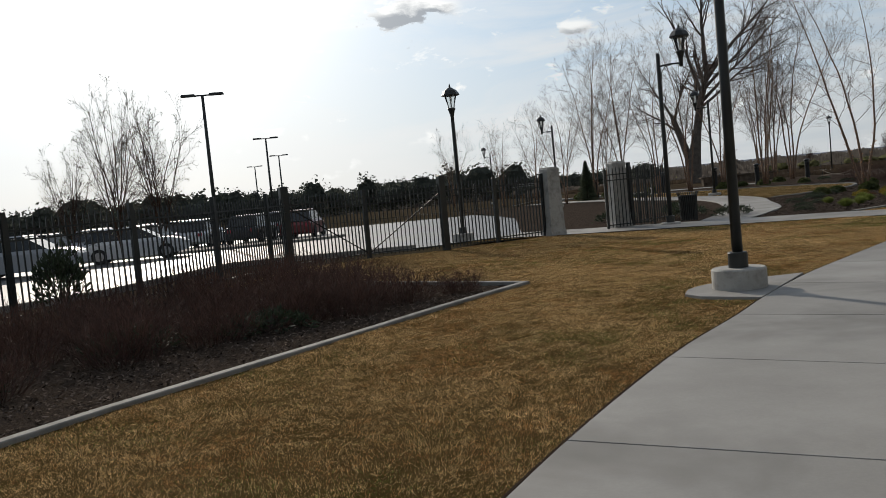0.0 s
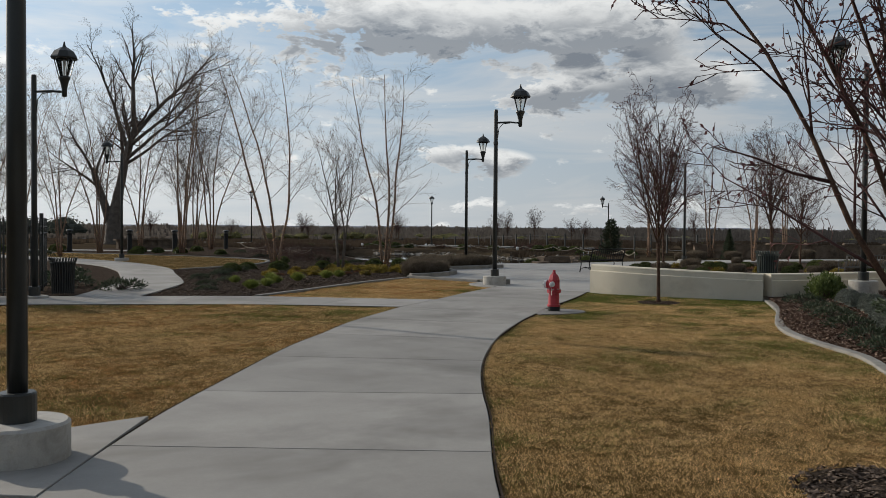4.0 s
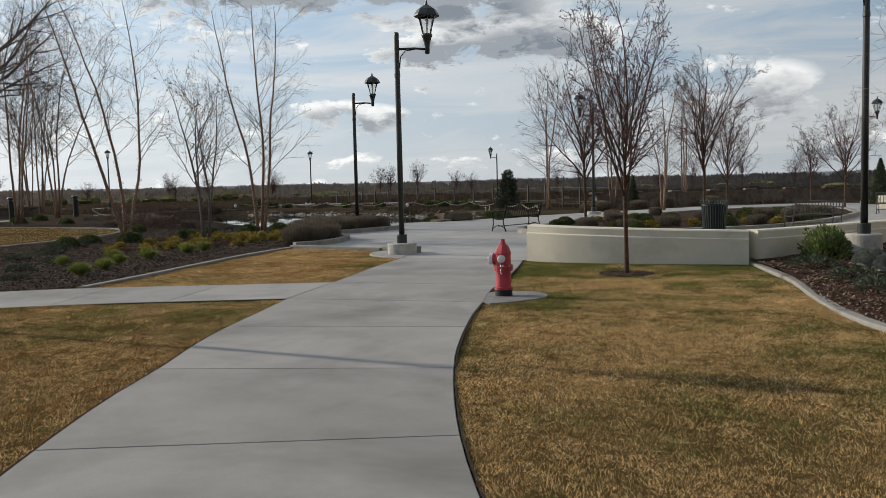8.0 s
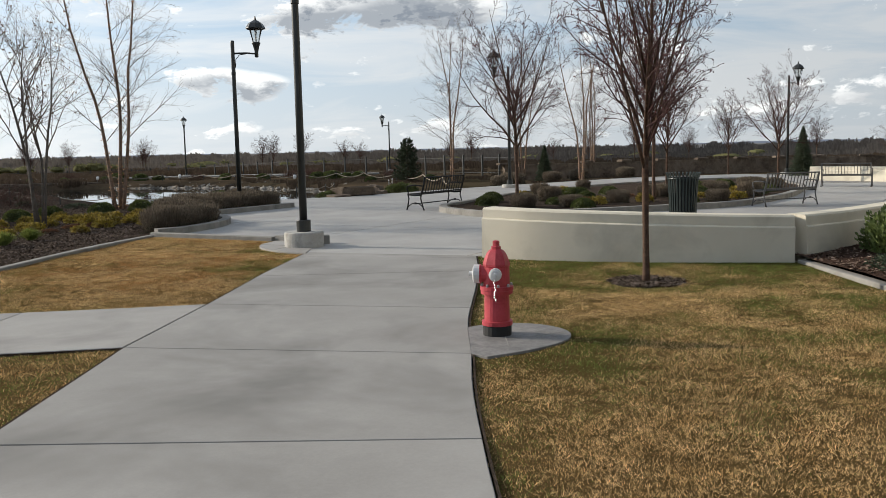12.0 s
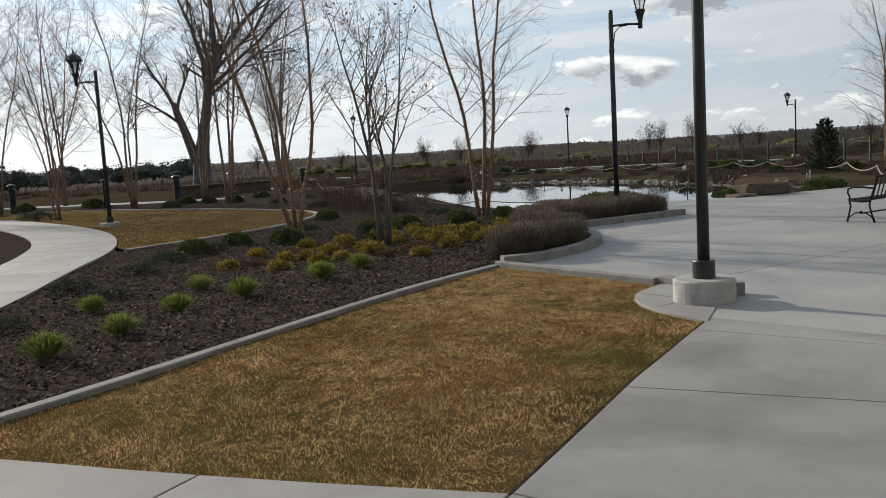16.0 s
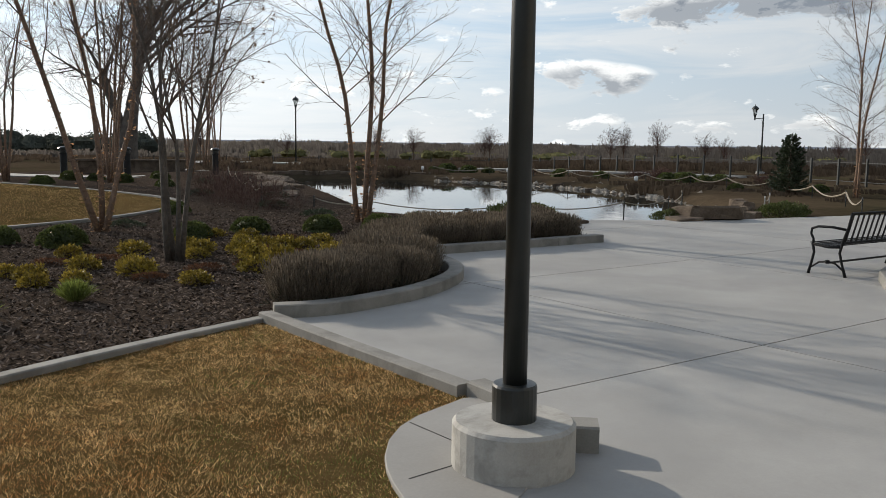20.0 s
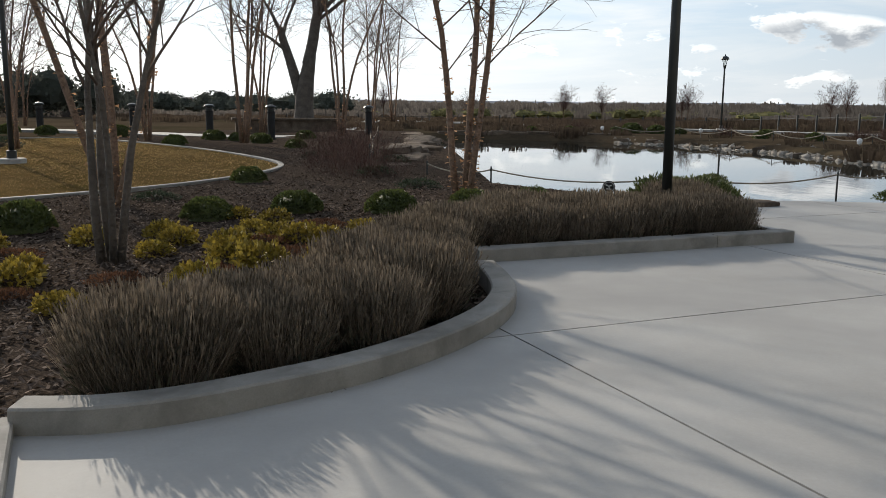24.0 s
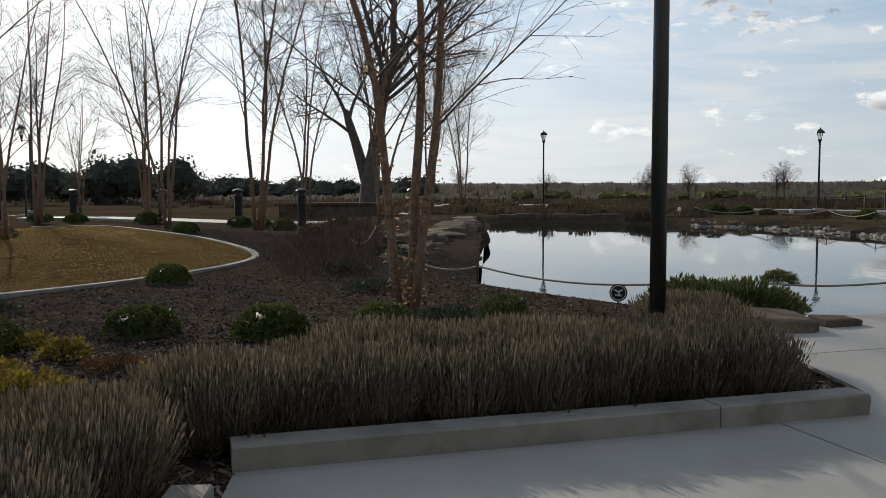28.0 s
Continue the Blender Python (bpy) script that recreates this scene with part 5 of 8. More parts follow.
put(bare_tree("crape_myrtle", "slender multi-stemmed bare tree with pale bark in the east bed", 33, [(-0.06, 0, -0.10, 0.03, 4.6, 0.036), (0.05, 0.05, 0.02, 0.04, 4.9, 0.040), (0.08, -0.04, 0.12, 0.0, 4.6, 0.036), (0, 0.08, -0.03, 0.11, 4.4, 0.032)],
              [(9, 38, 0.40, 0.06, 0.01), (6, 42, 0.5, 0.11, 0.015), (4, 42, 0.55, 0.13, 0.02), (0, 0, 0, 0.13, 0.02)], 0, CREPE, CREPE, (0.35, 0.15)), 24.9, 15.15, 0.22, -40)
pear = put(ornamental(34, 5.4, "young pear tree with pale new leaves beyond the fence", TWIG, (420, 0.05, NEWLEAF), 1.2, "pear trees"), -5.3, 23.4, -0.08, 0, 0.85)
pear.scale = (0.62, 0.62, 0.92)
again(pear, -5.75, 21.9, -0.08, 130, 0.7).scale = (0.6, 0.6, 0.94)
again(pear, -8.2, 24.6, -0.08, 230, 0.7).scale = (0.5, 0.5, 0.74)



def old_tree():
    """A thick trunk that forks low: one broken limb to one side, and a wide arching crown over the other."""
    global plan_start
    t = Tree(41)
    t.least = 0.008
    plan = [(9, 40, 0.40, 0.055, 0.0), (6, 42, 0.50, 0.09, 0.012), (4, 42, 0.52, 0.12, 0.01), (3, 42, 0.55, 0.14, -0.01), (0, 0, 0, 0.15, -0.01)]
    plan_start = [0.28, 0.2]
    tree = thing("old_elm", "huge old bare tree with a forked trunk and arching limbs", "tree")
    limbs = []

    def heavy(p, d, length, r0, r1, shoots=None):
        t.stem = MB()
        t.limb(p, d, length, r0, r1, 0, 0, [shoots or plan[0]] + plan[1:])
        limbs.append(t.stem)

    trunk = MB().tube([(0, 0, -0.3), (0, 0, 0.3), (0.02, 0, 1.2), (0.08, 0, 2.4), (0.25, 0, 3.6), (0.5, 0, 5.0), (0.75, 0, 6.2)], [1.2, 0.92, 0.80, 0.78, 0.66, 0.54, 0.40], 16)
    stub = MB().tube([(-0.1, 0, 1.6), (-0.55, 0.1, 3.4), (-1.15, 0.15, 5.4), (-1.75, 0.2, 7.2), (-1.95, 0.2, 8.0), (-1.98, 0.22, 8.2)], [0.50, 0.46, 0.38, 0.32, 0.26, 0.08], 10)
    heavy((-1.9, 0.2, 7.7), (-0.55, 0.1, 1), 6.0, 0.17, 0.03)
    heavy((-1.4, 0.15, 6.1), (-0.9, -0.5, 0.8), 6.5, 0.15, 0.03)
    heavy((-1.75, 0.2, 7.2), (0.2, 0.4, 1), 7.0, 0.16, 0.03)
    heavy((0.4, 0, 5.0), (0.22, 0.0, 1), 8.6, 0.50, 0.30, (3, 38, 0.62, 0.03, 0.01))
    for p, d, L, r in (((2.1, 0, 12.6), (0.05, 0.15, 1), 11.5, 0.29), ((1.9, 0, 11.4), (0.7, -0.2, 1), 13.0, 0.27), ((1.5, 0, 10.2), (-0.38, 0.2, 1), 12.0, 0.24), ((1.6, 0, 9.4), (1.15, 0.25, 0.95), 13.0, 0.2),
                       ((1.2, 0, 8.6), (1.3, -0.3, 0.85), 12.5, 0.17), ((1.4, 0, 9.0), (0.2, -1.0, 0.8), 10.0, 0.2), ((1.2, 0, 8.4), (0.1, 1.0, 0.8), 10.0, 0.2), ((1.7, 0, 10.6), (1.0, -0.5, 0.9), 12.0, 0.2)):
        heavy(p, d, L, r, r * 0.16)
    ob("trunk", trunk, OLDBARK, tree, smooth=True)
    ob("broken_limb", stub, OLDBARK, tree, smooth=True)
    for m in limbs:
        ob("limb", m, OLDBARK, tree, smooth=True)
    ob("crown", t.twig, TWIG, tree, smooth=True)
    return tree


put(old_tree(), 28.5, 101.5, -0.2, -16)


# ---------------------------------------------------------------- evergreens
def conifer(name, label, seed, tall, wide, mat, shoots=90, droop=0.15, narrow=0.9, needle=(0.05, 0.11), group="evergreens", thick=1.0):
    """A straight trunk with whorled boughs, each a spray of short needled twigs."""
    r = np.random.RandomState(seed)
    trunk = MB().tube([(0, 0, -0.05), (0, 0, tall * 0.5), (0, 0, tall * 0.97)], [0.02 * tall, 0.012 * tall, 0.004], 8)
    V, F, n = [], [], 0
    for k in range(shoots):
        f = (k + r.uniform(0, 1)) / shoots
        z = tall * (0.04 + 0.94 * f)
        reach = wide * (1 - f) ** narrow * r.uniform(0.7, 1.1) + 0.05
        a = k * 2.399963 + r.uniform(-.3, .3)
        d = np.array([math.cos(a), math.sin(a)])
        trunk.tube([(0, 0, z), (d[0] * reach * 0.9, d[1] * reach * 0.9, z - droop * reach * 0.4)], [0.012, 0.003], 3, caps=False)
        m = int((30 + 90 * reach) * thick)
        t = r.uniform(0.12, 1.0, m)
        side = r.uniform(-1, 1, m) * 0.38 * reach * (1.1 - t)
        px = d[0] * reach * t - d[1] * side
        py = d[1] * reach * t + d[0] * side
        pz = z - droop * reach * t ** 2 + 0.10 * reach * t ** 4 + r.uniform(-.05, .05, m)
        p = np.stack([px, py, pz], 1)
        q = np.stack([d[0] - d[1] * np.sign(side) * 0.8, d[1] + d[0] * np.sign(side) * 0.8, r.uniform(-0.1, 0.7, m)], 1) + r.normal(size=(m, 3)) * 0.35
        q /= np.linalg.norm(q, axis=1)[:, None]
        s = np.cross(q, r.normal(size=(m, 3)))
        s /= np.linalg.norm(s, axis=1)[:, None] + 1e-9
        L = r.uniform(needle[0], needle[1], m)[:, None]
        v = np.empty((m, 4, 3))
        v[:, 0], v[:, 1], v[:, 2], v[:, 3] = p, p + q * L * .45 + s * L * .22, p + q * L, p + q * L * .45 - s * L * .22
        V.append(v.reshape(-1, 3))
        F.append(np.arange(4 * m).reshape(-1, 4) + n)
        n += 4 * m
    tree = thing(name, label, "evergreen tree", group)
    ob("trunk", trunk, BARK, tree, smooth=True)
    ob("needles", raw_mesh("needles", np.concatenate(V), np.concatenate(F), mat, 4), mat, tree)
    return tree


spruce = put(conifer("blue_spruce", "broad blue-green spruce in the east bed", 51, 7.4, 2.0, SPRUCE, 330, 0.12, 0.80, (0.055, 0.115), thick=2.3), 19.1, 10.9, 0.02, 0)
pine = put(conifer("small_pine", "small dense dark pine near the pond", 52, 2.6, 0.85, DARKLEAF, 80, -0.2, 0.55, (0.08, 0.16)), 49.5, 49.2, -0.1, 0)
slim = put(conifer("slim_conifer", "slim upright green conifer beside the building", 53, 5.6, 0.75, YEW, 150, -0.35, 0.5, (0.08, 0.17)), 42.7, 14.05, 0.0, 0)
again(slim, 52.0, 17.2, -0.1, 120, 0.72, "slim upright green conifer further along")
again(spruce, 57.5, 29.0, -0.1, 40, 0.36, "small spruce beyond the plaza bed")
again(spruce, 52.0, 41.2, -0.15, 200, 0.28, "small spruce beside the pond fence")
again(spruce, 11.5, 66.0, -0.1, 80, 0.42, "small dark spruce behind the gate")


# ---------------------------------------------------------------- shrubs
def shrub_mesh(name, seed, n, shape, mat, leaf, wide=0.5, shell=0.6, up=0.3, bottom=0.0):
    v, f = leaf_cloud(n, seed, shape, leaf, wide, shell, up, bottom)
    return raw_mesh(name, v, f, mat, 4)


def core_mesh(shape, bottom, seed):
    """The dim woody inside of a shrub, so that no light falls straight through."""
    r = random.Random(seed)
    mb = MB()
    for _ in range(26):
        a, e = r.uniform(0, 6.28), r.uniform(0.25, 1.45)
        tip = (shape[0] * .8 * math.cos(a) * math.cos(e), shape[1] * .8 * math.sin(a) * math.cos(e), bottom + shape[2] * .8 * math.sin(e))
        mb.tube([(0.02 * math.cos(a), 0.02 * math.sin(a), -0.02), (tip[0] * .45, tip[1] * .45, tip[2] * .55), tip], [0.012, 0.009, 0.004], 4, caps=False)
    return mb


def dome(shape, bottom, seed, f=0.74):
    """The close inner mass of a clipped shrub, lumpy and dim."""
    r = random.Random(seed)
    vs, fs, n, m = [], [], 14, 7
    for k in range(m):
        e = math.pi / 2 * k / (m - 1)
        for i in range(n):
            a = 2 * math.pi * i / n
            g = f * r.uniform(0.9, 1.06)
            vs.append((shape[0] * g * math.cos(a) * math.cos(e), shape[1] * g * math.sin(a) * math.cos(e), bottom * (k > 0) + shape[2] * g * math.sin(e)))
    for k in range(m - 1):
        fs += [(k * n + i, k * n + (i + 1) % n, (k + 1) * n + (i + 1) % n, (k + 1) * n + i) for i in range(n)]
    return MB().add(vs, fs)


def clipped(name, label, seed, shape, n, mat, leaf, category="shrub", wide=0.4, up=0.3, bottom=0.05, group=""):
    """A close rounded bush: short sprigs standing on a dense dome."""
    s = thing(name, label, category, group)
    ob("inner_growth", dome(shape, bottom, seed), mat, s, smooth=True)
    r = np.random.RandomState(seed)
    d = r.normal(size=(n, 3))
    d /= np.linalg.norm(d, axis=1)[:, None]
    d[:, 2] = np.abs(d[:, 2])
    lump = 1 + 0.05 * np.sin(6 * d[:, 0] + seed) * np.sin(5 * d[:, 1]) + 0.04 * np.sin(11 * d[:, 2] + 9 * d[:, 0])
    p = d * (0.84 * lump)[:, None] * np.array(shape)
    p[:, 2] += bottom
    q = d + r.normal(size=(n, 3)) * 0.4
    q[:, 2] += up
    q /= np.linalg.norm(q, axis=1)[:, None]
    c = np.cross(q, r.normal(size=(n, 3)))
    c /= np.linalg.norm(c, axis=1)[:, None] + 1e-9
    L = r.uniform(leaf[0], leaf[1], n)[:, None]
    v = np.stack([p, p + q * L * 0.6 + c * L * wide * 0.5, p + q * L, p + q * L * 0.6 - c * L * wide * 0.5], 1)
    ob("foliage", raw_mesh("foliage", v.reshape(-1, 3), np.arange(4 * n).reshape(-1, 4), mat, 4), mat, s)
    return s


def shrub(name, label, seed, shape, n, mat, leaf, category="shrub", wide=0.5, shell=0.6, up=0.3, bottom=0.05, group=""):
    s = thing(name, label, category, group)
    ob("wood", core_mesh(shape, bottom, seed), TWIG, s)
    ob("foliage", shrub_mesh("foliage", seed, n, shape, mat, leaf, wide, shell, up, bottom), mat, s)
    return s


def spikes(seed, n, rad, tall, mat, spread=0.55, width=0.008, base=0.35):
    """Upright stems fanning out of a clump; each a slim four-sided blade with a thicker head."""
    r = np.random.RandomState(seed)
    a = r.uniform(0, 2 * np.pi, n)
    q = np.sqrt(r.uniform(0, 1, n))
    bx, by = np.cos(a) * q * rad * base, np.sin(a) * q * rad * base
    tx, ty = np.cos(a) * q * rad, np.sin(a) * q * rad
    h = tall * (1 - 0.42 * q ** 2.2) * r.uniform(0.72, 1.08, n)
    tx, ty = tx + r.normal(size=n) * 0.045, ty + r.normal(size=n) * 0.045
    w = r.uniform(0.6, 1.3, n) * width
    c, s = np.cos(a + 1.57 + r.uniform(-1, 1, n)), np.sin(a + 1.57 + r.uniform(-1, 1, n))
    v = np.empty((n, 4, 3))
    v[:, 0] = np.stack([bx, by, np.zeros(n)], 1)
    v[:, 1] = np.stack([bx + (tx - bx) * .8 + c * w, by + (ty - by) * .8 + s * w, h * .84], 1)
    v[:, 2] = np.stack([tx, ty, h], 1)
    v[:, 3] = np.stack([bx + (tx - bx) * .8 - c * w, by + (ty - by) * .8 - s * w, h * .84], 1)
    return raw_mesh("stems", v.reshape(-1, 3), np.arange(4 * n).reshape(-1, 4), mat, 4)


def lavender(seed, n=5200, rad=0.47, tall=0.565):
    """Thin upright stalks, each with a small dry flower head, over a grey leafy base."""
    r = np.random.RandomState(seed)
    a, q = r.uniform(0, 2 * np.pi, n), np.sqrt(r.uniform(0, 1, n))
    bx, by = np.cos(a) * q * rad * 0.86, np.sin(a) * q * rad * 0.86
    tx, ty = np.cos(a) * q * rad * 1.03 + r.normal(size=n) * 0.05, np.sin(a) * q * rad * 1.03 + r.normal(size=n) * 0.05
    h = tall * (1 - 0.20 * q ** 5) * r.uniform(0.5, 1.05, n)
    c, s = np.cos(r.uniform(0, 6.28, n)), np.sin(r.uniform(0, 6.28, n))
    w, head = 0.0018, r.uniform(0.0035, 0.0062, n)
    v = np.empty((n, 2, 4, 3))
    nx, ny, nz = bx + (tx - bx) * 0.86, by + (ty - by) * 0.86, h * 0.86
    for k, (px, py, pz, g) in enumerate(((bx, by, h * 0.2, w), (bx, by, h * 0.2, -w), (nx, ny, nz, -w), (nx, ny, nz, w))):
        v[:, 0, k] = np.stack([px + c * g, py + s * g, pz], 1)
    mx, my, mz = bx + (tx - bx) * 0.94, by + (ty - by) * 0.94, h * 0.945
    for k, (px, py, pz, g) in enumerate(((nx, ny, nz, 0 * head), (mx, my, mz, head), (tx, ty, h, 0 * head), (mx, my, mz, -head))):
        v[:, 1, k] = np.stack([px + c * g, py + s * g, pz], 1)
    return raw_mesh("stem_clump", v.reshape(-1, 3), np.arange(8 * n).reshape(-1, 4), LAVENDER, 4)


lav_kinds = []
for seed in (61, 62, 63):
    lav = thing("lavender_bush", "dry grey-brown lavender bush behind a kerb", "lavender", "lavender hedge")
    ob("stem_clump", lavender(seed), LAVENDER, lav)
    ob("foliage", shrub_mesh("foliage", seed, 1800, (0.46, 0.46, 0.38), LAVGREEN, (0.05, 0.11), 0.22, 0.4, 0.9), LAVGREEN, lav)
    lav_kinds.append(lav)
R = random.Random(6)
hedge_spots = []
row = smooth_line([(21.72, 31.32), (22.4, 31.56), (23.03, 32.0), (23.52, 32.65), (23.82, 33.4), (23.92, 34.2)], 0.48)
hedge_spots += [(p[0], p[1]) for p in row]
hedge_spots += [(p[0] - 0.35 * 0.6, p[1] + 0.5) for p in row[1:-1]]
row = smooth_line([(24.5, 35.3), (25.5, 35.5), (26.6, 35.68), (27.7, 35.86), (28.2, 35.96)], 0.5)
hedge_spots += [(p[0], p[1]) for p in row]
hedge_spots += [(p[0] + 0.1, p[1] + 0.6) for p in row[1:]]
hedge_spots += [(28.4, 37.0), (28.5, 37.55)]
for k, (hx, hy) in enumerate(hedge_spots):
    kind = lav_kinds[k % 3]
    s = R.uniform(0.88, 1.1)
    m = pose(hx + R.uniform(-.06, .06), hy + R.uniform(-.06, .06), -0.01, 0, 0, R.uniform(0, 360))
    if k < 3:
        kind.matrix_basis = m @ Matrix.Scale(s, 4)
    else:
        c = copy_thing(kind, m)
        c.scale = (s, s, s)

gold = shrub("golden_shrub", "low golden-green shrub in dark mulch", 71, (0.36, 0.36, 0.24), 620, GOLD, (0.045, 0.085), group="low golden shrubs", wide=0.8, shell=0.45)
box = clipped("box_shrub", "rounded dark green shrub in mulch", 72, (0.44, 0.44, 0.32), 1500, BOX, (0.04, 0.075), group="green shrubs", wide=0.6)
tuft = thing("grass_tuft", "bright green grass tuft in dark mulch", "ornamental grass", "grass tufts")
ob("blade_clump", spikes(73, 700, 0.30, 0.34, TUFT, width=0.005, base=0.3), TUFT, tuft)
juniper = shrub("creeping_juniper", "flat dark spreading juniper on mulch", 74, (0.62, 0.55, 0.20), 800, DARKLEAF, (0.06, 0.12), group="spreading junipers", wide=0.3, up=0.2)
santo = clipped("silver_santolina", "clipped silver-grey santolina mound on mulch", 75, (0.50, 0.50, 0.48), 4600, SANTOLINA, (0.05, 0.11), group="silver mounds", wide=0.22, up=0.25)
def twig_thicket(seed, stems, rad, tall, width):
    """A loose thicket of thin crooked twigs that fork."""
    r = random.Random(seed)
    v, f = [], []

    def strip(pts, w):
        for p, q in zip(pts, pts[1:]):
            a = r.uniform(0, 6.28)
            o = Vector((math.cos(a), math.sin(a), 0)) * w
            k = len(v)
            v.extend((tuple(p - o), tuple(p + o), tuple(q + o * 0.7), tuple(q - o * 0.7)))
            f.append((k, k + 1, k + 2, k + 3))

    for _ in range(stems):
        a, g = r.uniform(0, 6.28), math.sqrt(r.random())
        p = Vector((math.cos(a) * g * rad * 0.5, math.sin(a) * g * rad * 0.5, 0))
        d = Vector((math.cos(a) * g * 0.8 + r.gauss(0, .25), math.sin(a) * g * 0.8 + r.gauss(0, .25), 1)).normalized()
        L = tall * r.uniform(0.55, 1.1)
        pts = [p]
        for _ in range(4):
            d = (d + Vector((r.gauss(0, .2), r.gauss(0, .2), r.gauss(0, .12)))).normalized()
            pts.append(pts[-1] + d * L / 4)
        strip(pts, width)
        for _ in range(5):
            i = r.randrange(1, 4)
            e = (d + Vector((r.gauss(0, .6), r.gauss(0, .6), r.gauss(0, .3)))).normalized()
            q = pts[i].lerp(pts[i + 1], r.random())
            m = q + e * L * r.uniform(0.12, 0.25)
            strip([q, m, m + (e + Vector((r.gauss(0, .3), r.gauss(0, .3), 0.1))) * L * 0.13], width * 0.7)
    return raw_mesh("twig_clump", np.array(v), np.array(f), BARBERRY, 4)


barb = thing("barberry_shrub", "bare brown twiggy shrub below the fence", "shrub", "bare brown shrubs")
ob("twig_clump", twig_thicket(76, 230, 0.95, 0.62, 0.0042), BARBERRY, barb)
thin = thing("barberry_shrub", "thin bare red-brown twiggy shrub near the pond", "shrub", "bare red shrubs")
ob("twig_clump", twig_thicket(81, 90, 1.1, 0.75, 0.0036), BARBERRY, thin)
rust = shrub("rust_heather", "low rust-brown ground cover on red mulch", 77, (0.55, 0.5, 0.14), 700, RUST, (0.04, 0.08), group="rust ground cover", wide=0.4, up=0.8)
laurel = shrub("laurel_shrub", "bushy bright green laurel shrub", 78, (0.50, 0.50, 0.58), 1500, JUNIPER, (0.07, 0.12), group="laurel shrubs", wide=0.5, up=0.9, shell=0.5)
tallpine = shrub("mugo_pine", "spreading bright green pine by the water", 79, (0.95, 0.7, 0.46), 3000, BOX, (0.07, 0.14), group="waterside pines", wide=0.3, up=0.9)

first_used = {k.name for k in lav_kinds}


def plant(kind, x, y, z=0.0, s=1.0):
    m = pose(x, y, z, 0, 0, R.uniform(0, 360))
    if kind.name not in first_used:
        first_used.add(kind.name)
        kind.matrix_basis = m @ Matrix.Scale(s, 4)
        return kind
    c = copy_thing(kind, m)
    c.scale = (s, s, s * R.uniform(0.9, 1.1))
    return c


for x, y, s in ((20.3, 34.4, 1.0), (19.7, 35.2, .9), (19.0, 34.5, .8), (21.9, 34.2, 1.0), (22.5, 35.0, 1.1), (22.2, 36.2, 1.0), (23.0, 36.6, 1.0), (21.4, 37.2, .9), (20.6, 37.0, 1.0), (23.6, 35.6, 1.0), (23.9, 37.2, .9), (22.9, 34.0, .8), (18.2, 33.5, .8), (17.5, 34.4, .8), (20.9, 33.4, .8), (24.6, 36.8, .9), (19.6, 36.6, .8), (18.4, 36.0, .8), (25.2, 38.2, .8), (22.8, 38.2, .9), (21.6, 36.6, .9), (22.2, 35.5, 1.0), (22.75, 36.9, .9), (23.1, 35.1, .8), (23.3, 36.4, .9), (22.3, 38.8, .8), (21.4, 35.9, .8), (19.0, 33.8, .7), (19.5, 33.9, .7), (20.3, 34.9, .8), (22.5, 37.4, .8), (18.7, 34.9, .7)):
    plant(gold, x, y, mulch_height(x, y), s * 0.74)
for x, y, s in ((22.0, 34.7, .9), (22.9, 35.6, 1.0), (21.2, 34.3, .8), (23.4, 37.6, .9), (20.0, 35.8, .9), (19.3, 35.9, .8), (22.6, 36.5, .9), (18.0, 34.6, .8), (24.2, 36.2, .8), (20.4, 33.9, .7)):
    tagged(plant(rust, x, y, mulch_height(x, y), s * 0.62), "low orange-brown ground cover between golden shrubs")
for x, y, s in ((24.6, 39.2, 1.0), (23.2, 39.6, 1.0), (21.9, 38.8, .9), (25.8, 39.0, 0.9), (19.6, 38.2, 1.0), (18.6, 39.0, .9), (17.4, 37.6, .9), (22.6, 48.6 - 4, .9), (23.5, 63.0, 1.2), (20.2, 61.5, 1.2), (24.6, 58.5, 1.0), (25.6, 66.0, 1.2)):
    plant(box, x, y, mulch_height(x, y), s)
for x, y, s in ((18.4, 31.6, 1.1), (17.0, 30.8, 1.1), (16.0, 30.2, 1.0), (15.2, 29.0, 1.0), (14.4, 28.2, 1.1), (16.6, 32.0, 1.0), (19.4, 32.6, 1.0), (15.0, 31.0, .9)):
    plant(tuft, x, y, mulch_height(x, y), s * 0.78)
for x, y, s in ((14.8, 33.6, 1.0), (16.0, 35.0, 1.0), (15.3, 32.4, .9), (16.8, 36.8, 1.1), (13.9, 30.3, .9), (17.9, 38.0, 1.0), (13.2, 28.4, .8), (21.0, 46 - 4.6, 1.0), (25.5, 46.0, 1.1), (24.8, 52.5, 1.2), (26.6, 49.5, 1.2), (26.5, 60.0, 1.2)):
    plant(juniper, x, y, mulch_height(x, y), s * 0.62)
for x, y, s in ((24.9, 45.6, 1.0), (25.4, 47.2, 1.2), (24.8, 48.8, 1.2), (25.6, 49.6, 1.3), (25.0, 51.4, 1.3), (25.9, 52.8, 1.2), (24.4, 46.8, 0.8), (25.7, 45.4, 0.8), (26.0, 55.0, 1.2)):
    plant(thin, x, y, mulch_height(x, y), s)
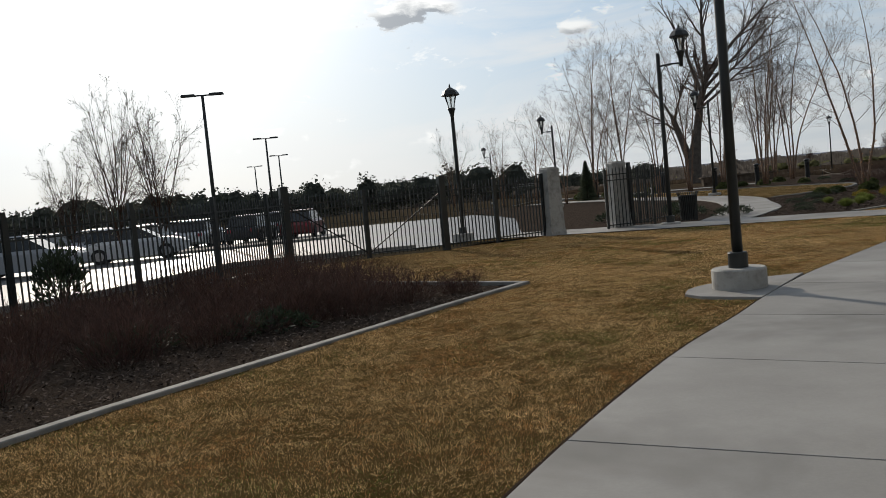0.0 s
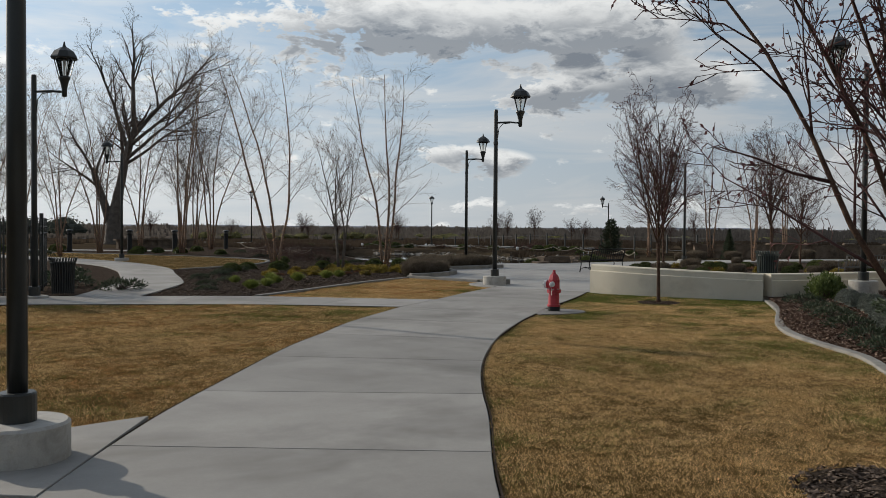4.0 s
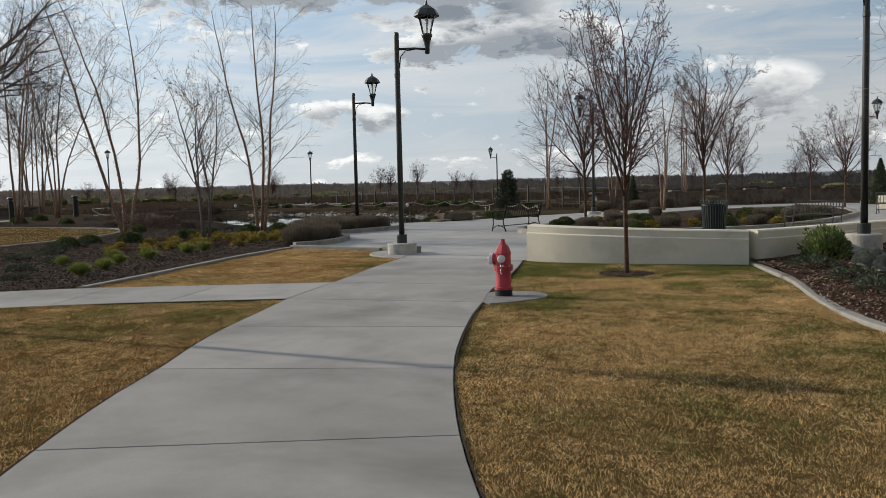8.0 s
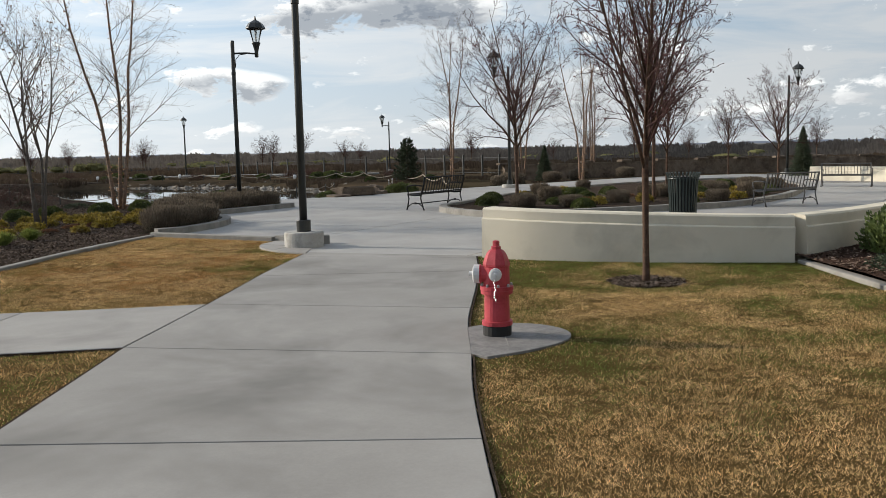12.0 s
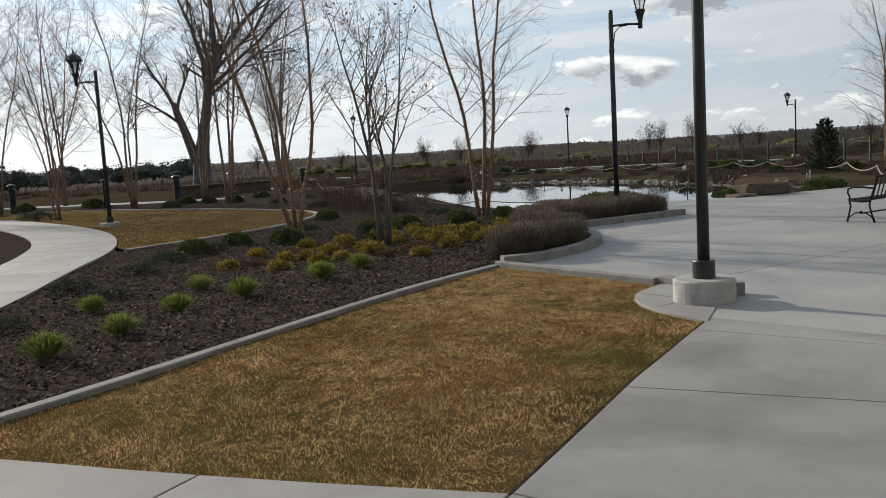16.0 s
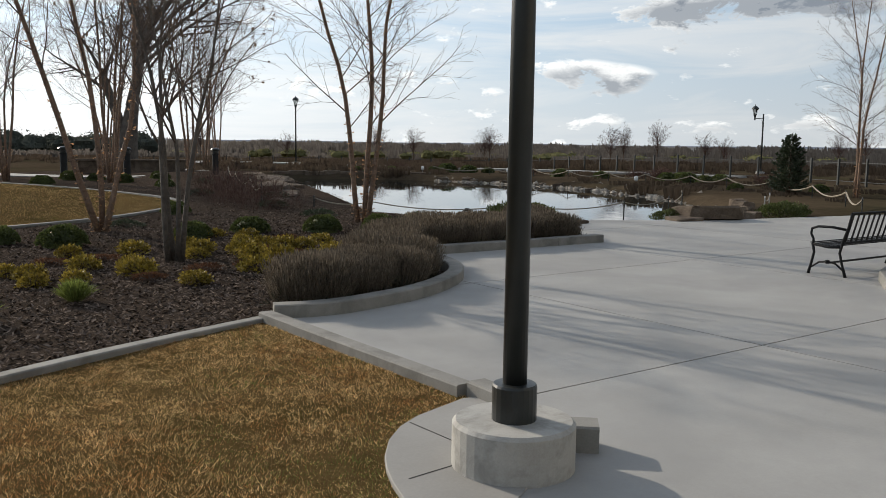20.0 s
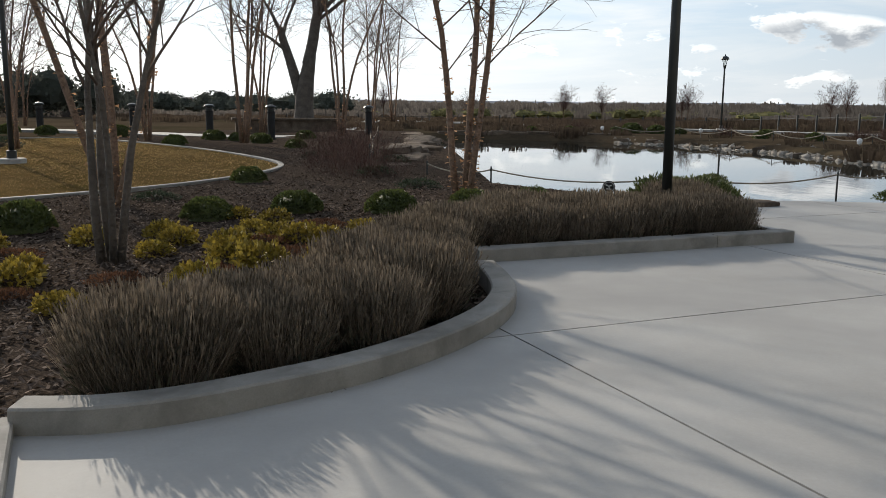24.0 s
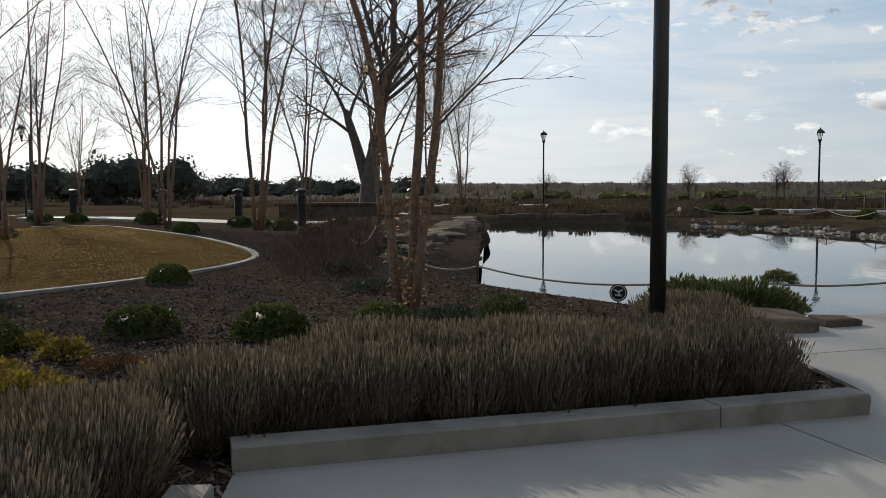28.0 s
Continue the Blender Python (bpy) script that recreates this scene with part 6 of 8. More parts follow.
for x, y, s in ((2.55, 14.85, 0.75), (1.7, 14.3, 1.0), (1.0, 13.4, 1.1), (0.4, 14.6, 1.3), (-0.5, 15.6, 1.4), (-1.5, 14.8, 1.3), (0.2, 13.0, 1.2), (-1.0, 17.4, 1.4), (-2.4, 16.6, 1.4), (0.9, 15.8, 1.2), (-3.0, 13.4, 1.4), (-2.0, 12.6, 1.3), (-3.4, 15.4, 1.3), (-0.8, 13.6, 1.3), (-2.8, 11.2, 1.3), (-1.4, 11.0, 1.2), (-4.0, 12.8, 1.3), (-0.6, 11.9, 1.1), (-3.9, 10.6, 1.3), (0.0, 17.0, 1.2), (-2.2, 9.2, 1.1), (-5.0, 11.4, 1.2)):
    plant(barb, x, y, -0.03, s * 0.85)
for x, y, s in ((-1.6, 11.8, 1.0), (-2.6, 9.0, 1.1), (0.0, 12.4, 1.0), (-4.4, 10.4, 1.2)):
    plant(juniper, x, y, -0.02, s)
upright = shrub("upright_evergreen", "narrow upright dark evergreen by the fence", 80, (0.42, 0.42, 0.72), 1300, DARKLEAF, (0.07, 0.13), group="upright evergreens", wide=0.35, up=1.2, bottom=0.55)
for x, y, s in ((-4.3, 15.6, 1.0), (-6.6, 12.4, 1.1)):
    plant(upright, x, y, -0.02, s)
for x, y, s in ((13.8, 71.2, 1.3), (17.2, 70.0, 1.4), (21.6, 66.0, 1.3), (22.6, 65.0, 1.0), (11.8, 72.6, 1.4)):
    tagged(plant(box, x, y, -0.02, s), "broad dark green shrub behind the round lawn")
for x, y, s in ((22.95, 16.0, .62), (22.4, 15.45, .62), (21.85, 14.85, .66), (21.2, 14.35, .6), (20.65, 13.9, .72), (20.1, 13.5, .8), (19.4, 13.0, .84), (18.85, 12.6, .86), (18.2, 12.05, .92), (17.5, 11.3, .9), (16.8, 10.5, .9)):
    plant(santo, x, y, east_height(x, y), s * 0.90)
for x, y, s in ((21.2, 15.55, .7), (20.3, 14.75, .7), (19.2, 13.75, .7), (18.1, 12.75, .7), (22.5, 16.75, .7), (17.1, 11.85, .7)):
    plant(juniper, x, y, east_height(x, y), s)
for x, y, s in ((24.25, 17.3, .85), (23.85, 17.1, .7), (28.3, 16.75, .85), (29.5, 16.1, .85), (29.9, 15.0, .85)):
    plant(laurel, x, y, east_height(x, y), s)
for x, y, s in ((25.0, 15.2, 1.1), (26.2, 14.5, 1.2), (24.6, 14.0, 1.0), (25.6, 13.2, 1.2), (27.4, 13.6, 1.2), (28.6, 14.4, 1.1), (29.6, 13.2, 1.2), (23.9, 14.9, .9), (28.2, 12.4, 1.2), (30.8, 14.0, 1.1)):
    plant(rust, x, y, east_height(x, y), s * 0.82)
for x, y, s in ((31.2, 14.4, 1.6), (33.6, 12.6, 1.5)):
    plant(tuft, x, y, east_height(x, y), s)
for x, y, s in ((35.5, 14.2, 1.3), (37.0, 14.6, 1.4), (38.6, 14.8, 1.5)):
    plant(santo, x, y, 0.0, s)
for x, y, s in ((40.5, 15.2, 1.6), (44.0, 15.8, 1.8), (42.4, 15.6, 1.7)):
    plant(rust, x, y, 0.0, s * 1.2)
for x, y, s in ((30.3, 28.9, 1.0), (31.0, 28.2, .9), (31.9, 29.9, 1.0), (34.2, 28.6, 1.1), (35.4, 29.0, 1.0), (36.6, 28.6, 1.0), (38.5, 26.5, 1.4), (40.2, 26.2, 1.4), (37.5, 27.0, 1.2)):
    plant(box, x, y, 0.1, s * 0.8)
for x, y, s in ((32.8, 27.4, 1.0), (33.8, 27.8, 1.0), (35.0, 27.2, 1.0), (36.2, 27.0, 1.0), (37.6, 25.4, 1.0), (38.8, 25.2, 1.0), (40.2, 25.3, 1.0), (41.6, 25.8, 1.0), (43.2, 26.2, 1.0), (44.4, 26.8, 1.0), (34.6, 30.6, .9), (36.4, 31.2, .9), (38.2, 31.4, .9), (40.0, 31.6, .9)):
    plant(R.choice((box, rust, lav_kinds[0], santo, lav_kinds[1], gold)), x, y, 0.1, s * R.uniform(0.62, 0.85))
for x, y in ((30.4, 25.9), (30.8, 26.5), (31.8, 26.3), (32.8, 26.2), (33.6, 25.8), (34.6, 25.2), (35.6, 25.0), (30.2, 27.6), (31.4, 27.4), (33.0, 28.6), (33.2, 24.3), (34.4, 24.0), (35.6, 23.9), (36.8, 24.0), (38.2, 24.2), (39.6, 24.4), (41.0, 24.8), (36.8, 25.6), (35.6, 26.2)):
    plant(R.choice((box, rust, lav_kinds[2], lav_kinds[0], gold)), x, y, 0.1, R.uniform(0.6, 0.85))
for x, y, s in ((45.5, 39.5, 1.0), (47.5, 40.0, 1.1), (50, 39.4, 1.1), (53.0, 39.6, 1.1), (56.5, 38.6, 1.1), (49.0, 41.4, 1.0)):
    plant(lav_kinds[0], x, y, -0.08, s)
for x, y, s in ((30.05, 40.6, 0.72), (29.78, 40.2, 0.78), (30.3, 40.15, 0.8), (30.9, 40.3, 0.5), (27.4, 40.6, 0.42), (34.2, 39.5, 0.5), (38.0, 39.3, 0.7), (39.2, 40.0, 0.6), (32.6, 43.4, 0.4)):
    plant(tallpine, x, y, -0.05, s)
for x, y, s in ((26.6, 39.9, 0.7), (25.9, 43.2, 0.7)):
    plant(juniper, x, y, mulch_height(x, y), s)
for x, y, s in ((14.4, 29.8 + 30, 1.2), (11.2, 29.2, 1.0), (10.4, 31.6, 1.1), (10.8, 34.5, 1.2), (8.0, 32.6, 1.2), (11.6, 38.0, 1.1)):
    plant(juniper, x, y, 0.0, s)

# ---------------------------------------------------------------- hydrant
def hydrant(x, y, turn):
    h = thing("fire_hydrant", "faded red fire hydrant with silver caps", "fire hydrant", at=pose(x, y, 0.0105, 0, 0, turn))
    ob("base_ring", MB().lathe(0, 0, [(0.125, 0), (0.125, 0.085), (0.115, 0.09)], 20), RUBBER, h, "black-painted foot")
    ob("barrel", MB().lathe(0, 0, [(0.112, 0.085), (0.135, 0.09), (0.135, 0.125), (0.112, 0.13), (0.108, 0.34), (0.108, 0.36), (0.14, 0.365), (0.14, 0.395), (0.146, 0.40), (0.146, 0.43), (0.115, 0.435), (0.112, 0.60), (0.118, 0.61)], 24), RED, h, smooth=False)
    ob("bonnet", MB().lathe(0, 0, [(0.118, 0.605), (0.118, 0.625), (0.105, 0.67), (0.082, 0.72), (0.060, 0.745), (0.042, 0.752), (0.042, 0.775), (0.030, 0.78), (0.030, 0.822), (0.02, 0.826)], 8), RED, h, smooth=False)
    for k in range(8):
        a = radians(45 * k + 10)
        ob("bolt", MB().lathe(0.128 * math.cos(a), 0.128 * math.sin(a), [(0.012, 0.43), (0.012, 0.45), (0.008, 0.455)], 6), STEEL, h)

    def nozzle(direction, rad, reach, mat, z):
        d = Vector((math.cos(direction), math.sin(direction), 0))
        p = [d * s + Vector((0, 0, z)) for s in (0.08, reach - 0.055, reach - 0.05, reach - 0.04)]
        ob("nozzle", MB().tube(p, [rad * 0.92, rad * 0.92, rad * 1.05, rad * 1.05], 16), RED, h, smooth=False)
        p = [d * s + Vector((0, 0, z)) for s in (reach - 0.045, reach + 0.01, reach + 0.02, reach + 0.022, reach + 0.055)]
        cap = ob("cap", MB().tube(p, [rad, rad, rad * 0.7, rad * 0.32, rad * 0.30], 16), mat, h, "silver-painted cap")
        return d * reach + Vector((0, 0, z))

    a = nozzle(radians(0), 0.082, 0.185, SILVER, 0.535)
    b = nozzle(radians(90), 0.055, 0.155, SILVER, 0.545)
    for k in range(9):
        z = b.z - 0.035 - 0.021 * k
        sway = 0.006 * math.sin(1.3 * k)
        pts = [(b.x + sway, b.y + 0.012, z), (b.x + sway + (0.008 if k % 2 else 0.0), b.y + 0.012 + (0.0 if k % 2 else 0.008), z - 0.012), (b.x + sway, b.y + 0.012, z - 0.024)]
        ob("chain_link", MB().tube(pts, [0.004, 0.006, 0.004], 5), STEEL, h)


hydrant(17.12, 18.87, 122)


# ---------------------------------------------------------------- benches
def bench(x, y, turn, mat, label, long=1.8):
    """Cast end frames with scrolled feet, seat and back of flat bars."""
    b = thing("park_bench", label, "bench", "park benches", pose(x, y, 0.012, 0, 0, turn))
    for s in (-1, 1):
        X = s * (long / 2 - 0.06)
        e = MB()
        e.tube([(X, -0.27, 0.0), (X, -0.24, 0.12), (X, -0.20, 0.30), (X, -0.23, 0.42)], [0.022, 0.018, 0.018, 0.02], 6)
        e.tube([(X, 0.27, 0.0), (X, 0.22, 0.14), (X, 0.17, 0.32), (X, 0.20, 0.45), (X, 0.27, 0.66), (X, 0.31, 0.86)], [0.022, 0.018, 0.018, 0.02, 0.018, 0.016], 6)
        e.tube([(X, -0.22, 0.41), (X, 0.0, 0.385), (X, 0.20, 0.40)], [0.018] * 3, 6)
        e.tube([(X, -0.25, 0.08), (X, -0.12, 0.17), (X, 0.0, 0.19), (X, 0.12, 0.17), (X, 0.25, 0.08)], [0.014] * 5, 6)
        ob("end_frame", e, mat, b, smooth=True)
        arm = MB().tube([(X, 0.24, 0.64), (X, 0.05, 0.66), (X, -0.16, 0.655), (X, -0.25, 0.62), (X, -0.26, 0.55), (X, -0.22, 0.48), (X, -0.22, 0.41)], [0.018] * 7, 6)
        ob("armrest", arm, mat, b, smooth=True)
        ob("scroll", MB().lathe(X, 0.0, [(0.001, 0.155), (0.032, 0.165), (0.032, 0.205), (0.001, 0.215)], 8, 1.0), mat, b)
    for k in range(16):
        sx = -long / 2 + 0.10 + (long - 0.20) * k / 15
        ob("back_bar", MB().tube([(sx, 0.205, 0.44), (sx, 0.265, 0.66), (sx, 0.31, 0.84)], [0.013, 0.013, 0.013], 4), mat, b)
    for k in range(9):
        y0 = -0.24 + 0.055 * k
        z0 = 0.425 - 0.028 * math.sin(math.pi * k / 8)
        ob("seat_bar", MB().box(0, y0, z0, long - 0.1, 0.034, 0.012), mat, b)
    for z0, y0 in ((0.86, 0.315), (0.46, 0.21)):
        ob("rail", MB().tube([(-long / 2 + 0.05, y0, z0), (long / 2 - 0.05, y0, z0)], [0.018, 0.018], 6), mat, b)
    ob("stretcher", MB().tube([(-long / 2 + 0.06, 0.0, 0.17), (long / 2 - 0.06, 0.0, 0.17)], [0.014, 0.014], 6), mat, b)
    return b


bench(30.3, 30.75, 188, BENCHBLACK, "black metal bench at the edge of the plaza", 2.15).scale = (1.06, 1.06, 1.06)
bench(34.5, 22.2, -30 + 180, BENCHGREY, "grey metal bench facing away along the alcove", 1.8)
bench(45.4, 23.6, 100, BENCHGREY, "grey metal bench against the alcove wall", 1.8)


# ---------------------------------------------------------------- litter bins
def litter_bin(x, y, z, label, mat, slats=28):
    b = thing("litter_bin", label, "litter bin", "litter bins", pose(x, y, z))
    ob("liner", MB().lathe(0, 0, [(0.225, 0.05), (0.25, 0.80), (0.25, 0.81), (0.23, 0.81)], 24), RUBBER, b)
    for zz, rr in ((0.07, 0.245), (0.78, 0.29)):
        ring = [(rr * math.cos(2 * math.pi * i / 24), rr * math.sin(2 * math.pi * i / 24), zz) for i in range(25)]
        ob("hoop", MB().tube(ring, [0.012] * 25, 5), mat, b)
    for k in range(slats):
        a = 2 * math.pi * k / slats
        pts = [((r) * math.cos(a), (r) * math.sin(a), h) for r, h in ((0.245, 0.02), (0.255, 0.40), (0.275, 0.74), (0.31, 0.86), (0.335, 0.90))]
        ob("slat", MB().tube(pts, [0.017, 0.017, 0.017, 0.016, 0.012], 4), mat, b)
    return b


litter_bin(9.6, 28.3, 0.0, "black slatted litter bin beside the gate walk", BLACK)
litter_bin(30.3, 23.15, 0.012, "dark green slatted litter bin behind the cream wall", DARKGREEN).scale = (1.2, 1.2, 1.12)


# ---------------------------------------------------------------- fence and gates
picket_mesh = MB().add([(-.013, -.013, 0), (.013, -.013, 0), (.013, .013, 0), (-.013, .013, 0), (-.013, -.013, 1.78), (.013, -.013, 1.78), (.013, .013, 1.78), (-.013, .013, 1.78), (0, 0, 1.86)],
                       [(0, 1, 5, 4), (1, 2, 6, 5), (2, 3, 7, 6), (3, 0, 4, 7), (4, 5, 8), (5, 6, 8), (6, 7, 8), (7, 4, 8)]).mesh("picket", BLACK)


def along(line, step):
    """Points at an even step along a line in plan, with the heading."""
    out, carry = [], 0.0
    for a, b in zip(line, line[1:]):
        a, b = Vector(a[:2]), Vector(b[:2])
        L = (b - a).length
        t = carry
        while t < L:
            p = a + (b - a) * (t / L)
            out.append((p.x, p.y, math.atan2(b.y - a.y, b.x - a.x)))
            t += step
        carry = t - L
    return out


def post(parent, x, y, yaw, side=0.09, tall=2.05, z=-0.05):
    p = ob("post", MB().box(x, y, z, side, side, tall, yaw, 0.01), BLACK, parent)
    return p


def picket_run(parent, line, low=0.14, high=1.66, step=0.115):
    for x, y, a in along(line, step):
        ob("picket", picket_mesh, BLACK, parent, at=pose(x, y, 0.04, 0, 0, math.degrees(a)))
    for z in (low, high - 0.17, high):
        ob("rail", MB().sweep([(p[0], p[1], z) for p in line], [(-0.018, -0.016), (-0.018, 0.016), (0.018, 0.016), (0.018, -0.016)]), BLACK, parent)


fence = thing("metal_fence", "black metal picket fence along the car park", "fence")
near_fence = [p[:2] for p in FENCE if p[1] > 8.5]
picket_run(fence, near_fence)
for x, y, a in along(near_fence, 2.4):
    post(fence, x, y, a)
fence_b = thing("metal_fence", "black metal picket fence ending at a concrete pillar", "fence")
picket_run(fence_b, [p[:2] for p in FENCE_B])
for x, y, a in along([p[:2] for p in FENCE_B], 1.75):
    post(fence_b, x, y, a, tall=1.95)

gate = thing("vehicle_gate", "closed black metal double gate with diagonal braces", "gate")
for side, (a, b) in (("left", ((-1.9, 23.3), (-0.12, 24.95))), ("right", ((-0.06, 25.0), (2.0, 25.48)))):
    picket_run(gate, [a, b], low=0.12, high=1.66)
    d = Vector(b) - Vector(a)
    lo, hi = (a, b) if side == "right" else (b, a)
    ob("brace", MB().tube([(lo[0], lo[1], 0.14), (hi[0], hi[1], 1.62)], [0.02, 0.02], 4), BENCHBLACK, gate)
    post(gate, *(b if side == "left" else a), math.atan2(d.y, d.x), 0.07, 1.95)
for x, y, side, tall in ((-1.95, 23.25, 0.20, 2.2), (2.05, 25.5, 0.18, 2.15)):
    gp = ob("gate_post", MB().box(x, y, -0.05, side, side, tall, 0.5, 0.015), BLACK, label="thick square black gate post", category="gate post")


def pillar(x, y, yaw, tall=2.06):
    """A tapered concrete pillar with a flared foot and a flat cap."""
    p = thing("gate_pillar", "tall tapered concrete gate pillar", "pillar", "gate pillars", pose(x, y, 0, 0, 0, yaw))
    rings = [(0.30, -0.08), (0.29, 0.10), (0.262, 0.22), (0.222, tall - 0.16), (0.222, tall - 0.14)]
    vs, fs = [], []
    for h, z in rings:
        for ax, ay in ((-1, -1), (1, -1), (1, 1), (-1, 1)):
            vs.append((ax * h, ay * h * 0.8, z))
    for r in range(len(rings) - 1):
        fs += [(4 * r + i, 4 * r + (i + 1) % 4, 4 * r + 4 + (i + 1) % 4, 4 * r + 4 + i) for i in range(4)]
    fs.append((16, 17, 18, 19))
    ob("shaft", MB().add(vs, fs), PEDESTAL, p)
    ob("cap", MB().box(0, 0, tall - 0.138, 0.47, 0.39, 0.11, 0, 0.025).box(0, 0, tall - 0.027, 0.40, 0.33, 0.03, 0, 0.012), PEDESTAL, p)
    return p


pillar(5.3, 27.4, 32)
pillar(7.45, 28.2, 20)
walk_gate = thing("pedestrian_gate", "open black metal gate leaf before a concrete pillar", "gate")
picket_run(walk_gate, [(7.02, 27.66), (8.45, 28.02)], low=0.12, high=1.66)
post(walk_gate, 6.98, 27.65, 0.25, 0.07, 1.9)
post(walk_gate, 8.48, 28.03, 0.25, 0.06, 1.9)
ob("handle", MB().tube([(8.40, 27.99, 0.95), (8.42, 27.90, 0.97), (8.42, 27.90, 1.12), (8.40, 27.99, 1.14)], [0.014] * 4, 6), STEEL, walk_gate, "steel handle")
fence_c = thing("metal_fence", "short black metal picket fence beyond the pillar", "fence")
picket_run(fence_c, [(7.85, 28.35), (9.3, 29.6), (9.8, 31.5)])
for x, y, a in along([(7.85, 28.35), (9.3, 29.6), (9.8, 31.5)], 2.4):
    post(fence_c, x, y, a)
fence_d = thing("metal_fence", "black metal picket fence far behind the gate", "fence")
line_d = [(-30.0, 60.0), (-10.0, 63.0), (6.0, 66.0), (9.0, 80.0)]
for x, y, a in along(line_d, 2.4):
    post(fence_d, x, y, a)
for z in (0.14, 1.5, 1.66):
    ob("rail", MB().sweep([(p[0], p[1], z) for p in line_d], [(-0.018, -0.016), (-0.018, 0.016), (0.018, 0.016), (0.018, -0.016)]), BLACK, fence_d)


# ---------------------------------------------------------------- car park
LOT = [(-60.0, 10.0), (-20.0, 9.0), (-10.5, 15.0), (-6.2, 21.5), (-4.8, 28.0), (1.0, 28.2), (5.6, 31.5), (6.0, 42.0), (3.0, 58.0), (-12.0, 58.5), (-60.0, 58.0)]
zone("road", LOT, lambda x, y: -0.055, ASPHALT, 4.0, kind="structure", label="sunlit asphalt car park beyond the fence", category="car park")
kerb("kerb_car_park", [(-20.0, 9.0), (-10.5, 15.0), (-6.2, 21.5), (-4.8, 28.0), (1.0, 28.2)], 0.15, 0.06, "concrete kerb of the car park")
isl = [(-17.0, 40.0), (-8.0, 40.5), (-4.0, 42.0), (-3.4, 43.2), (-8.0, 43.4), (-17.0, 42.6)]
ob("island", MB().prism(isl, -0.06, 0.06, 0.03), KERB, kind="structure", label="kerbed planting island in the car park", category="kerb")
for k in range(9):
    ob("parking_line", MB().box(-34 + 2.8 * k, 49.5, -0.053, 0.1, 5.0, 0.006, 0.0), LINE, kind="structure", label="white painted parking line", category="road marking")


def car(x, y, turn, mat, label, big=1.0):
    """A parked car: lofted body, glazed cabin, four wheels, lamps."""
    c = thing("parked_car", label, "car", "parked cars", pose(x, y, -0.055, 0, 0, turn))
    L = 4.5
    sections = [(-2.2, 0.70, 0.35, 0.72), (-2.05, 0.84, 0.25, 0.86), (-1.2, 0.90, 0.20, 0.95), (0.8, 0.90, 0.20, 0.95), (1.6, 0.88, 0.22, 0.90), (2.1, 0.80, 0.27, 0.78), (2.25, 0.66, 0.36, 0.66)]
    vs, fs = [], []
    for sx, hw, lo, hi in sections:
        hi = hi * big
        vs += [(sx, -hw, lo), (sx, -hw, hi - 0.14), (sx, -hw + 0.08, hi), (sx, hw - 0.08, hi), (sx, hw, hi - 0.14), (sx, hw, lo)]
    for s in range(len(sections) - 1):
        fs += [(6 * s + i, 6 * s + (i + 1) % 6, 6 * s + 6 + (i + 1) % 6, 6 * s + 6 + i) for i in range(6)]
    fs += [tuple(range(6))[::-1], tuple(36 + i for i in range(6))]
    ob("body", MB().add(vs, fs), mat, c)
    cab = [(-1.95, 0.80, 0.92), (-1.45, 0.68, 1.42), (0.25, 0.68, 1.45), (1.15, 0.78, 0.93)]
    vs = []
    for sx, hw, z in cab:
        vs += [(sx, -hw, z * big), (sx, hw, z * big)]
    ob("glazing", MB().add(vs, [(0, 1, 3, 2), (4, 5, 7, 6), (0, 2, 4, 6), (7, 5, 3, 1)]), CARGLASS, c, "dark car windows")
    ob("roof", MB().add([(-1.5, -.69, 1.42 * big), (0.28, -.69, 1.455 * big), (0.28, .69, 1.455 * big), (-1.5, .69, 1.42 * big), (-1.4, -.6, 1.48 * big), (0.2, -.6, 1.50 * big), (0.2, .6, 1.50 * big), (-1.4, .6, 1.48 * big)], [(0, 1, 5, 4), (1, 2, 6, 5), (2, 3, 7, 6), (3, 0, 4, 7), (4, 5, 6, 7)]), mat, c)
    for wx in (-1.35, 1.4):
        for sgn in (-1, 1):
            wpts = [(wx, sgn * 0.70, 0.33), (wx, sgn * 0.92, 0.33)]
            wh = ob("wheel", MB().tube(wpts, [0.33, 0.33], 18), RUBBER, c)
            ob("rim", MB().tube([(wx, sgn * 0.915, 0.33), (wx, sgn * 0.93, 0.33)], [0.21, 0.19], 12), STEEL, wh)
    for sgn in (-1, 1):
        ob("headlight", MB().box(2.19, sgn * 0.55, 0.56 * big, 0.08, 0.3, 0.12), SILVER, c)
        ob("tail_light", MB().box(-2.17, sgn * 0.58, 0.62 * big, 0.08, 0.2, 0.16), RED, c)
    return c


car(-14.4, 33.6, 8, CARPAINTS[1], "silver parked car catching the low sun", 1.05)
car(-11.9, 38.2, 12, CARPAINTS[0], "white parked car beside the island")
car(-17.5, 47.5, 92, CARPAINTS[1], "silver parked car in a row")
car(-14.7, 47.6, 90, CARPAINTS[4], "grey parked car in a row")
car(-11.9, 47.5, 91, CARPAINTS[0], "white parked car in a row")
car(-9.1, 47.5, 88, CARPAINTS[2], "dark parked car in a row")
car(-6.3, 47.4, 90, CARPAINTS[3], "red parked car in a row")
car(-20.3, 47.4, 90, CARPAINTS[2], "dark parked car in a row")
car(-23.1, 47.4, 90, CARPAINTS[0], "white parked car in a row")
car(-9.4, 54.6, 90, CARPAINTS[1], "silver parked car in the back row")
car(-15.0, 54.6, 90, CARPAINTS[4], "grey parked car in the back row")
car(-20.5, 54.6, 90, CARPAINTS[1], "silver parked car in the back row")
car(-22.0, 36.5, 10, CARPAINTS[4], "grey parked car near the fence")


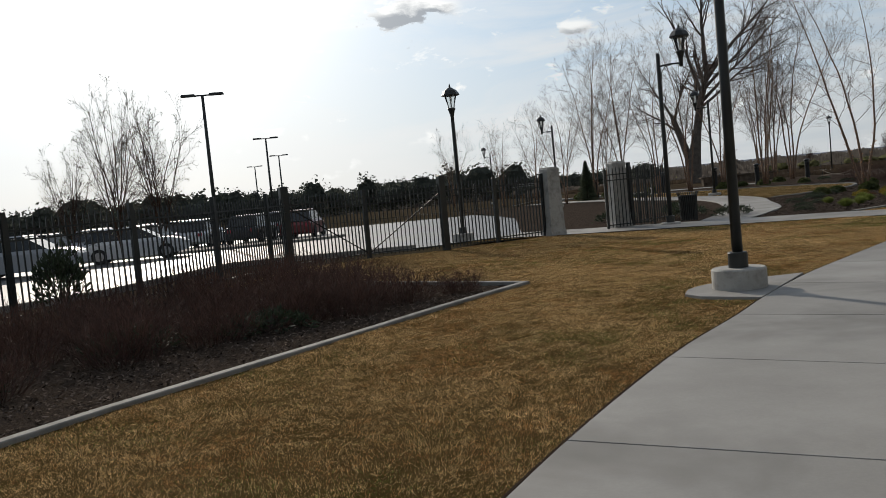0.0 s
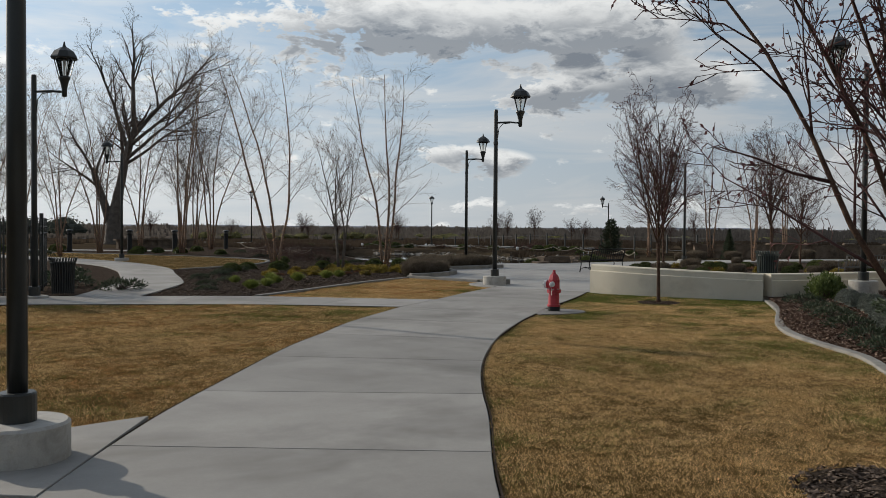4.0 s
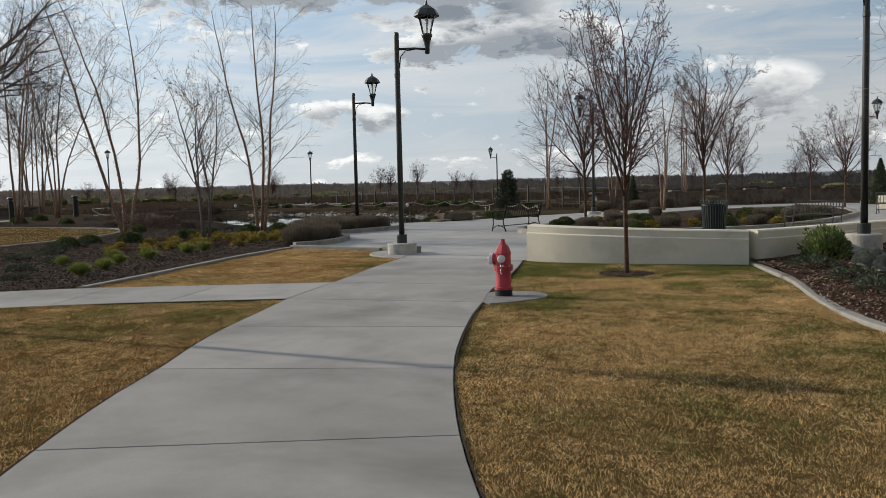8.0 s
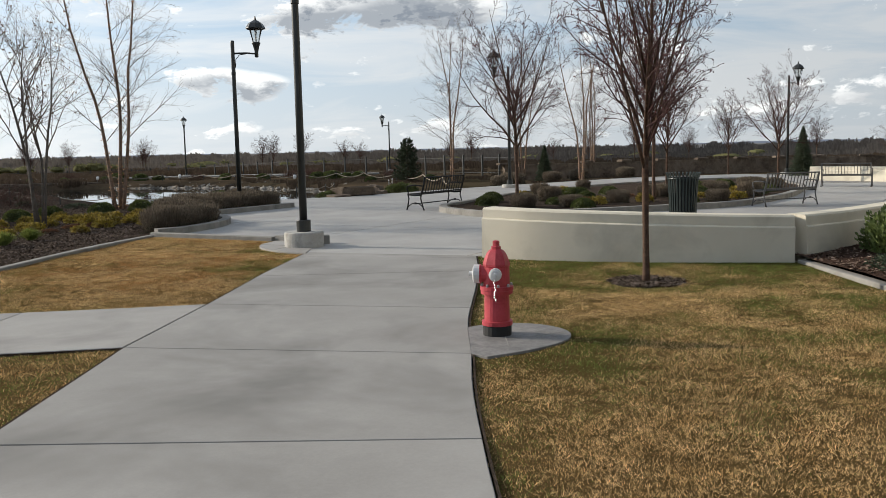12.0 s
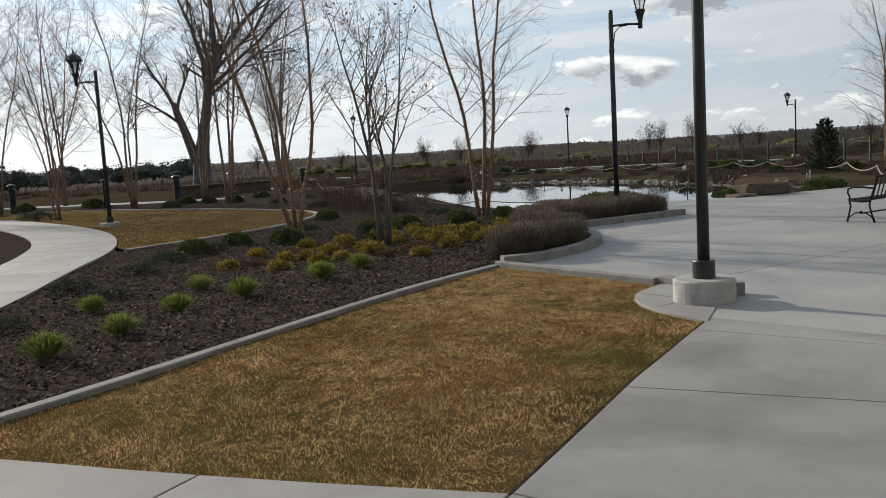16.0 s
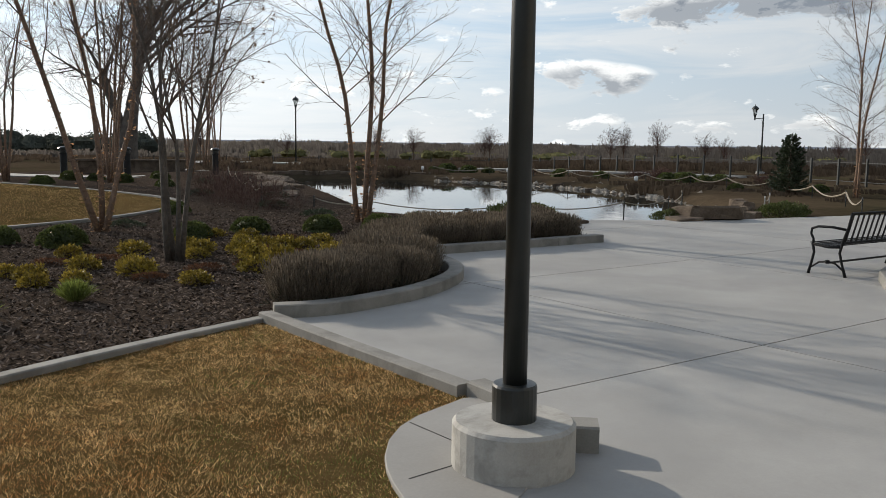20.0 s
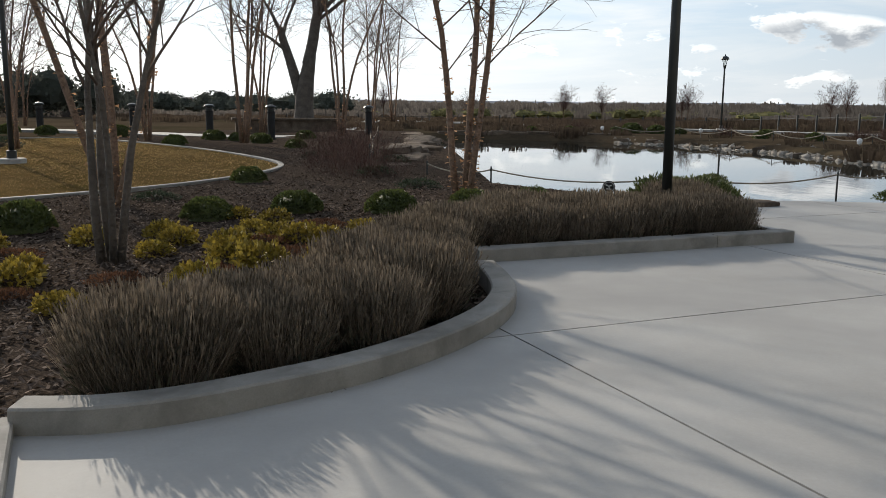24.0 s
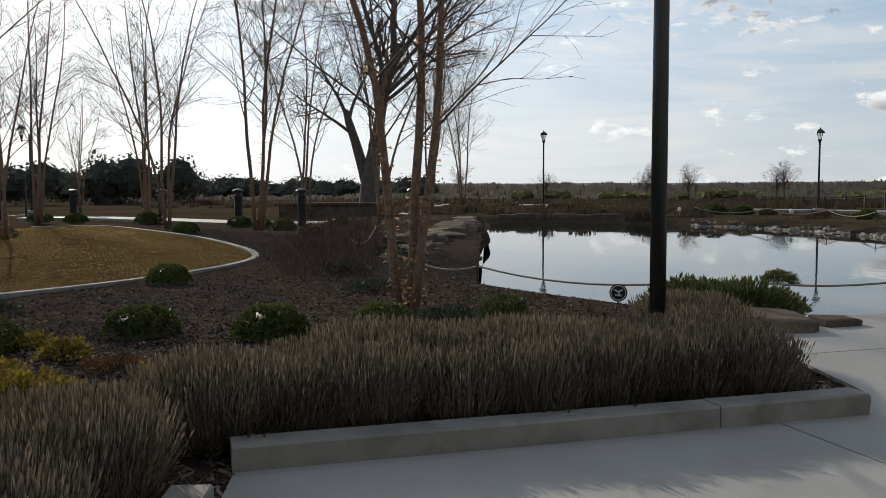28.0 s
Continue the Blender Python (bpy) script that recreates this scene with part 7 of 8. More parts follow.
def lot_lamp(x, y, tall, turn):
    l = thing("car_park_lamp", "tall twin-headed car park light on a slim pole", "street lamp", "car park lights", pose(x, y, -0.05, 0, 0, turn))
    ob("pole", MB().lathe(0, 0, [(0.11, 0), (0.10, tall * 0.5), (0.075, tall)], 10), BLACK, l, smooth=True)
    ob("cross_arm", MB().tube([(-0.55, 0, tall), (0.55, 0, tall)], [0.04, 0.04], 6), BLACK, l)
    for s in (-1, 1):
        ob("lamp_head", MB().box(s * 0.75, 0, tall - 0.03, 0.75, 0.34, 0.13, 0, 0.05), BLACK, l)


lot_lamp(-11.05, 47.7, 8.1, 8)
lot_lamp(-15.3, 79.9, 8.1, 10)
lot_lamp(-20.2, 107.2, 8.1, 10)
lot_lamp(-28.5, 128.3, 8.1, 10)


# ---------------------------------------------------------------- pond edge
def rock_mesh(seed, sx, sy, sz, rough=0.16, flat=0.0):
    """A broken stone: a box cut about, its corners knocked off."""
    r = random.Random(seed)
    bm = bmesh.new()
    bmesh.ops.create_cube(bm, size=1.0)
    bmesh.ops.bevel(bm, geom=bm.edges[:], offset=0.10, segments=1, affect="EDGES")
    for vert in bm.verts:
        k = 1 + r.uniform(-rough, rough)
        vert.co = Vector((vert.co.x * sx * k, vert.co.y * sy * (1 + r.uniform(-rough, rough)), (vert.co.z + 0.5) * sz * (1 + r.uniform(-rough, rough) * (1 - flat))))
    me = bpy.data.meshes.new("rock")
    bm.to_mesh(me)
    bm.free()
    me.materials.append(STONE)
    return me


R = random.Random(88)
rocks = [rock_mesh(100 + k, 1.0, 0.7, 0.5) for k in range(6)]
flats = [rock_mesh(200 + k, 1.4, 1.0, 0.20, 0.10, 0.6) for k in range(6)]


def rock(x, y, z, s, turn, flat=False, label="weathered brown boulder at the pond edge", sz=1.0):
    o = ob("flat_stone" if flat else "boulder", R.choice(flats if flat else rocks), STONE, None, label, "rock", "pond stones")
    o.matrix_basis = pose(x, y, z, R.uniform(-4, 4), R.uniform(-4, 4), turn) @ Matrix.Diagonal((s, s, s * sz, 1))
    return o


# stacked ledge on the western shore
west = [p for p in SHORE if p[0] < 33.4 and 45.0 < p[1] < 74.5]
west.sort(key=lambda p: p[1])
for i, p in enumerate(west):
    top = 0.20 if 51 < p[1] < 64 else 0.0 if p[1] > 49 else -0.36
    z = -0.62
    k = 0
    while z < top:
        h = R.uniform(0.14, 0.24)
        back = 0.10 * k
        rock(p[0] - 0.72 - back + R.uniform(-.12, .12), p[1] + R.uniform(-.3, .3), z, R.uniform(0.75, 1.1), R.uniform(60, 110), True, "flat stacked brown ledge stone above the water", h / 0.20)
        z += h * 0.93
        k += 1
for x, y, z, s, t, sz in ((27.2, 44.6, -0.36, 0.7, 20, 0.8), (27.9, 43.4, -0.40, 0.8, -20, 0.8), (28.4, 42.4, -0.38, 0.7, -40, 0.8), (27.4, 42.6, -0.22, 0.55, 10, .7), (28.7, 41.2, -0.30, 0.7, -35, 0.8), (28.0, 40.8, -0.14, 0.5, 10, .7), (26.9, 45.6, -0.26, 0.8, 70, 1.0), (31.6, 39.5, -0.24, 0.9, 0, 0.8), (32.9, 39.35, -0.22, 0.8, 8, 0.8), (26.8, 47.0, -0.24, 0.8, 60, 1.0), (34.0, 39.6, -0.3, 0.8, 14, 0.8)):
    rock(x, y, z, s, t, True, "flat brown slab at the water's edge", sz)
rock(29.85, 38.9, -0.02, 0.86, -6, True, "long squared brown stone block beside the plaza", 1.15)
rock(30.85, 38.95, -0.02, 0.36, 8, True, "small squared brown stone block beside the plaza", 1.6)
rock(34.95, 38.95, -0.02, 1.05, -12, True, "squared dark stone block at the plaza edge", 1.7)
rock(34.0, 38.75, -0.02, 0.6, -8, True, "low squared dark stone at the plaza edge", 1.0)
for x, y, s, t in ((36.0, 39.4, 0.6, 20), (36.6, 39.9, 0.5, 50), (37.2, 39.6, 0.6, 30), (36.9, 40.6, 0.7, 60), (38.6, 41.2, .6, 20), (39.6, 42.2, .7, 10), (40.8, 43.6, .7, 60), (36.2, 40.3, .5, 0)):
    rock(x, y, -0.2, s, t)
for k in range(46):
    p = SHORE[int(len(SHORE) * (0.33 + 0.36 * k / 46))]
    if p[1] > 72.2:
        continue
    out = Vector((p[0] - 36.5, p[1] - 57)).normalized()
    rock(p[0] + out.x * R.uniform(0.0, 1.2), p[1] + out.y * R.uniform(0.0, 1.2), -0.56, R.uniform(0.4, 0.75), R.uniform(0, 180), k % 3 == 0, "pale brown boulder on the far shore", 1.1)


def riprap(name, count, seed, inner, outer, a0, a1, size, label):
    """Loose stones heaped along the shore, joined."""
    r = np.random.RandomState(seed)
    cube = np.array([(-1, -1, -1), (1, -1, -1), (1, 1, -1), (-1, 1, -1), (-1, -1, 1), (1, -1, 1), (1, 1, 1), (-1, 1, 1)], float) * 0.5
    quads = np.array([(3, 2, 1, 0), (4, 5, 6, 7), (0, 1, 5, 4), (1, 2, 6, 5), (2, 3, 7, 6), (3, 0, 4, 7)])
    V, F = [], []
    n = len(SHORE)
    for k in range(count):
        i = int(n * r.uniform(a0, a1)) % n
        p, q = SHORE[i], SHORE[(i + 1) % n]
        t = r.uniform()
        x, y = p[0] + (q[0] - p[0]) * t, p[1] + (q[1] - p[1]) * t
        if y > 72.2:
            continue
        d = Vector((x - 36.5, y - 57)).normalized()
        f = r.uniform(inner, outer)
        s = r.uniform(size[0], size[1])
        c = cube * (s * r.uniform(0.7, 1.4), s * r.uniform(0.6, 1.1), s * r.uniform(0.5, 0.9)) * r.uniform(0.65, 1.1, (8, 1))
        e = Euler((r.uniform(-.6, .6), r.uniform(-.6, .6), r.uniform(0, 6.28))).to_matrix()
        c = c @ np.array(e).T
        V.append(c + (x + d.x * f, y + d.y * f, -0.52 + 0.15 * max(0, f)))
        F.append(quads + 8 * len(F))
    me = raw_mesh(name, np.concatenate(V), np.concatenate(F), RIPRAP, 4)
    return ob(name, me, RIPRAP, None, label, "stones", kind="stuff")


riprap("shore_stones", 3000, 5, -0.15, 1.5, 0.26, 0.66, (0.14, 0.38), "loose pale stones heaped along the far shore")
riprap("shore_pebbles", 500, 6, -0.2, 1.0, 0.12, 0.34, (0.08, 0.26), "small loose stones on the near shore")


# rope rails on short posts
def rope_fence(label, pts, z, high=0.62, mat=STEEL, sag=0.13, thick=0.016):
    f = thing("rope_fence", label, "rope fence")
    for x, y in pts:
        ob("post", MB().lathe(x, y, [(0.02, z - 0.2), (0.019, z + high - 0.05), (0.028, z + high - 0.04), (0.014, z + high + 0.03)], 8), mat, f)
    for (x0, y0), (x1, y1) in zip(pts, pts[1:]):
        line = []
        for k in range(9):
            t = k / 8
            line.append((x0 + (x1 - x0) * t, y0 + (y1 - y0) * t, z + high - 0.04 - sag * 4 * t * (1 - t)))
        ob("rope", MB().tube(line, [thick] * 9, 5), ROPE, f, "sagging pale rope")
    return f


rope_fence("sagging rope on short posts above the rock ledge", [(29.0, 66.5), (27.2, 57.5), (26.4, 52.0), (25.6, 47.6)], 0.0, 0.62, BLACK, 0.28, 0.02)
rope_fence("sagging rope on short posts at the pond edge", [(26.7, 46.0), (27.65, 44.0), (29.9, 41.08), (30.9, 41.18), (34.6, 41.9), (37.4, 43.2), (39.4, 44.8)], -0.32, 0.62, BLACK)
rope_fence("sagging rope on short posts along the far shore", [(41.2, 39.2), (44.8, 42.6), (48.0, 46.7), (50.3, 50.9), (51.5, 54.9), (51.6, 57.6), (50.8, 60.3), (50.3, 63.0), (49.7, 66.2), (49.5, 69.8), (48.2, 73.2), (45.6, 76.6)], -0.17, 0.60, BLACK, 0.27, 0.028)
rope_fence("sagging rope on short posts beside the plaza", [(38.0, 39.9), (39.6, 41.2)], -0.1, 0.58, STEEL)
for x, y in ((47.5, 57.1), (48.4, 71.2), (44.4, 75.8)):
    ln = thing("path_light", "small white path light on a thin stake", "path light", "path lights", pose(x, y, -0.1))
    ob("stake", MB().lathe(0, 0, [(0.015, -0.05), (0.012, 0.3)], 6), STEEL, ln)
    ob("lamp_head", MB().lathe(0, 0, [(0.04, 0.26), (0.10, 0.30), (0.11, 0.42), (0.08, 0.50), (0.03, 0.52)], 10), WHITE, ln)

# round notice by the water
sg = thing("round_sign", "small round black and white notice on a stake", "sign", at=pose(29.1, 41.2, -0.17, 0, 0, -16))
ob("stake", MB().box(0, 0.012, 0, 0.03, 0.02, 0.28), STEEL, sg)
ob("disc", MB().tube([(0, 0.0, 0.30), (0, 0.012, 0.30)], [0.12, 0.12], 28), SIGNBLACK, sg)
ring = [(0.099 * math.cos(2 * math.pi * i / 28), -0.004, 0.30 + 0.099 * math.sin(2 * math.pi * i / 28)) for i in range(29)]
ob("ring", MB().tube(ring, [0.007] * 29, 4), WHITE, sg, "white ring")
for k, (a, b) in enumerate((((-.055, .045), (.0, .015)), ((.0, .015), (.055, .042)), ((-.045, -.03), (.045, -.04)), ((.0, .015), (.015, -.04)))):
    ob("mark", MB().tube([(a[0], -0.004, 0.30 + a[1]), (b[0], -0.004, 0.30 + b[1])], [0.012, 0.011], 5), WHITE, sg, "white emblem stroke")

# fence beyond the water
pf = thing("pond_fence", "black metal fence far behind the pond", "fence")
line_p = smooth_line([(28.0, 116.0, -0.95), (41.0, 113.0, -0.9), (52.8, 107.1, -0.85), (58.8, 102.1, -0.9), (62.4, 93.0, -0.75), (62.6, 83.8, -0.45), (61.8, 72.5, -0.12), (62.2, 66.7, -0.1), (62.2, 62.0, -0.1), (61.3, 57.3, -0.1), (59.6, 51.4, -0.1), (57.2, 46.4, -0.1)], 2.4)
for x, y, a in along([p[:2] for p in line_p], 2.4):
    post(pf, x, y, a, 0.11, 1.5, min(line_p, key=lambda q: math.dist(q[:2], (x, y)))[2])
for up in (0.25, 1.28):
    ob("rail", MB().sweep([(p[0], p[1], p[2] + up) for p in line_p], [(-0.018, -0.016), (-0.018, 0.016), (0.018, 0.016), (0.018, -0.016)]), BLACK, pf)

# far walk, bollards, bridge over the inflow
far_walk = [(9.0, 79.0), (13.0, 78.2), (18.0, 73.6), (22.0, 69.5), (26.0, 69.6), (29.0, 76.0), (31.0, 90.0), (35.0, 107.0), (39.0, 109.0), (43.4, 102.8), (47.7, 94.8), (52.0, 87.0), (58.0, 80.0), (64.0, 66.0)]
fw = smooth_line(far_walk, 1.5)
ob("far_walk", MB().sweep(fw, [(-1.1, -0.12), (-1.1, 0.03), (1.1, 0.03), (1.1, -0.12)]), CONCRETE, kind="structure", label="pale concrete walk beyond the pond", category="path")


def bollard(x, y):
    b = thing("bollard_light", "dark stone bollard with a capped lantern", "bollard", "bollards", pose(x, y, 0))
    ob("shaft", MB().lathe(0, 0, [(0.19, -0.1), (0.19, 0.05), (0.165, 0.08), (0.165, 1.16), (0.185, 1.19), (0.185, 1.23)], 14), RUBBER, b)
    ob("lantern", MB().lathe(0, 0, [(0.14, 1.22), (0.14, 1.30), (0.19, 1.31), (0.19, 1.34), (0.14, 1.35), (0.14, 1.40)], 14), BLACK, b)
    ob("cap", MB().lathe(0, 0, [(0.24, 1.39), (0.25, 1.43), (0.19, 1.50), (0.05, 1.54)], 14), BLACK, b)


for x, y in ((17.9, 69.6), (21.4, 67.6), (24.1, 66.2), (29.0, 69.4), (13.2, 73.0)):
    bollard(x, y)
tb = thing("stone_bench", "dark long stone seat wall behind the round lawn", "seat wall", at=pose(25.6, 76.0, 0, 0, 0, 4))
ob("body", MB().box(0, 0, -0.1, 6.0, 0.6, 0.75, 0, 0.02), STONE, tb)
ob("cap", MB().box(0, 0, 0.65, 6.4, 0.8, 0.13, 0, 0.03), STONE, tb)
br = thing("retaining_wall", "low dark stone retaining wall at the head of the pond", "wall")
for k in range(9):
    f = k / 8
    bx, by = 35.2 + 8.6 * f, 78.0 - 2.6 * f * f - 0.6 * f
    ob("block", MB().box(bx, by, -0.8, 1.16 + 0.1 * (k % 3), 0.5, 0.82 + 0.05 * (k % 2), -0.3 * f - 0.05, 0.04), STONE, br)

# dark stone boundary wall with pale caps east of the alcove
bw = thing("boundary_wall", "dark stepped boundary wall with pale stone caps", "wall")
wl = [(52.0, 44.0), (62.0, 39.0), (70.0, 32.0), (73.0, 24.0), (72.0, 14.0), (66.0, 8.0)]
for k, (a, b) in enumerate(zip(wl, wl[1:])):
    m = max(1, int(math.dist(a, b) / 2.6))
    yaw = math.atan2(b[1] - a[1], b[0] - a[0])
    for i in range(m):
        t = (i + 0.5) / m
        x, y = a[0] + (b[0] - a[0]) * t, a[1] + (b[1] - a[1]) * t
        L = math.dist(a, b) / m
        ob("wall_panel", MB().box(x, y, -0.6, L, 0.3, 1.40, yaw), STONE, bw)
        ex, ey = a[0] + (b[0] - a[0]) * (i / m), a[1] + (b[1] - a[1]) * (i / m)
        ob("pier_cap", MB().box(ex, ey, 0.803, 0.75, 0.5, 0.12, yaw, 0.04), STONE, bw, "weathered stone cap")


# ---------------------------------------------------------------- the building
def building():
    """A tall cream panelled building: a long wall with stepped pilasters, joints and narrow windows."""
    b = thing("cream_building", "tall cream panelled building with stepped pilasters", "building")
    P = [Vector((45.8, 14.3)), Vector((30.2, -1.2))]
    body = [(45.8, 14.3), (30.2, -1.2), (40.0, -13.0), (66.0, 1.0), (56.2, 13.7)]
    ob("wall", MB().prism(body if area(body) > 0 else body[::-1], -0.3, 6.3), PRECAST, b)
    inner = [(46.3, 13.75), (31.0, -1.35), (40.0, -11.0), (63.0, 1.0), (55.0, 12.9)]
    ob("upper_wall", MB().prism(inner if area(inner) > 0 else inner[::-1], 6.3, 17.0), PRECAST, b)
    d = (P[-1] - P[0]).normalized()
    nrm = Vector((-d.y, d.x))
    if nrm.dot(Vector((20, 15)) - P[0]) < 0:
        nrm = -nrm
    yaw = math.atan2(d.y, d.x)
    # stepped pilasters built up of panels with open joints
    for s in (0.5, 4.1, 7.7, 11.6, 15.4):
        q = P[0] + d * s
        lift = 1 + 0.11 * s
        for wide, deep, tall in ((1.9, 0.55, 5.9 * lift), (1.25, 1.0, 5.0 * lift)):
            c = q + nrm * (deep / 2 - 0.05)
            zz = -0.3
            while zz < tall - 0.01:
                h = min(1.15, tall - zz)
                ob("pilaster_panel", MB().box(c.x, c.y, zz + 0.012, wide, deep, h - 0.024, yaw, 0.03), PRECAST, b)
                zz += h
            top = [(wide / 2, 0.0), (wide / 2 - 0.35, 0.5)]
            ob("pilaster_cap", MB().box(c.x, c.y, tall, wide, deep, 0.55, yaw, 0.30 if deep > 0.6 else 0.2), PRECAST, b)
    for s in (2.3, 5.9, 9.65, 13.5):
        q = P[0] + d * s + nrm * 0.03
        zz = -0.3
        while zz < 6.1:
            ob("wall_panel", MB().box(q.x, q.y, zz + 0.012, 1.5, 0.12, 1.126, yaw, 0.01), PRECAST, b)
            zz += 1.15
        q = P[0] + d * s - nrm * 0.30
        win = ob("window", MB().box(q.x, q.y, 6.6, 1.1, 0.10, 3.2, yaw), CARGLASS, b, "narrow leaded window")
        for m in range(8):
            c = q + nrm * 0.07
            ob("glazing_bar", MB().box(c.x, c.y, 6.7 + 0.4 * m, 1.1, 0.03, 0.05, yaw), PRECAST, win)
        for m in (-0.36, 0.0, 0.36):
            c = q + nrm * 0.072 + d * m
            ob("mullion", MB().box(c.x, c.y, 6.6, 0.05, 0.03, 3.2, yaw), PRECAST, win)
    c = P[0] + d * 6 + nrm * 1.5
    ob("step", MB().box(c.x, c.y, -0.1, 14.0, 1.6, 0.22, yaw, 0.02), CONCRETE, b)


building()


# ---------------------------------------------------------------- distance
def far_woods(name, label, seed, bands, mat, round_heads=False):
    """Belts of distant growth: bundles of blunt upright shoots, or dense rounded crowns, joined. A band: bearings, distances, count, heights or (skyline) degrees above eye level, widths."""
    r = np.random.RandomState(seed)
    V = []
    for (a0, a1, d0, d1, count, h0, h1, w0, w1, skyline) in bands:
        az = np.radians(r.uniform(a0, a1, count))
        d = r.uniform(d0, d1, count)
        x, y = 20 + d * np.sin(az), 30 + d * np.cos(az)
        free = ~(inside(SHORE, x, y) | inside(PLAZA_EDGE, x, y) | inside(MULCH_L, x, y) | inside(LAWN_2, x, y) | inside(LOT, x, y))
        for px, py, dd in zip(x[free], y[free], d[free]):
            z = ground_height(px, py)
            wd = r.uniform(w0, w1)
            g = r.uniform(h0, h1)
            h = 1.6 + dd * math.tan(radians(g)) - z if skyline else g
            b = math.atan2(px - 20, py - 30)
            ca, sa = math.cos(b), -math.sin(b)
            if round_heads:
                m = 260
                rings = []
                for k in range(6):
                    e = -0.9 + 2.45 * k / 5
                    for i in range(9):
                        t = 2 * math.pi * i / 9
                        f = 0.62 * r.uniform(0.7, 1.2)
                        rings.append((px + wd * f * math.cos(t) * math.cos(e), py + wd * f * math.sin(t) * math.cos(e), z + h * 0.5 + h * 0.5 * f * math.sin(e)))
                rings = np.array(rings)
                q = [(k * 9 + i, k * 9 + (i + 1) % 9, k * 9 + 9 + (i + 1) % 9, k * 9 + 9 + i) for k in range(5) for i in range(9)]
                V.append(rings[np.array(q)].reshape(-1, 3))
                n = r.normal(size=(m, 3))
                n /= np.linalg.norm(n, axis=1)[:, None]
                c = n * r.uniform(0.45, 0.96, (m, 1)) * (1 + 0.16 * np.sin(5 * n[:, :1] + px) * np.sin(6 * n[:, 2:] + py)) * np.array([wd, wd, h * 0.5]) + np.array([px, py, z + h * 0.5])
                e1 = r.normal(size=(m, 3))
                e1 /= np.linalg.norm(e1, axis=1)[:, None]
                e2 = np.cross(e1, n + 0.01)
                s = h * 0.042 * r.uniform(0.6, 1.3, (m, 1))
                V.append(np.stack([c - e1 * s, c + e2 * s, c + e1 * s, c - e2 * s], 1).reshape(-1, 3))
            else:
                m = 34
                q, a = np.sqrt(r.uniform(0, 1, m)), r.uniform(0, 6.28, m)
                tx, ty = np.cos(a) * q * wd, np.sin(a) * q * wd
                hh = h * (1 - 0.16 * q ** 2) * r.uniform(0.82, 1.0, m)
                bw = wd * 0.07 * r.uniform(0.5, 1.4, m)
                top = bw * r.uniform(0.4, 0.9, m)
                v = np.empty((m, 4, 3))
                v[:, 0] = np.stack([px + tx * .8 - ca * bw, py + ty * .8 - sa * bw, np.full(m, z - 0.3)], 1)
                v[:, 1] = np.stack([px + tx * .8 + ca * bw, py + ty * .8 + sa * bw, np.full(m, z - 0.3)], 1)
                v[:, 2] = np.stack([px + tx * 1.05 + ca * top, py + ty * 1.05 + sa * top, z + hh * r.uniform(.93, 1, m)], 1)
                v[:, 3] = np.stack([px + tx * 1.05 - ca * top, py + ty * 1.05 - sa * top, z + hh], 1)
                V.append(v.reshape(-1, 3))
    V = np.concatenate(V)
    me = raw_mesh(name, V, np.arange(len(V)).reshape(-1, 4), mat, 4)
    return ob(name, me, mat, None, label, "woodland", kind="stuff")


far_woods("far_woods", "brown leafless woods along the river plain", 301, [(-12, 100, 110, 180, 700, 0.8, 1.5, 1.2, 2.6, False), (-12, 100, 170, 260, 150, -0.7, 0.05, 1.2, 3.4, True), (-12, 100, 260, 480, 800, -0.4, 0.30, 1.8, 5.5, True), (-14, 100, 480, 900, 1000, -0.05, 0.44, 4, 10, True)], FARWOOD)
far_woods("far_willows", "hazy yellow-green willows beyond the pond", 302, [(14, 42, 98, 118, 22, -0.35, 0.02, 0.9, 1.9, True), (5, 75, 104, 150, 34, -1.15, -0.35, 1.6, 3.6, True), (5, 75, 150, 300, 70, -0.6, -0.05, 2.5, 5.0, True)], FARGREEN, True)
far_woods("far_conifers", "dark rounded tree line behind the car park", 303, [(-60, -6, 95, 150, 300, 3.0, 6.2, 2.0, 3.6, False), (-14, 8, 150, 230, 120, 3.5, 6.5, 2.5, 4.5, False)], FARPINE, True)
far_woods("dry_brush", "dry brown brush behind the pond fence", 304, [(28, 100, 66, 110, 460, 0.3, 0.8, 0.5, 1.3, False), (-8, 30, 72, 112, 200, 0.25, 0.6, 0.5, 1.2, False), (34, 80, 30, 66, 160, 0.1, 0.3, 0.4, 1.0, False), (8, 30, 50, 72, 160, 0.2, 0.5, 0.4, 1.0, False)], DRYBRUSH)


def ridge(name, label, dist, lo, hi, seed, mat, a0=-75, a1=125):
    """A line of far hills."""
    top, vs, fs = [], [], []
    n = 160
    for i in range(n):
        az = radians(a0 + (a1 - a0) * i / (n - 1))
        s = noise.noise(Vector((math.sin(az) * 4 + seed, math.cos(az) * 4, seed))) * 0.5 + 0.5
        s2 = noise.noise(Vector((math.sin(az) * 17 + seed, math.cos(az) * 17, seed))) * 0.5 + 0.5
        h = lo + (hi - lo) * (0.7 * s + 0.3 * s2)
        for k, (dd, hh) in enumerate(((0, -12), (0.12, h * 0.7 - 4), (0.22, h), (0.4, -12))):
            vs.append((20 + dist * (1 + dd) * math.sin(az), 30 + dist * (1 + dd) * math.cos(az), hh))
    for i in range(n - 1):
        fs += [(4 * i + k, 4 * i + 4 + k, 4 * i + 5 + k, 4 * i + 1 + k) for k in range(3)]
    return ob(name, MB().add(vs, fs), mat, None, label, "hills", kind="structure", smooth=True)


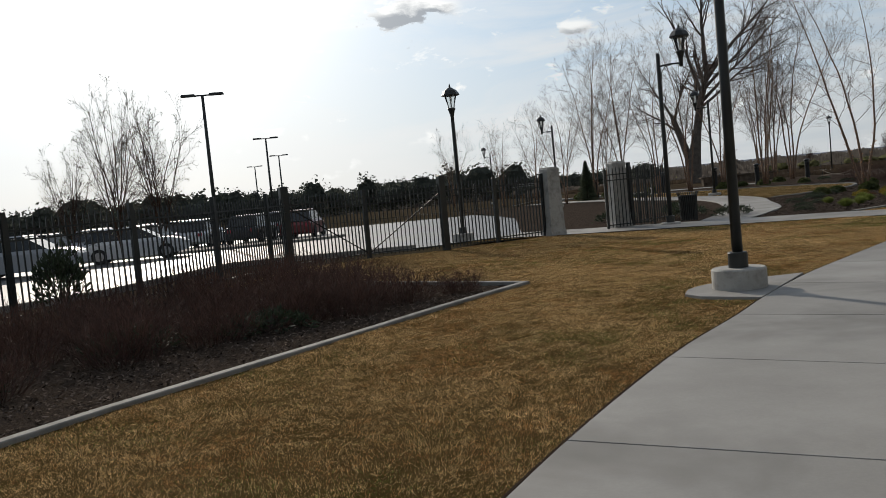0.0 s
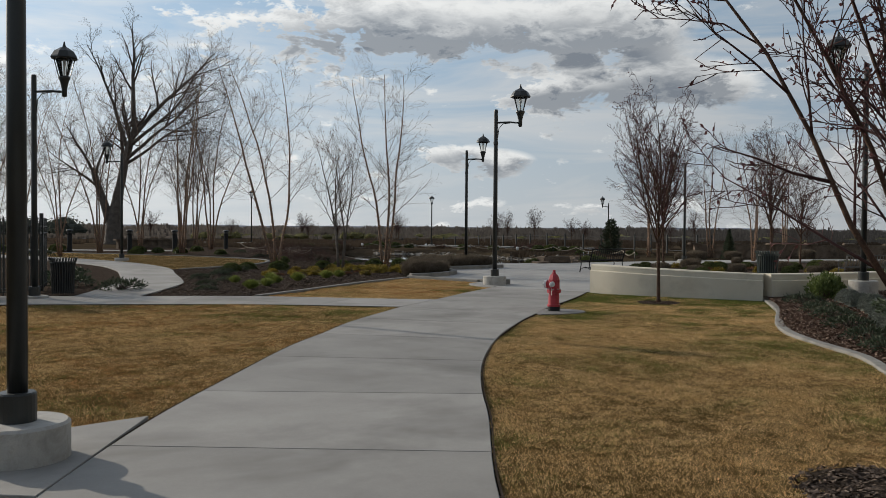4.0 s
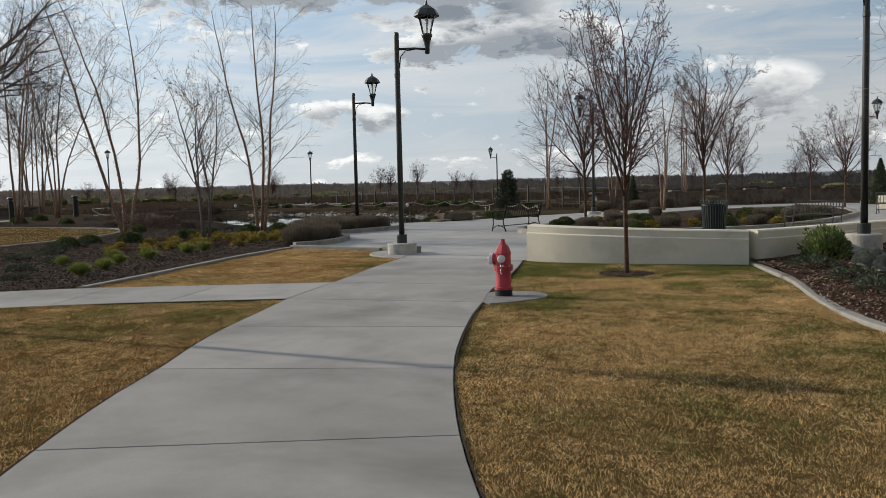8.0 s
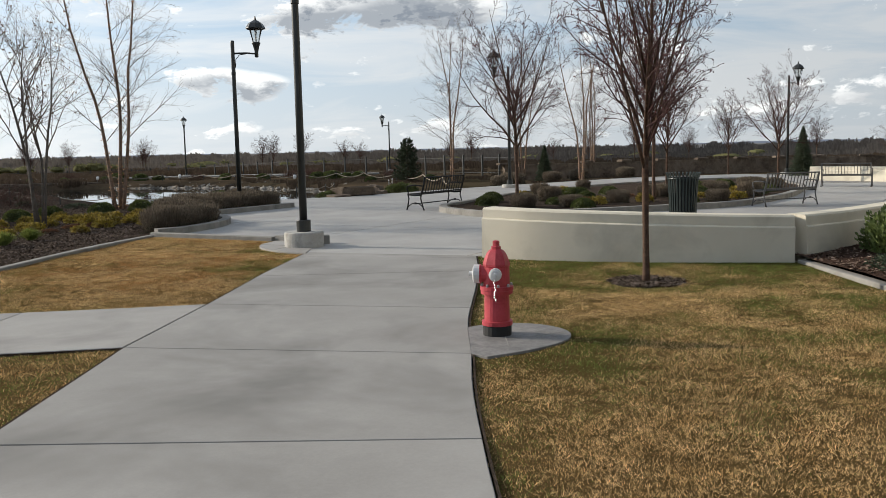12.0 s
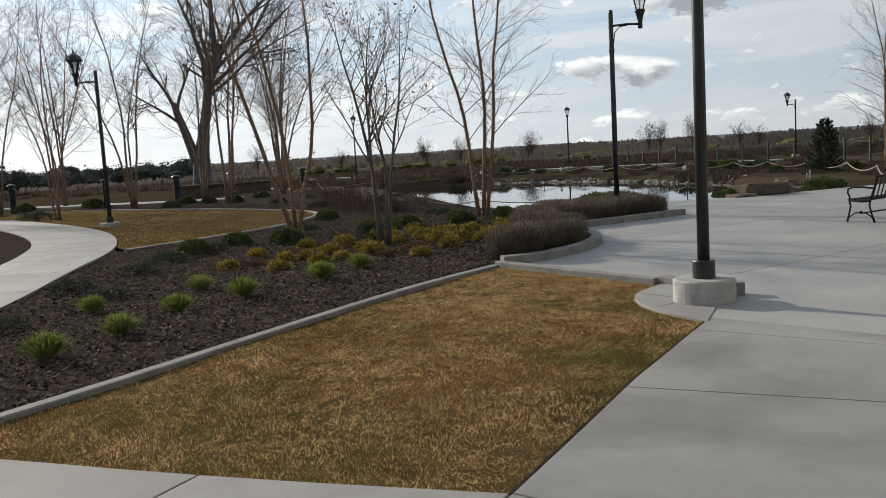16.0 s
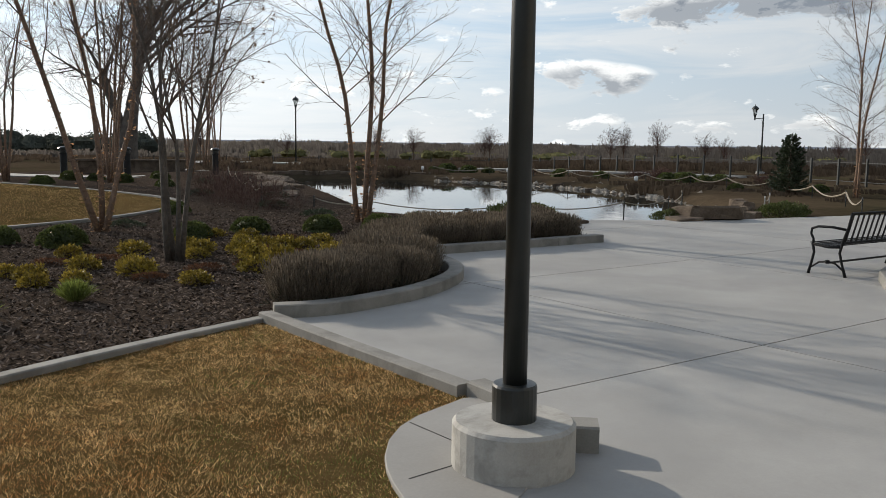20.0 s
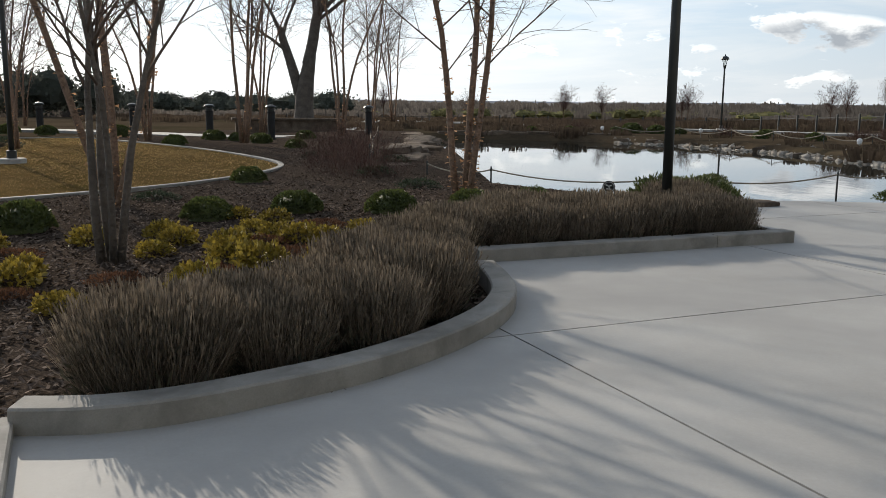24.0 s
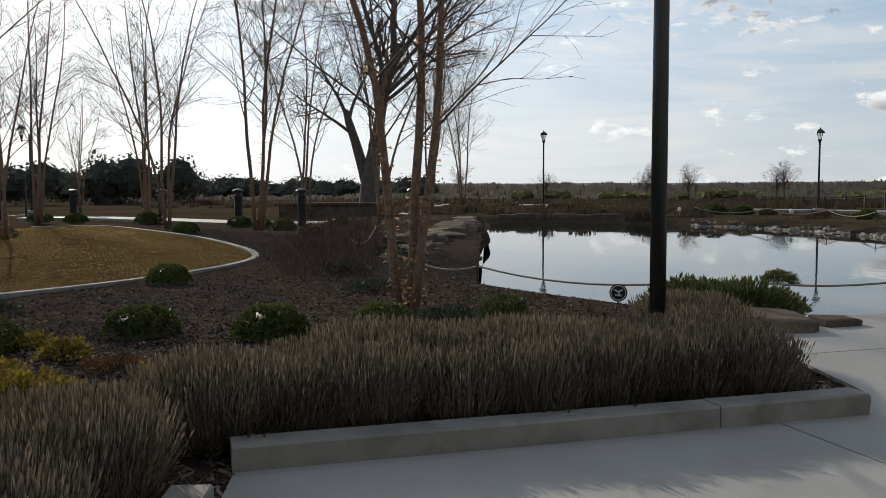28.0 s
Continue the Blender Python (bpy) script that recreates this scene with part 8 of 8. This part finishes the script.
ridge("hills_near", "low wooded hills on the horizon", 1300, 3, 9, 3.0, HILL)
ridge("hills_far", "faint hills on the horizon, coloured blue for haze", 3200, 6, 30, 8.0, FARHILL)
far_roof = thing("distant_shed", "low pale roofed sheds far across the plain", "building", at=pose(62.0, 168.0, -2.4, 0, 0, -15))
for k in range(3):
    ob("roof", MB().box(k * 9 - 9, 2 * k, 1.6, 7.5, 4, 0.5, 0, 0.4), WHITE, far_roof)
    ob("wall", MB().box(k * 9 - 9, 2 * k, -1.0, 7.0, 3.6, 2.6), STUCCO, far_roof)

# low growth on the bank between the pond and its fence
R = random.Random(29)
for k, (x, y, sc) in enumerate(((47.7, 78.6, 1.9), (49.1, 77.8, 1.6), (46.9, 79.2, 1.2), (50.3, 77.1, 1.2), (53.9, 62.1, 1.5), (54.0, 60.6, 1.7), (54.1, 59.2, 1.3), (56.1, 60.0, 1.4), (49.6, 52.4, 1.0), (51.2, 69.6, 1.1), (52.6, 66.7, 1.3), (44.2, 80.6, 1.2), (41.6, 80.8, 1.1), (57.2, 64.6, 1.3), (53.4, 72.4, 1.3), (54.9, 55.2, 1.2), (52.4, 50.0, 1.1))):
    again(box, x, y, -0.12, R.uniform(0, 360), sc, "dark green shrub on the bank behind the pond")
for x, y, sc in ((55.2, 66.4, 1.1), (51.0, 72.8, 1.0), (54.6, 63.6, 1.2), (48.6, 80.4, 1.2), (56.4, 57.0, 1.1), (53.2, 53.6, 1.0), (58.6, 68.0, 1.2), (45.4, 82.0, 1.2)):
    again(barb, x, y, -0.12, R.uniform(0, 360), sc, "bare brown shrub on the bank behind the pond")

# ---------------------------------------------------------------- fine ground cover
def near_walk(x, y, reach):
    """Which points lie within reach of the walked stretch of the path."""
    line = np.array([(2.9, 0.9), (5.2, 5.6), (8.0, 10.1), (11.0, 14.3), (14.0, 18.2), (18.7, 22.1), (21.8, 25.6), (25.2, 29.9)])
    best = np.full(x.shape, 1e9)
    for a, b in zip(line, line[1:]):
        d = b - a
        t = np.clip(((x - a[0]) * d[0] + (y - a[1]) * d[1]) / (d @ d), 0, 1)
        best = np.minimum(best, np.hypot(x - a[0] - t * d[0], y - a[1] - t * d[1]))
    return best < reach, best


EDGES = np.array([p[:2] for p in list(PATH_L) + list(PATH_R) + list(fine_line(PATH_L2, 0.4)) + list(GATE_LOW) + list(RBED_KERB)])


def edge_distance(x, y):
    best = np.full(x.shape, 1e9)
    for ex, ey in EDGES:
        best = np.minimum(best, (x - ex) ** 2 + (y - ey) ** 2)
    return np.sqrt(best)


def turf(name, poly, density, seed, label, straw, green, avoid=(), fade=0.18):
    """Short dormant turf in matted clumps, denser where one walks past: straw and green are shares."""
    x, y, r = scatter(poly, density * abs(area(poly)), seed, avoid)
    _, d = near_walk(x, y, 9)
    clump = 0.6 * vnoise(x, y, 0.07, seed + 1) + 0.4 * vnoise(x, y, 0.16, seed + 8)
    keep = r.uniform(0, 1, len(x)) < np.clip(1.25 - d / 16, fade, 1) * np.clip(0.55 + 0.9 * clump, 0, 1)
    x, y, clump = x[keep], y[keep], clump[keep]
    n = len(x)
    patch, broad = vnoise(x, y, 0.28, seed + 2), vnoise(x, y, 1.3, seed + 3)
    hue = 0.30 * vnoise(x, y, 0.06, seed + 4) + 0.28 * patch + 0.26 * broad + 0.16 * r.uniform(0, 1, n) + r.normal(size=n) * 0.10
    h = r.uniform(0.008, 0.017, n) * (0.35 + 1.35 * clump)
    lean = r.uniform(0.4, 1.8, n)
    heading = 9.0 * vnoise(x, y, 0.17, seed + 5) + r.normal(size=n) * 2.2
    grown = 0.5 * vnoise(x, y, 0.45, seed + 6) + 0.5 * vnoise(x, y, 1.9, seed + 7) + r.normal(size=n) * 0.17
    edge = edge_distance(x, y)
    want = green + 0.20 * np.exp(-(edge / 0.14) ** 2)
    if name == "grass_east":
        wall_gap = np.full(n, 1e9)
        for p in WALL_1[::3]:
            wall_gap = np.minimum(wall_gap, np.hypot(x - p[0], y - p[1]))
        want = want + 0.85 * np.clip(1.0 - wall_gap / 4.5, 0, 1) + 0.22 * np.clip((x - 13.6) / 3.0, 0, 1) + 0.20 * np.exp(-((x - 12.4) ** 2 + (y - 9.8) ** 2) / 9.0) + 0.42 * np.clip((y - 14.5) / 2.5, 0, 1) * np.exp(-(edge / 1.5) ** 2)
    if name == "grass_west":
        want = want + 0.28 * np.clip((y - 14.5) / 5.0, 0, 1) * np.exp(-(edge / 2.0) ** 2)
        want = want + 0.4 * np.exp(-((x - 13.2) ** 2 + (y - 20.6) ** 2) / 5.0)
    if name == "grass_middle":
        want = want + 0.38 * np.exp(-(edge / 0.7) ** 2)
    g = grown < 0.17 + 0.46 * want
    k1 = ~g & (hue > 1 - (0.36 + 0.30 * straw))
    for nm, k, m in ((name, k1, BLADES), (name + "_brown", ~g & ~k1, BROWNBLADES), (name + "_green", g, GREENBLADES)):
        z = -0.012 + 0.012 * np.sin(0.9 * x[k] + 0.4) * np.sin(0.7 * y[k]) + 0.006 * np.sin(2.3 * x[k] + y[k])
        me = blade_mesh(nm, x[k], y[k], z, h[k], lean[k], heading[k], r, m, 0.0056)
        ob(nm, me, m, None, label, "grass", kind="stuff")


RING = lambda cx, cy, rad: [(cx + rad * math.cos(a), cy + rad * math.sin(a)) for a in np.linspace(0, 6.283, 20)[:-1]]
turf("grass_west", LAWN_L, 5600, 401, "short russet dormant turf with a few green blades", 0.85, 0.03, [[(7.4, 13.15), (6.75, 13.05), (6.0, 12.85), (5.62, 12.45), (5.5, 12.1), (5.62, 11.75), (6.2, 11.25)]])
turf("grass_east", LAWN_R, 8600, 402, "short tan turf turning green near the wall", 1.62, 0.02, [STRIP, RING(10.68, 8.42, 0.46), RING(20.6, 19.2, 0.30), [(16.36, 18.5), (16.42, 18.42), (16.85, 18.26), (17.30, 18.24), (17.62, 18.44), (17.72, 18.78), (17.60, 19.12), (17.30, 19.30)]])
turf("grass_middle", LAWN_C, 6400, 403, "short russet dormant turf with green patches", 0.85, 0.06, [[(20.45, 25.2), (20.45, 25.9), (20.6, 26.5), (20.9, 26.95), (21.3, 27.2), (21.75, 27.3), (22.1, 26.4), (21.5, 25.2)]])
turf("grass_round", LAWN_2, 1100, 404, "short tan dormant turf of the round lawn", 1.3, 0.03, fade=0.5)
# mulch rings; the first one's dark disc also stands in for a fuzzy shadow
for x, y, rad in ((10.68, 8.42, 0.60), (20.6, 19.2, 0.42)):
    ring = [(px + R.uniform(-.05, .05), py + R.uniform(-.05, .05)) for px, py in RING(x, y, rad)]
    ob("tree_ring", MB().prism(ring, -0.05, 0.006, 0.01), MULCH, kind="structure", label="dark mulch ring under a young tree", category="mulch")
    cx, cy, rr = scatter(RING(x, y, rad + 0.05), 1500, 77)
    ob("bark_chips_ring", chip_mesh("bark_chips_ring", cx, cy, np.full(len(cx), 0.004), rr, CHIPS, (0.02, 0.06)), CHIPS, None, "loose bark chips round a young tree", "mulch", kind="stuff")


def chips(name, poly, count, seed, height, mat, label, size=(0.02, 0.06), reach=30):
    x, y, r = scatter(poly, count, seed)
    k, d = near_walk(x, y, reach)
    k &= r.uniform(0, 1, len(x)) < np.clip(1.3 - d / 14, 0.1, 1)
    x, y = x[k], y[k]
    z = np.array([height(a, b) for a, b in zip(x, y)])
    ob(name, chip_mesh(name, x, y, z, r, mat, size), mat, None, label, "mulch", kind="stuff")


chips("bark_chips", MULCH_L, 260000, 501, mulch_height, CHIPS, "dark loose bark chips", (0.025, 0.07))
chips("bark_chips_fence", BED_W, 70000, 502, lambda x, y: -0.02 + 0.02 * math.sin(1.7 * x) * math.sin(1.3 * y), CHIPS, "dark loose bark chips below the fence")
chips("bark_chips_red", BED_E, 150000, 503, east_height, REDCHIPS, "reddish loose bark chips", (0.025, 0.07))
